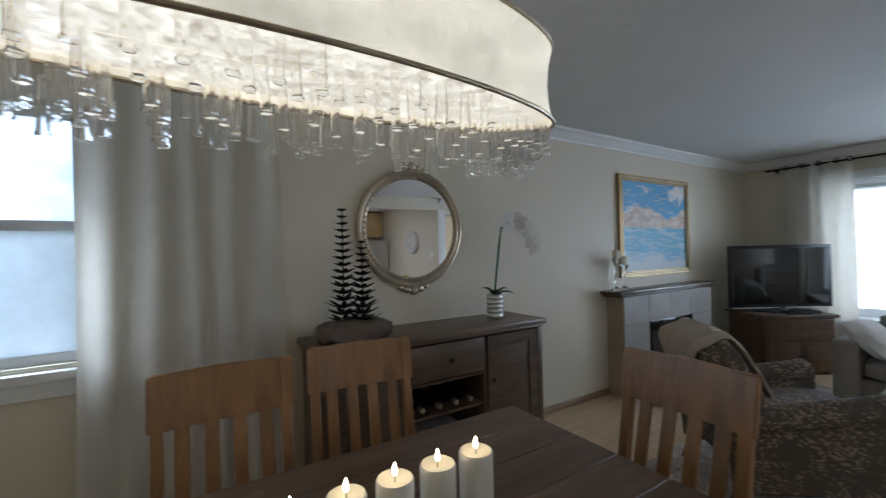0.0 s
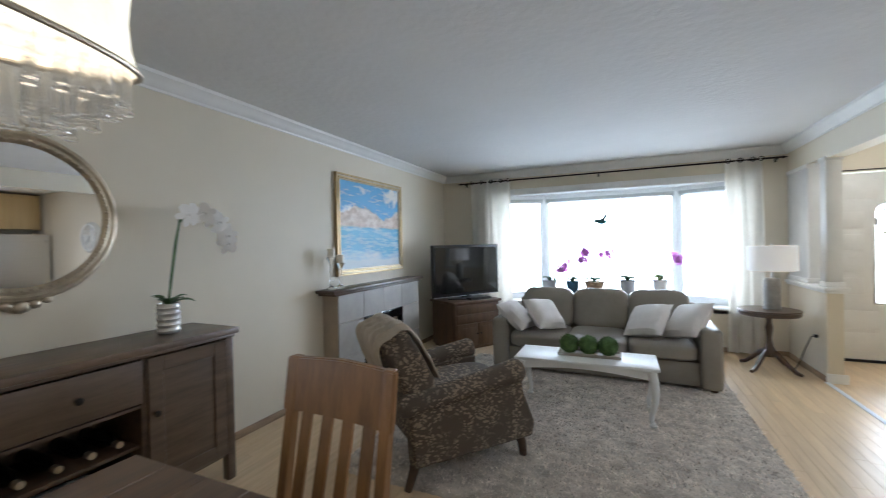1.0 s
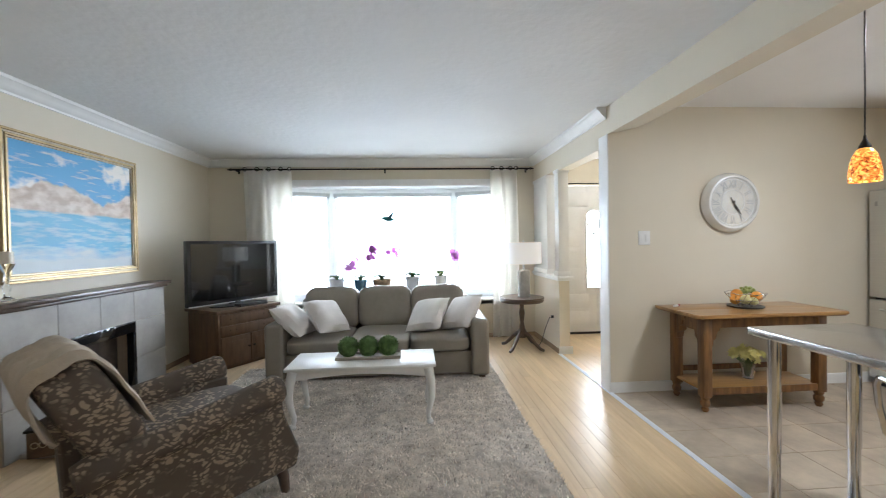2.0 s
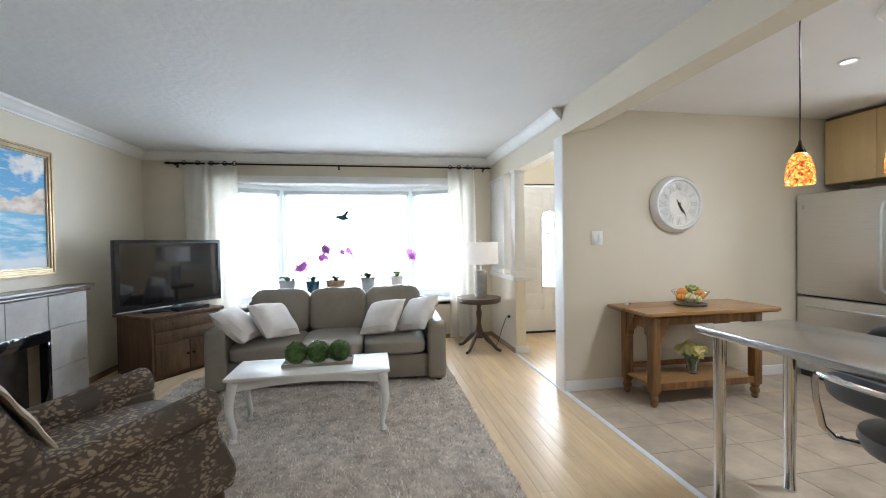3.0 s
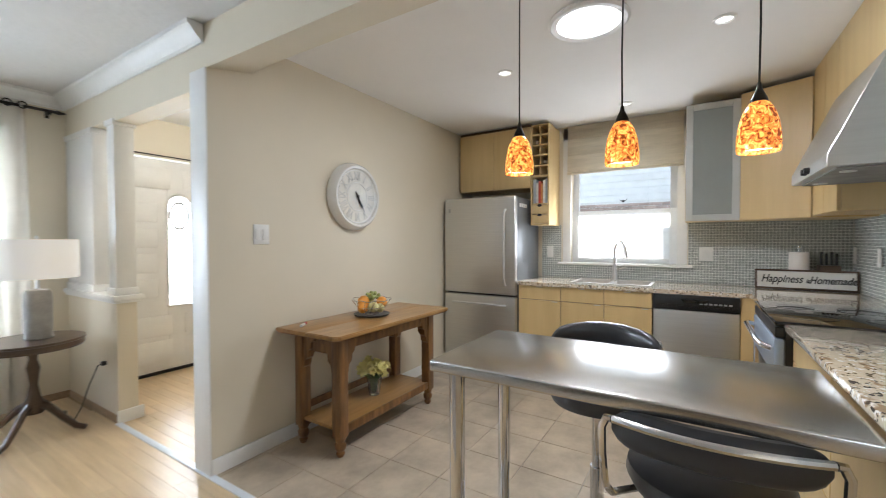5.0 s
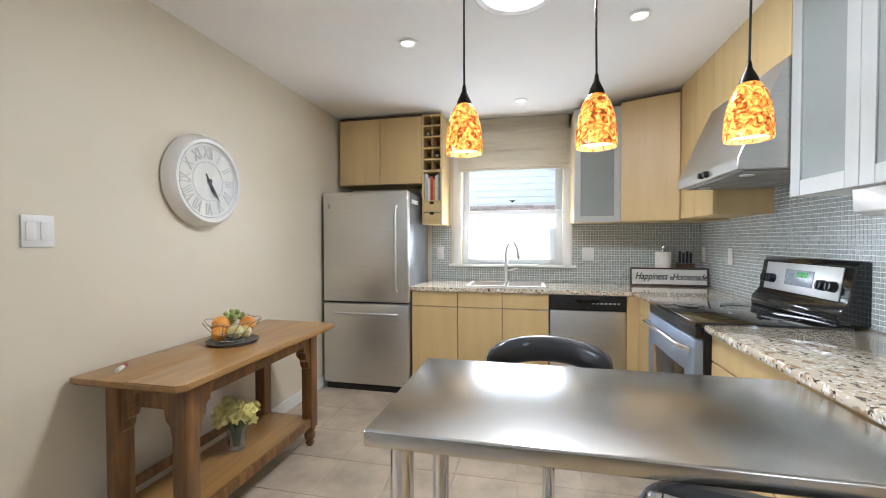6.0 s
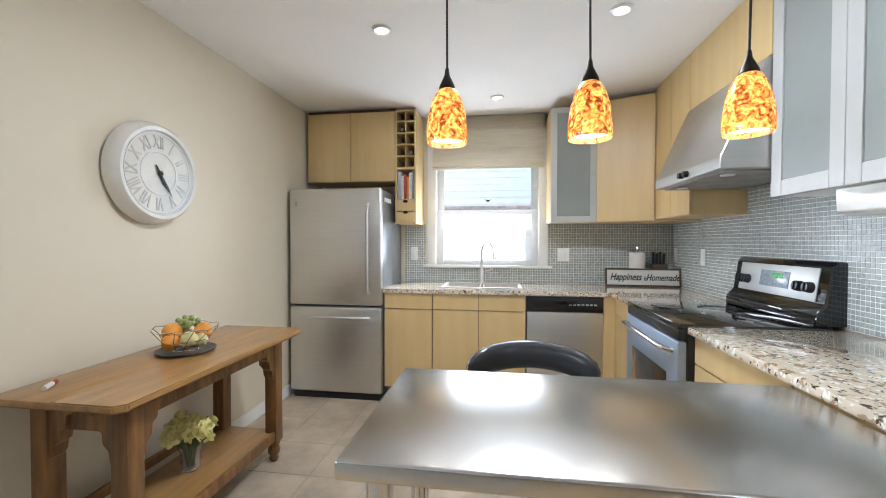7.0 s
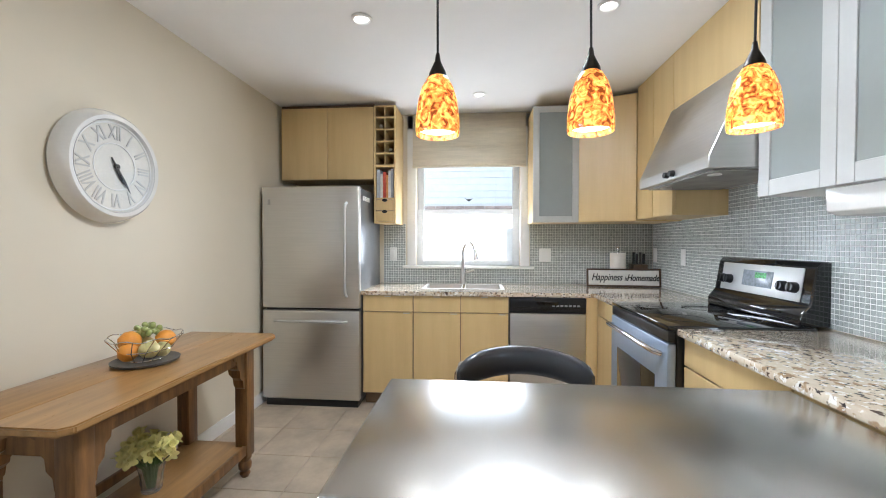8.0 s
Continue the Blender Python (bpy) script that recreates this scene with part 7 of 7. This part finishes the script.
def sill_plant(x, y, r, h, pot, leaves, blooms, label, seed, leafmat=None, tall=0.0):
    z0 = 0.531
    t = thing("potted_plant", pose(x, y, z0), label, "plant", "bay sill plants")
    rn = random.Random(seed)
    bm = B()
    lathe(bm, [(0, 0), (r * 0.75, 0), (r, h), (r * 1.06, h), (r * 1.06, h - 0.02), (r * 0.98, h - 0.022), (r * 0.9, h - 0.015), (0, h - 0.015)], 24)
    part("pot", bm, pot, t)
    for k in range(leaves):
        a = 2 * math.pi * k / leaves + rn.random() * 0.6
        bm = B()
        leaf_blade(bm, (0.01 * math.cos(a), 0.01 * math.sin(a), h - 0.01), (math.cos(a), math.sin(a), 1.0 + rn.random()), 0.17 + 0.10 * rn.random(), 0.075, 0.7)
        part("leaf", bm, leafmat or M_leafgreen, t)
    if blooms:
        bm = B()
        sx, sz = blooms[0][0] - 0.02, blooms[0][2]
        tube(bm, [(0, 0, h), (blooms[0][0] * 0.3, 0, h + (sz - h) * 0.5), (blooms[0][0] * 0.7, 0, sz * 0.96), (blooms[0][0], 0, sz)] + [(b[0], b[1], b[2] + 0.01) for b in blooms[1:]], 0.0045, 6)
        part("stem", bm, M_leafgreen, t)
        for b in [q for b0 in blooms for q in (b0, (b0[0] + rn.uniform(-0.06, 0.06), b0[1] - 0.02, b0[2] + rn.uniform(-0.05, 0.05)), (b0[0] + rn.uniform(-0.05, 0.05), b0[1] - 0.01, b0[2] + rn.uniform(-0.06, 0.03)))]:
            bm = B()
            orchid_bloom(bm, b, (rn.uniform(-0.5, 0.5), -1, rn.uniform(-0.2, 0.3)), rn.uniform(0.035, 0.05), rn)
            part("bloom", bm, M_petalm, t)


sill_plant(1.70, 8.03, 0.105, 0.285, M_potg, 5, [], "low green plant in a grey pot on the bay sill", 1)
sill_plant(2.03, 8.02, 0.095, 0.275, M_potb, 5, [(-0.10, -0.03, 0.52), (-0.14, -0.04, 0.49), (-0.11, -0.03, 0.45), (-0.16, -0.04, 0.455)], "magenta orchid in a dark blue pot on the bay sill", 2)
sill_plant(2.33, 8.00, 0.13, 0.275, M_basket, 8, [(-0.12, -0.02, 0.72), (-0.16, -0.02, 0.69), (-0.10, -0.03, 0.66), (-0.15, -0.03, 0.62), (-0.19, -0.02, 0.60), (0.10, -0.03, 0.665), (0.16, -0.03, 0.66), (0.20, -0.03, 0.655)], "tall magenta orchid in a woven basket on the bay sill", 3)
sill_plant(2.76, 8.02, 0.10, 0.30, M_potg, 7, [], "dark green leafy plant in a pale pot on the bay sill", 4)
sill_plant(3.16, 8.02, 0.095, 0.31, M_cer, 6, [(0.16, -0.03, 0.62), (0.20, -0.03, 0.60), (0.24, -0.02, 0.61)], "orchid with few blooms in a white pot on the bay sill", 5, mat("pale_leaf", (0.22, 0.30, 0.07), 0.5, vary=0.15))

# hummingbird sun-catcher on the glass
hb = thing("bird_suncatcher", pose(2.41, 8.17, 1.67), "small teal hummingbird ornament stuck on the bay window", "ornament")
bm = B()
prism(bm, [(-0.125, 0.008), (-0.06, 0.026), (-0.02, 0.034), (0.05, 0.026), (0.115, -0.015), (0.05, -0.040), (-0.01, -0.040), (-0.06, -0.010)], 0.006)
part("body", bm, mat("teal_glass", (0.02, 0.12, 0.12), 0.2, vary=0.2), hb)
bm = B()
prism(bm, [(-0.01, 0.02), (0.03, 0.05), (0.095, 0.125), (0.09, 0.055), (0.06, 0.01)], 0.005, Matrix.Translation((0, -0.0055, 0)))
part("wing", bm, mat("dark_teal_glass", (0.03, 0.08, 0.10), 0.2, vary=0.2), hb)
hb2 = thing("bird_suncatcher", pose(7.55, 3.98, 1.665, 0, 0, 90), "tiny dark bird ornament on the kitchen window", "ornament")
bm = B()
prism(bm, [(-0.04, 0.018), (-0.015, 0.004), (0, 0.008), (0.015, 0.004), (0.04, 0.018), (0.015, -0.006), (0, -0.016), (-0.015, -0.006)], 0.004)
part("body", bm, M_iron, hb2)

# lamp cord and plug on the half wall
bm = B()
tube(bm, [(4.435, 6.99, 0.40), (4.40, 7.0, 0.39), (4.36, 7.04, 0.25), (4.33, 7.08, 0.10), (4.30, 7.12, 0.01)], 0.004, 6)
box(bm, 4.415, 4.445, 6.975, 7.005, 0.385, 0.415, 0.004)
solo("lamp_cord", bm, M_black, I4, "black lamp cord plugged into the half wall", "cord")

# curtain grommets
for xs, yy in (((0.64, 0.79, 0.94, 1.09, 1.20), 7.66), ((3.86, 3.98, 4.10, 4.18), 7.66)):
    for x in xs:
        bm = B()
        tube(bm, arc((x, yy - 0.032, 2.295), 0.024, 0, 360, 16), 0.005, 6)
        solo("grommet", bm, M_iron, I4, "dark metal curtain grommet on the rod", "grommet", "grommets")

# ---- neighbour's house outside the kitchen window ----
nh = thing("neighbour_house", pose(12.5, 2.0, -0.5), "neighbouring house with pale siding and a brick lower wall", "house")
M_siding = mat("pale_siding", (0.66, 0.65, 0.63), 0.6, vary=0.03)
M_brick = mat("pale_brick", (0.42, 0.32, 0.28), 0.8, vary=0.12, per_piece=0.2)
bm = B()
box(bm, 0.05, 6, -6, 10, 0, 5.2)
part("wall", bm, M_siding, nh)
for k in range(18):
    bm = B()
    z = 2.6 + k * 0.14
    prism(bm, [(0.0, z), (0.03, z), (0.03, z + 0.138), (0.018, z + 0.138)], 16.0, Matrix.Translation((0.018, -6, 0)))
    part("siding_board", bm, M_siding, nh)
brm = bpy.data.meshes.new("brick")
bm = B()
box(bm, 0.0, 0.045, 0.004, 0.206, 0.003, 0.062, 0.003, 1)
bm.to_mesh(brm)
bm.free()
brm.materials.append(M_brick)
for j in range(14):
    for i in range(18):
        ob = new("brick", brm)
        ob.parent = nh
        ob.location = (0.0, 0.6 + i * 0.21 + (0.105 if j % 2 else 0), 1.62 + j * 0.067)
bm = B()
box(bm, -0.12, 0.06, -1.6, 0.3, 1.2, 4.6, 0.01)
part("porch_post", bm, M_white, nh)
bm = B()
prism(bm, [(-0.5, 5.2), (6.5, 5.2), (3.0, 7.6)], 17, Matrix.Translation((0, -6.5, 0)))
part("roof", bm, mat("grey_shingle", (0.13, 0.12, 0.12), 0.9, vary=0.2), nh)

# downlight beams
for x, y in ((5.89, 4.506), (5.87, 3.262), (7.02, 3.89)):
    lamp("downlight_beam", "SPOT", look((x, y, H - 0.02), (x, y, 0)), 3.5, (1, 0.94, 0.85), 0.05)
lamp("lamp_bulb", "POINT", Matrix.Translation((4.12, 7.1, 1.16)), 1.2, (1, 0.85, 0.68), 0.05)

# ---- rug pile ----
rp = random.Random(21)
verts, faces = [], []
for k in range(52000):
    x, y = rp.uniform(1.06, 3.575), rp.uniform(3.87, 6.615)
    a = rp.random() * 6.283
    l, w = rp.uniform(0.016, 0.034), rp.uniform(0.003, 0.006)
    cx, cy = math.cos(a), math.sin(a)
    i = len(verts)
    verts += [(x - cy * w, y + cx * w, 0.010), (x + cy * w, y - cx * w, 0.010), (x + cx * l, y + cy * l, 0.024 + rp.random() * 0.012)]
    faces.append((i, i + 1, i + 2))
me = bpy.data.meshes.new("shag")
me.from_pydata(verts, [], faces)
M_pile = mat("rug_pile", (0.92, 0.85, 0.76), 0.95, vary=0.10, scale=5, color2=(0.52, 0.445, 0.37), mix_scale=7, per_piece=0.5, sheen=0.3)
me.materials.append(M_pile)
pile = new("shag", me)
pile.parent = bpy.data.objects["rug"]
tagged(pile, kind="stuff")

# ---- mosaic backsplash ----
def mosaic(name, origin, u, n, cols, rows, skip, near, label):
    """Tiles of 20 mm at a pitch of 22.5 mm on a wall; u along it, n out of it."""
    bm = B()
    O, U, N = Vector(origin), Vector(u), Vector(n)
    P = 0.0225
    t = [O, O + U * cols * P, O + U * cols * P + Vector((0, 0, rows * P)), O + Vector((0, 0, rows * P))]
    v0 = [bm.verts.new(p + N * 0.002) for p in t]
    bm.free()
    gb = B()
    for i0, i1, j0, j1 in skip[0]:
        a, b = O + U * i0 * P, O + U * i1 * P + N * 0.004
        lo = Vector((min(a.x, b.x), min(a.y, b.y), 0))
        hi = Vector((max(a.x, b.x), max(a.y, b.y), 0))
        box(gb, lo.x, hi.x, lo.y, hi.y, O.z + j0 * P, O.z + j1 * P)
    wallp = tagged(part(name, gb, M_mgrout, smooth=False), label, "backsplash", kind="structure")
    h = 0.0099
    base_v, base_f = [], []
    for d, s in ((0.004, h), (0.0055, h - 0.0010)):
        base_v += [U * -s + Vector((0, 0, -s)) + N * d, U * s + Vector((0, 0, -s)) + N * d, U * s + Vector((0, 0, s)) + N * d, U * -s + Vector((0, 0, s)) + N * d]
    base_f = [(4, 5, 6, 7), (0, 1, 5, 4), (1, 2, 6, 5), (2, 3, 7, 6), (3, 0, 4, 7)]
    if U.cross(Vector((0, 0, 1))).dot(N) < 0:
        base_f = [f[::-1] for f in base_f]
    tm = bpy.data.meshes.new("mosaic_tile")
    tm.from_pydata([tuple(v) for v in base_v], [], base_f)
    tm.materials.append(M_mosaic)
    jv, jf = [], []
    for i in range(cols):
        for j in range(rows):
            if not any(i0 <= i < i1 and j0 <= j < j1 for i0, i1, j0, j1 in skip[0]):
                continue
            c = O + U * (i + 0.5) * P + Vector((0, 0, (j + 0.5) * P))
            if near(i, j):
                ob = new("mosaic_tile", tm)
                ob.parent = wallp
                ob.location = c
            else:
                k = len(jv)
                jv += [tuple(v + c) for v in base_v]
                jf += [tuple(q + k for q in f) for f in base_f]
    jm = bpy.data.meshes.new("mosaic_field")
    jm.from_pydata(jv, [], jf)
    jm.materials.append(M_mosaic)
    fo = new("mosaic_field", jm)
    fo.parent = wallp
    tagged(fo, kind="stuff")


# stove wall: from the corner towards the living room; rows above the worktop
mosaic("backsplash_south", (KX - 0.006, SY, CZ + 0.001), (-1, 0, 0), (0, 1, 0), 133, 31, ([(0, 47, 0, 24), (47, 82, 0, 31), (82, 133, 0, 25)],), lambda i, j: 84 <= i < 100 and j < 18, "grey glass mosaic tile backsplash behind the stove")
mosaic("backsplash_east", (KX, SY + 0.006, CZ + 0.001), (0, 1, 0), (-1, 0, 0), 106, 24, ([(0, 47, 0, 24), (47, 97, 0, 6), (97, 106, 0, 24)],), lambda i, j: 47 <= i < 97 and j < 6, "grey glass mosaic tile backsplash under the window")

# ---- floor boards and tiles ----
rw = random.Random(5)
bw = 0.0785


def board_mesh(w, l):
    bm = B()
    box(bm, 0.0004, w - 0.0004, 0.0004, l - 0.0004, -0.006, 0.0, 0.0007, 1)
    me = bpy.data.meshes.new("floor_board")
    bm.to_mesh(me)
    bm.free()
    me.materials.append(M_oak)
    return me


lens = [0.55, 0.8, 1.05, 1.3, 1.6]
bmesh_by_len = {l: board_mesh(bw, l) for l in lens}
jv, jf = [], []
count = 0
for r in range(56):
    x = 0.13 + r * bw
    if x > 4.43:
        break
    y = -0.9 - rw.random() * 1.2
    while y < 7.75:
        l = rw.choice(lens)
        y1 = y + l
        visible = y1 > 2.0 and y > -0.95 and y1 < 7.76 and (x > 3.45 or y < 3.9 or x < 1.1)
        if visible and count < 300 and x + bw < 4.45:
            ob = new("floor_board", bmesh_by_len[l])
            ob.parent = floor
            ob.location = (x, y, 0)
            count += 1
        else:
            a, b = max(y, -0.9) + 0.001, min(y1, 7.75) - 0.001
            x1 = min(x + bw, 4.425)
            if b > a and x1 > x + 0.004:
                k = len(jv)
                jv += [(x + 0.0004, a, -0.006), (x1 - 0.0004, a, -0.006), (x1 - 0.0004, b, -0.006), (x + 0.0004, b, -0.006),
                       (x + 0.0008, a + 0.0006, 0), (x1 - 0.0008, a + 0.0006, 0), (x1 - 0.0008, b - 0.0006, 0), (x + 0.0008, b - 0.0006, 0)]
                jf += [tuple(q + k for q in f) for f in ((4, 5, 6, 7), (0, 1, 5, 4), (1, 2, 6, 5), (2, 3, 7, 6), (3, 0, 4, 7))]
        y = y1
# hall boards
for r in range(24):
    x = 4.466 + r * bw
    y = 5.75 - rw.random()
    while y < 7.75:
        l = rw.choice(lens)
        a, b = max(y, 5.745) + 0.001, min(y + l, 7.75) - 0.001
        if b > a:
            k = len(jv)
            jv += [(x + 0.0004, a, -0.006), (x + bw - 0.0004, a, -0.006), (x + bw - 0.0004, b, -0.006), (x + 0.0004, b, -0.006),
                   (x + 0.0008, a + 0.0006, 0), (x + bw - 0.0008, a + 0.0006, 0), (x + bw - 0.0008, b - 0.0006, 0), (x + 0.0008, b - 0.0006, 0)]
            jf += [tuple(q + k for q in f) for f in ((4, 5, 6, 7), (0, 1, 5, 4), (1, 2, 6, 5), (2, 3, 7, 6), (3, 0, 4, 7))]
        y += l
jm = bpy.data.meshes.new("floor_board_field")
jm.from_pydata(jv, [], jf)
jm.materials.append(M_oak)
fo = new("floor_board_field", jm)
fo.parent = floor
tagged(fo, kind="stuff")

TP = 0.338
bm = B()
box(bm, 0.0015, TP - 0.0015, 0.0015, TP - 0.0015, -0.005, 0.001, 0.0018, 1)
tm = bpy.data.meshes.new("floor_tile")
bm.to_mesh(tm)
bm.free()
tm.materials.append(M_tile)
for i in range(-4, 6):
    for j in range(10):
        x, y = 5.77 + i * TP, 5.22 - j * TP
        if x < 4.2 or x > 7.4 or y < 2.2:
            continue
        if x < 4.466:
            bm = B()
            box(bm, 4.466, x + TP - 0.0015, y + 0.0015, y + TP - 0.0015, -0.005, 0.001, 0.0018, 1)
            part("floor_tile", bm, M_tile, tile_floor)
            continue
        ob = new("floor_tile", tm)
        ob.parent = tile_floor
        ob.location = (x, y, 0)
for i in range(-4, 6):
    x = 5.77 + i * TP
    bm = B()
    box(bm, max(x, 4.466) + 0.0015, min(x + TP, 7.47) - 0.0015, 5.558 + 0.0015, 5.598, -0.005, 0.001, 0.0018, 1)
    part("floor_tile", bm, M_tile, tile_floor)
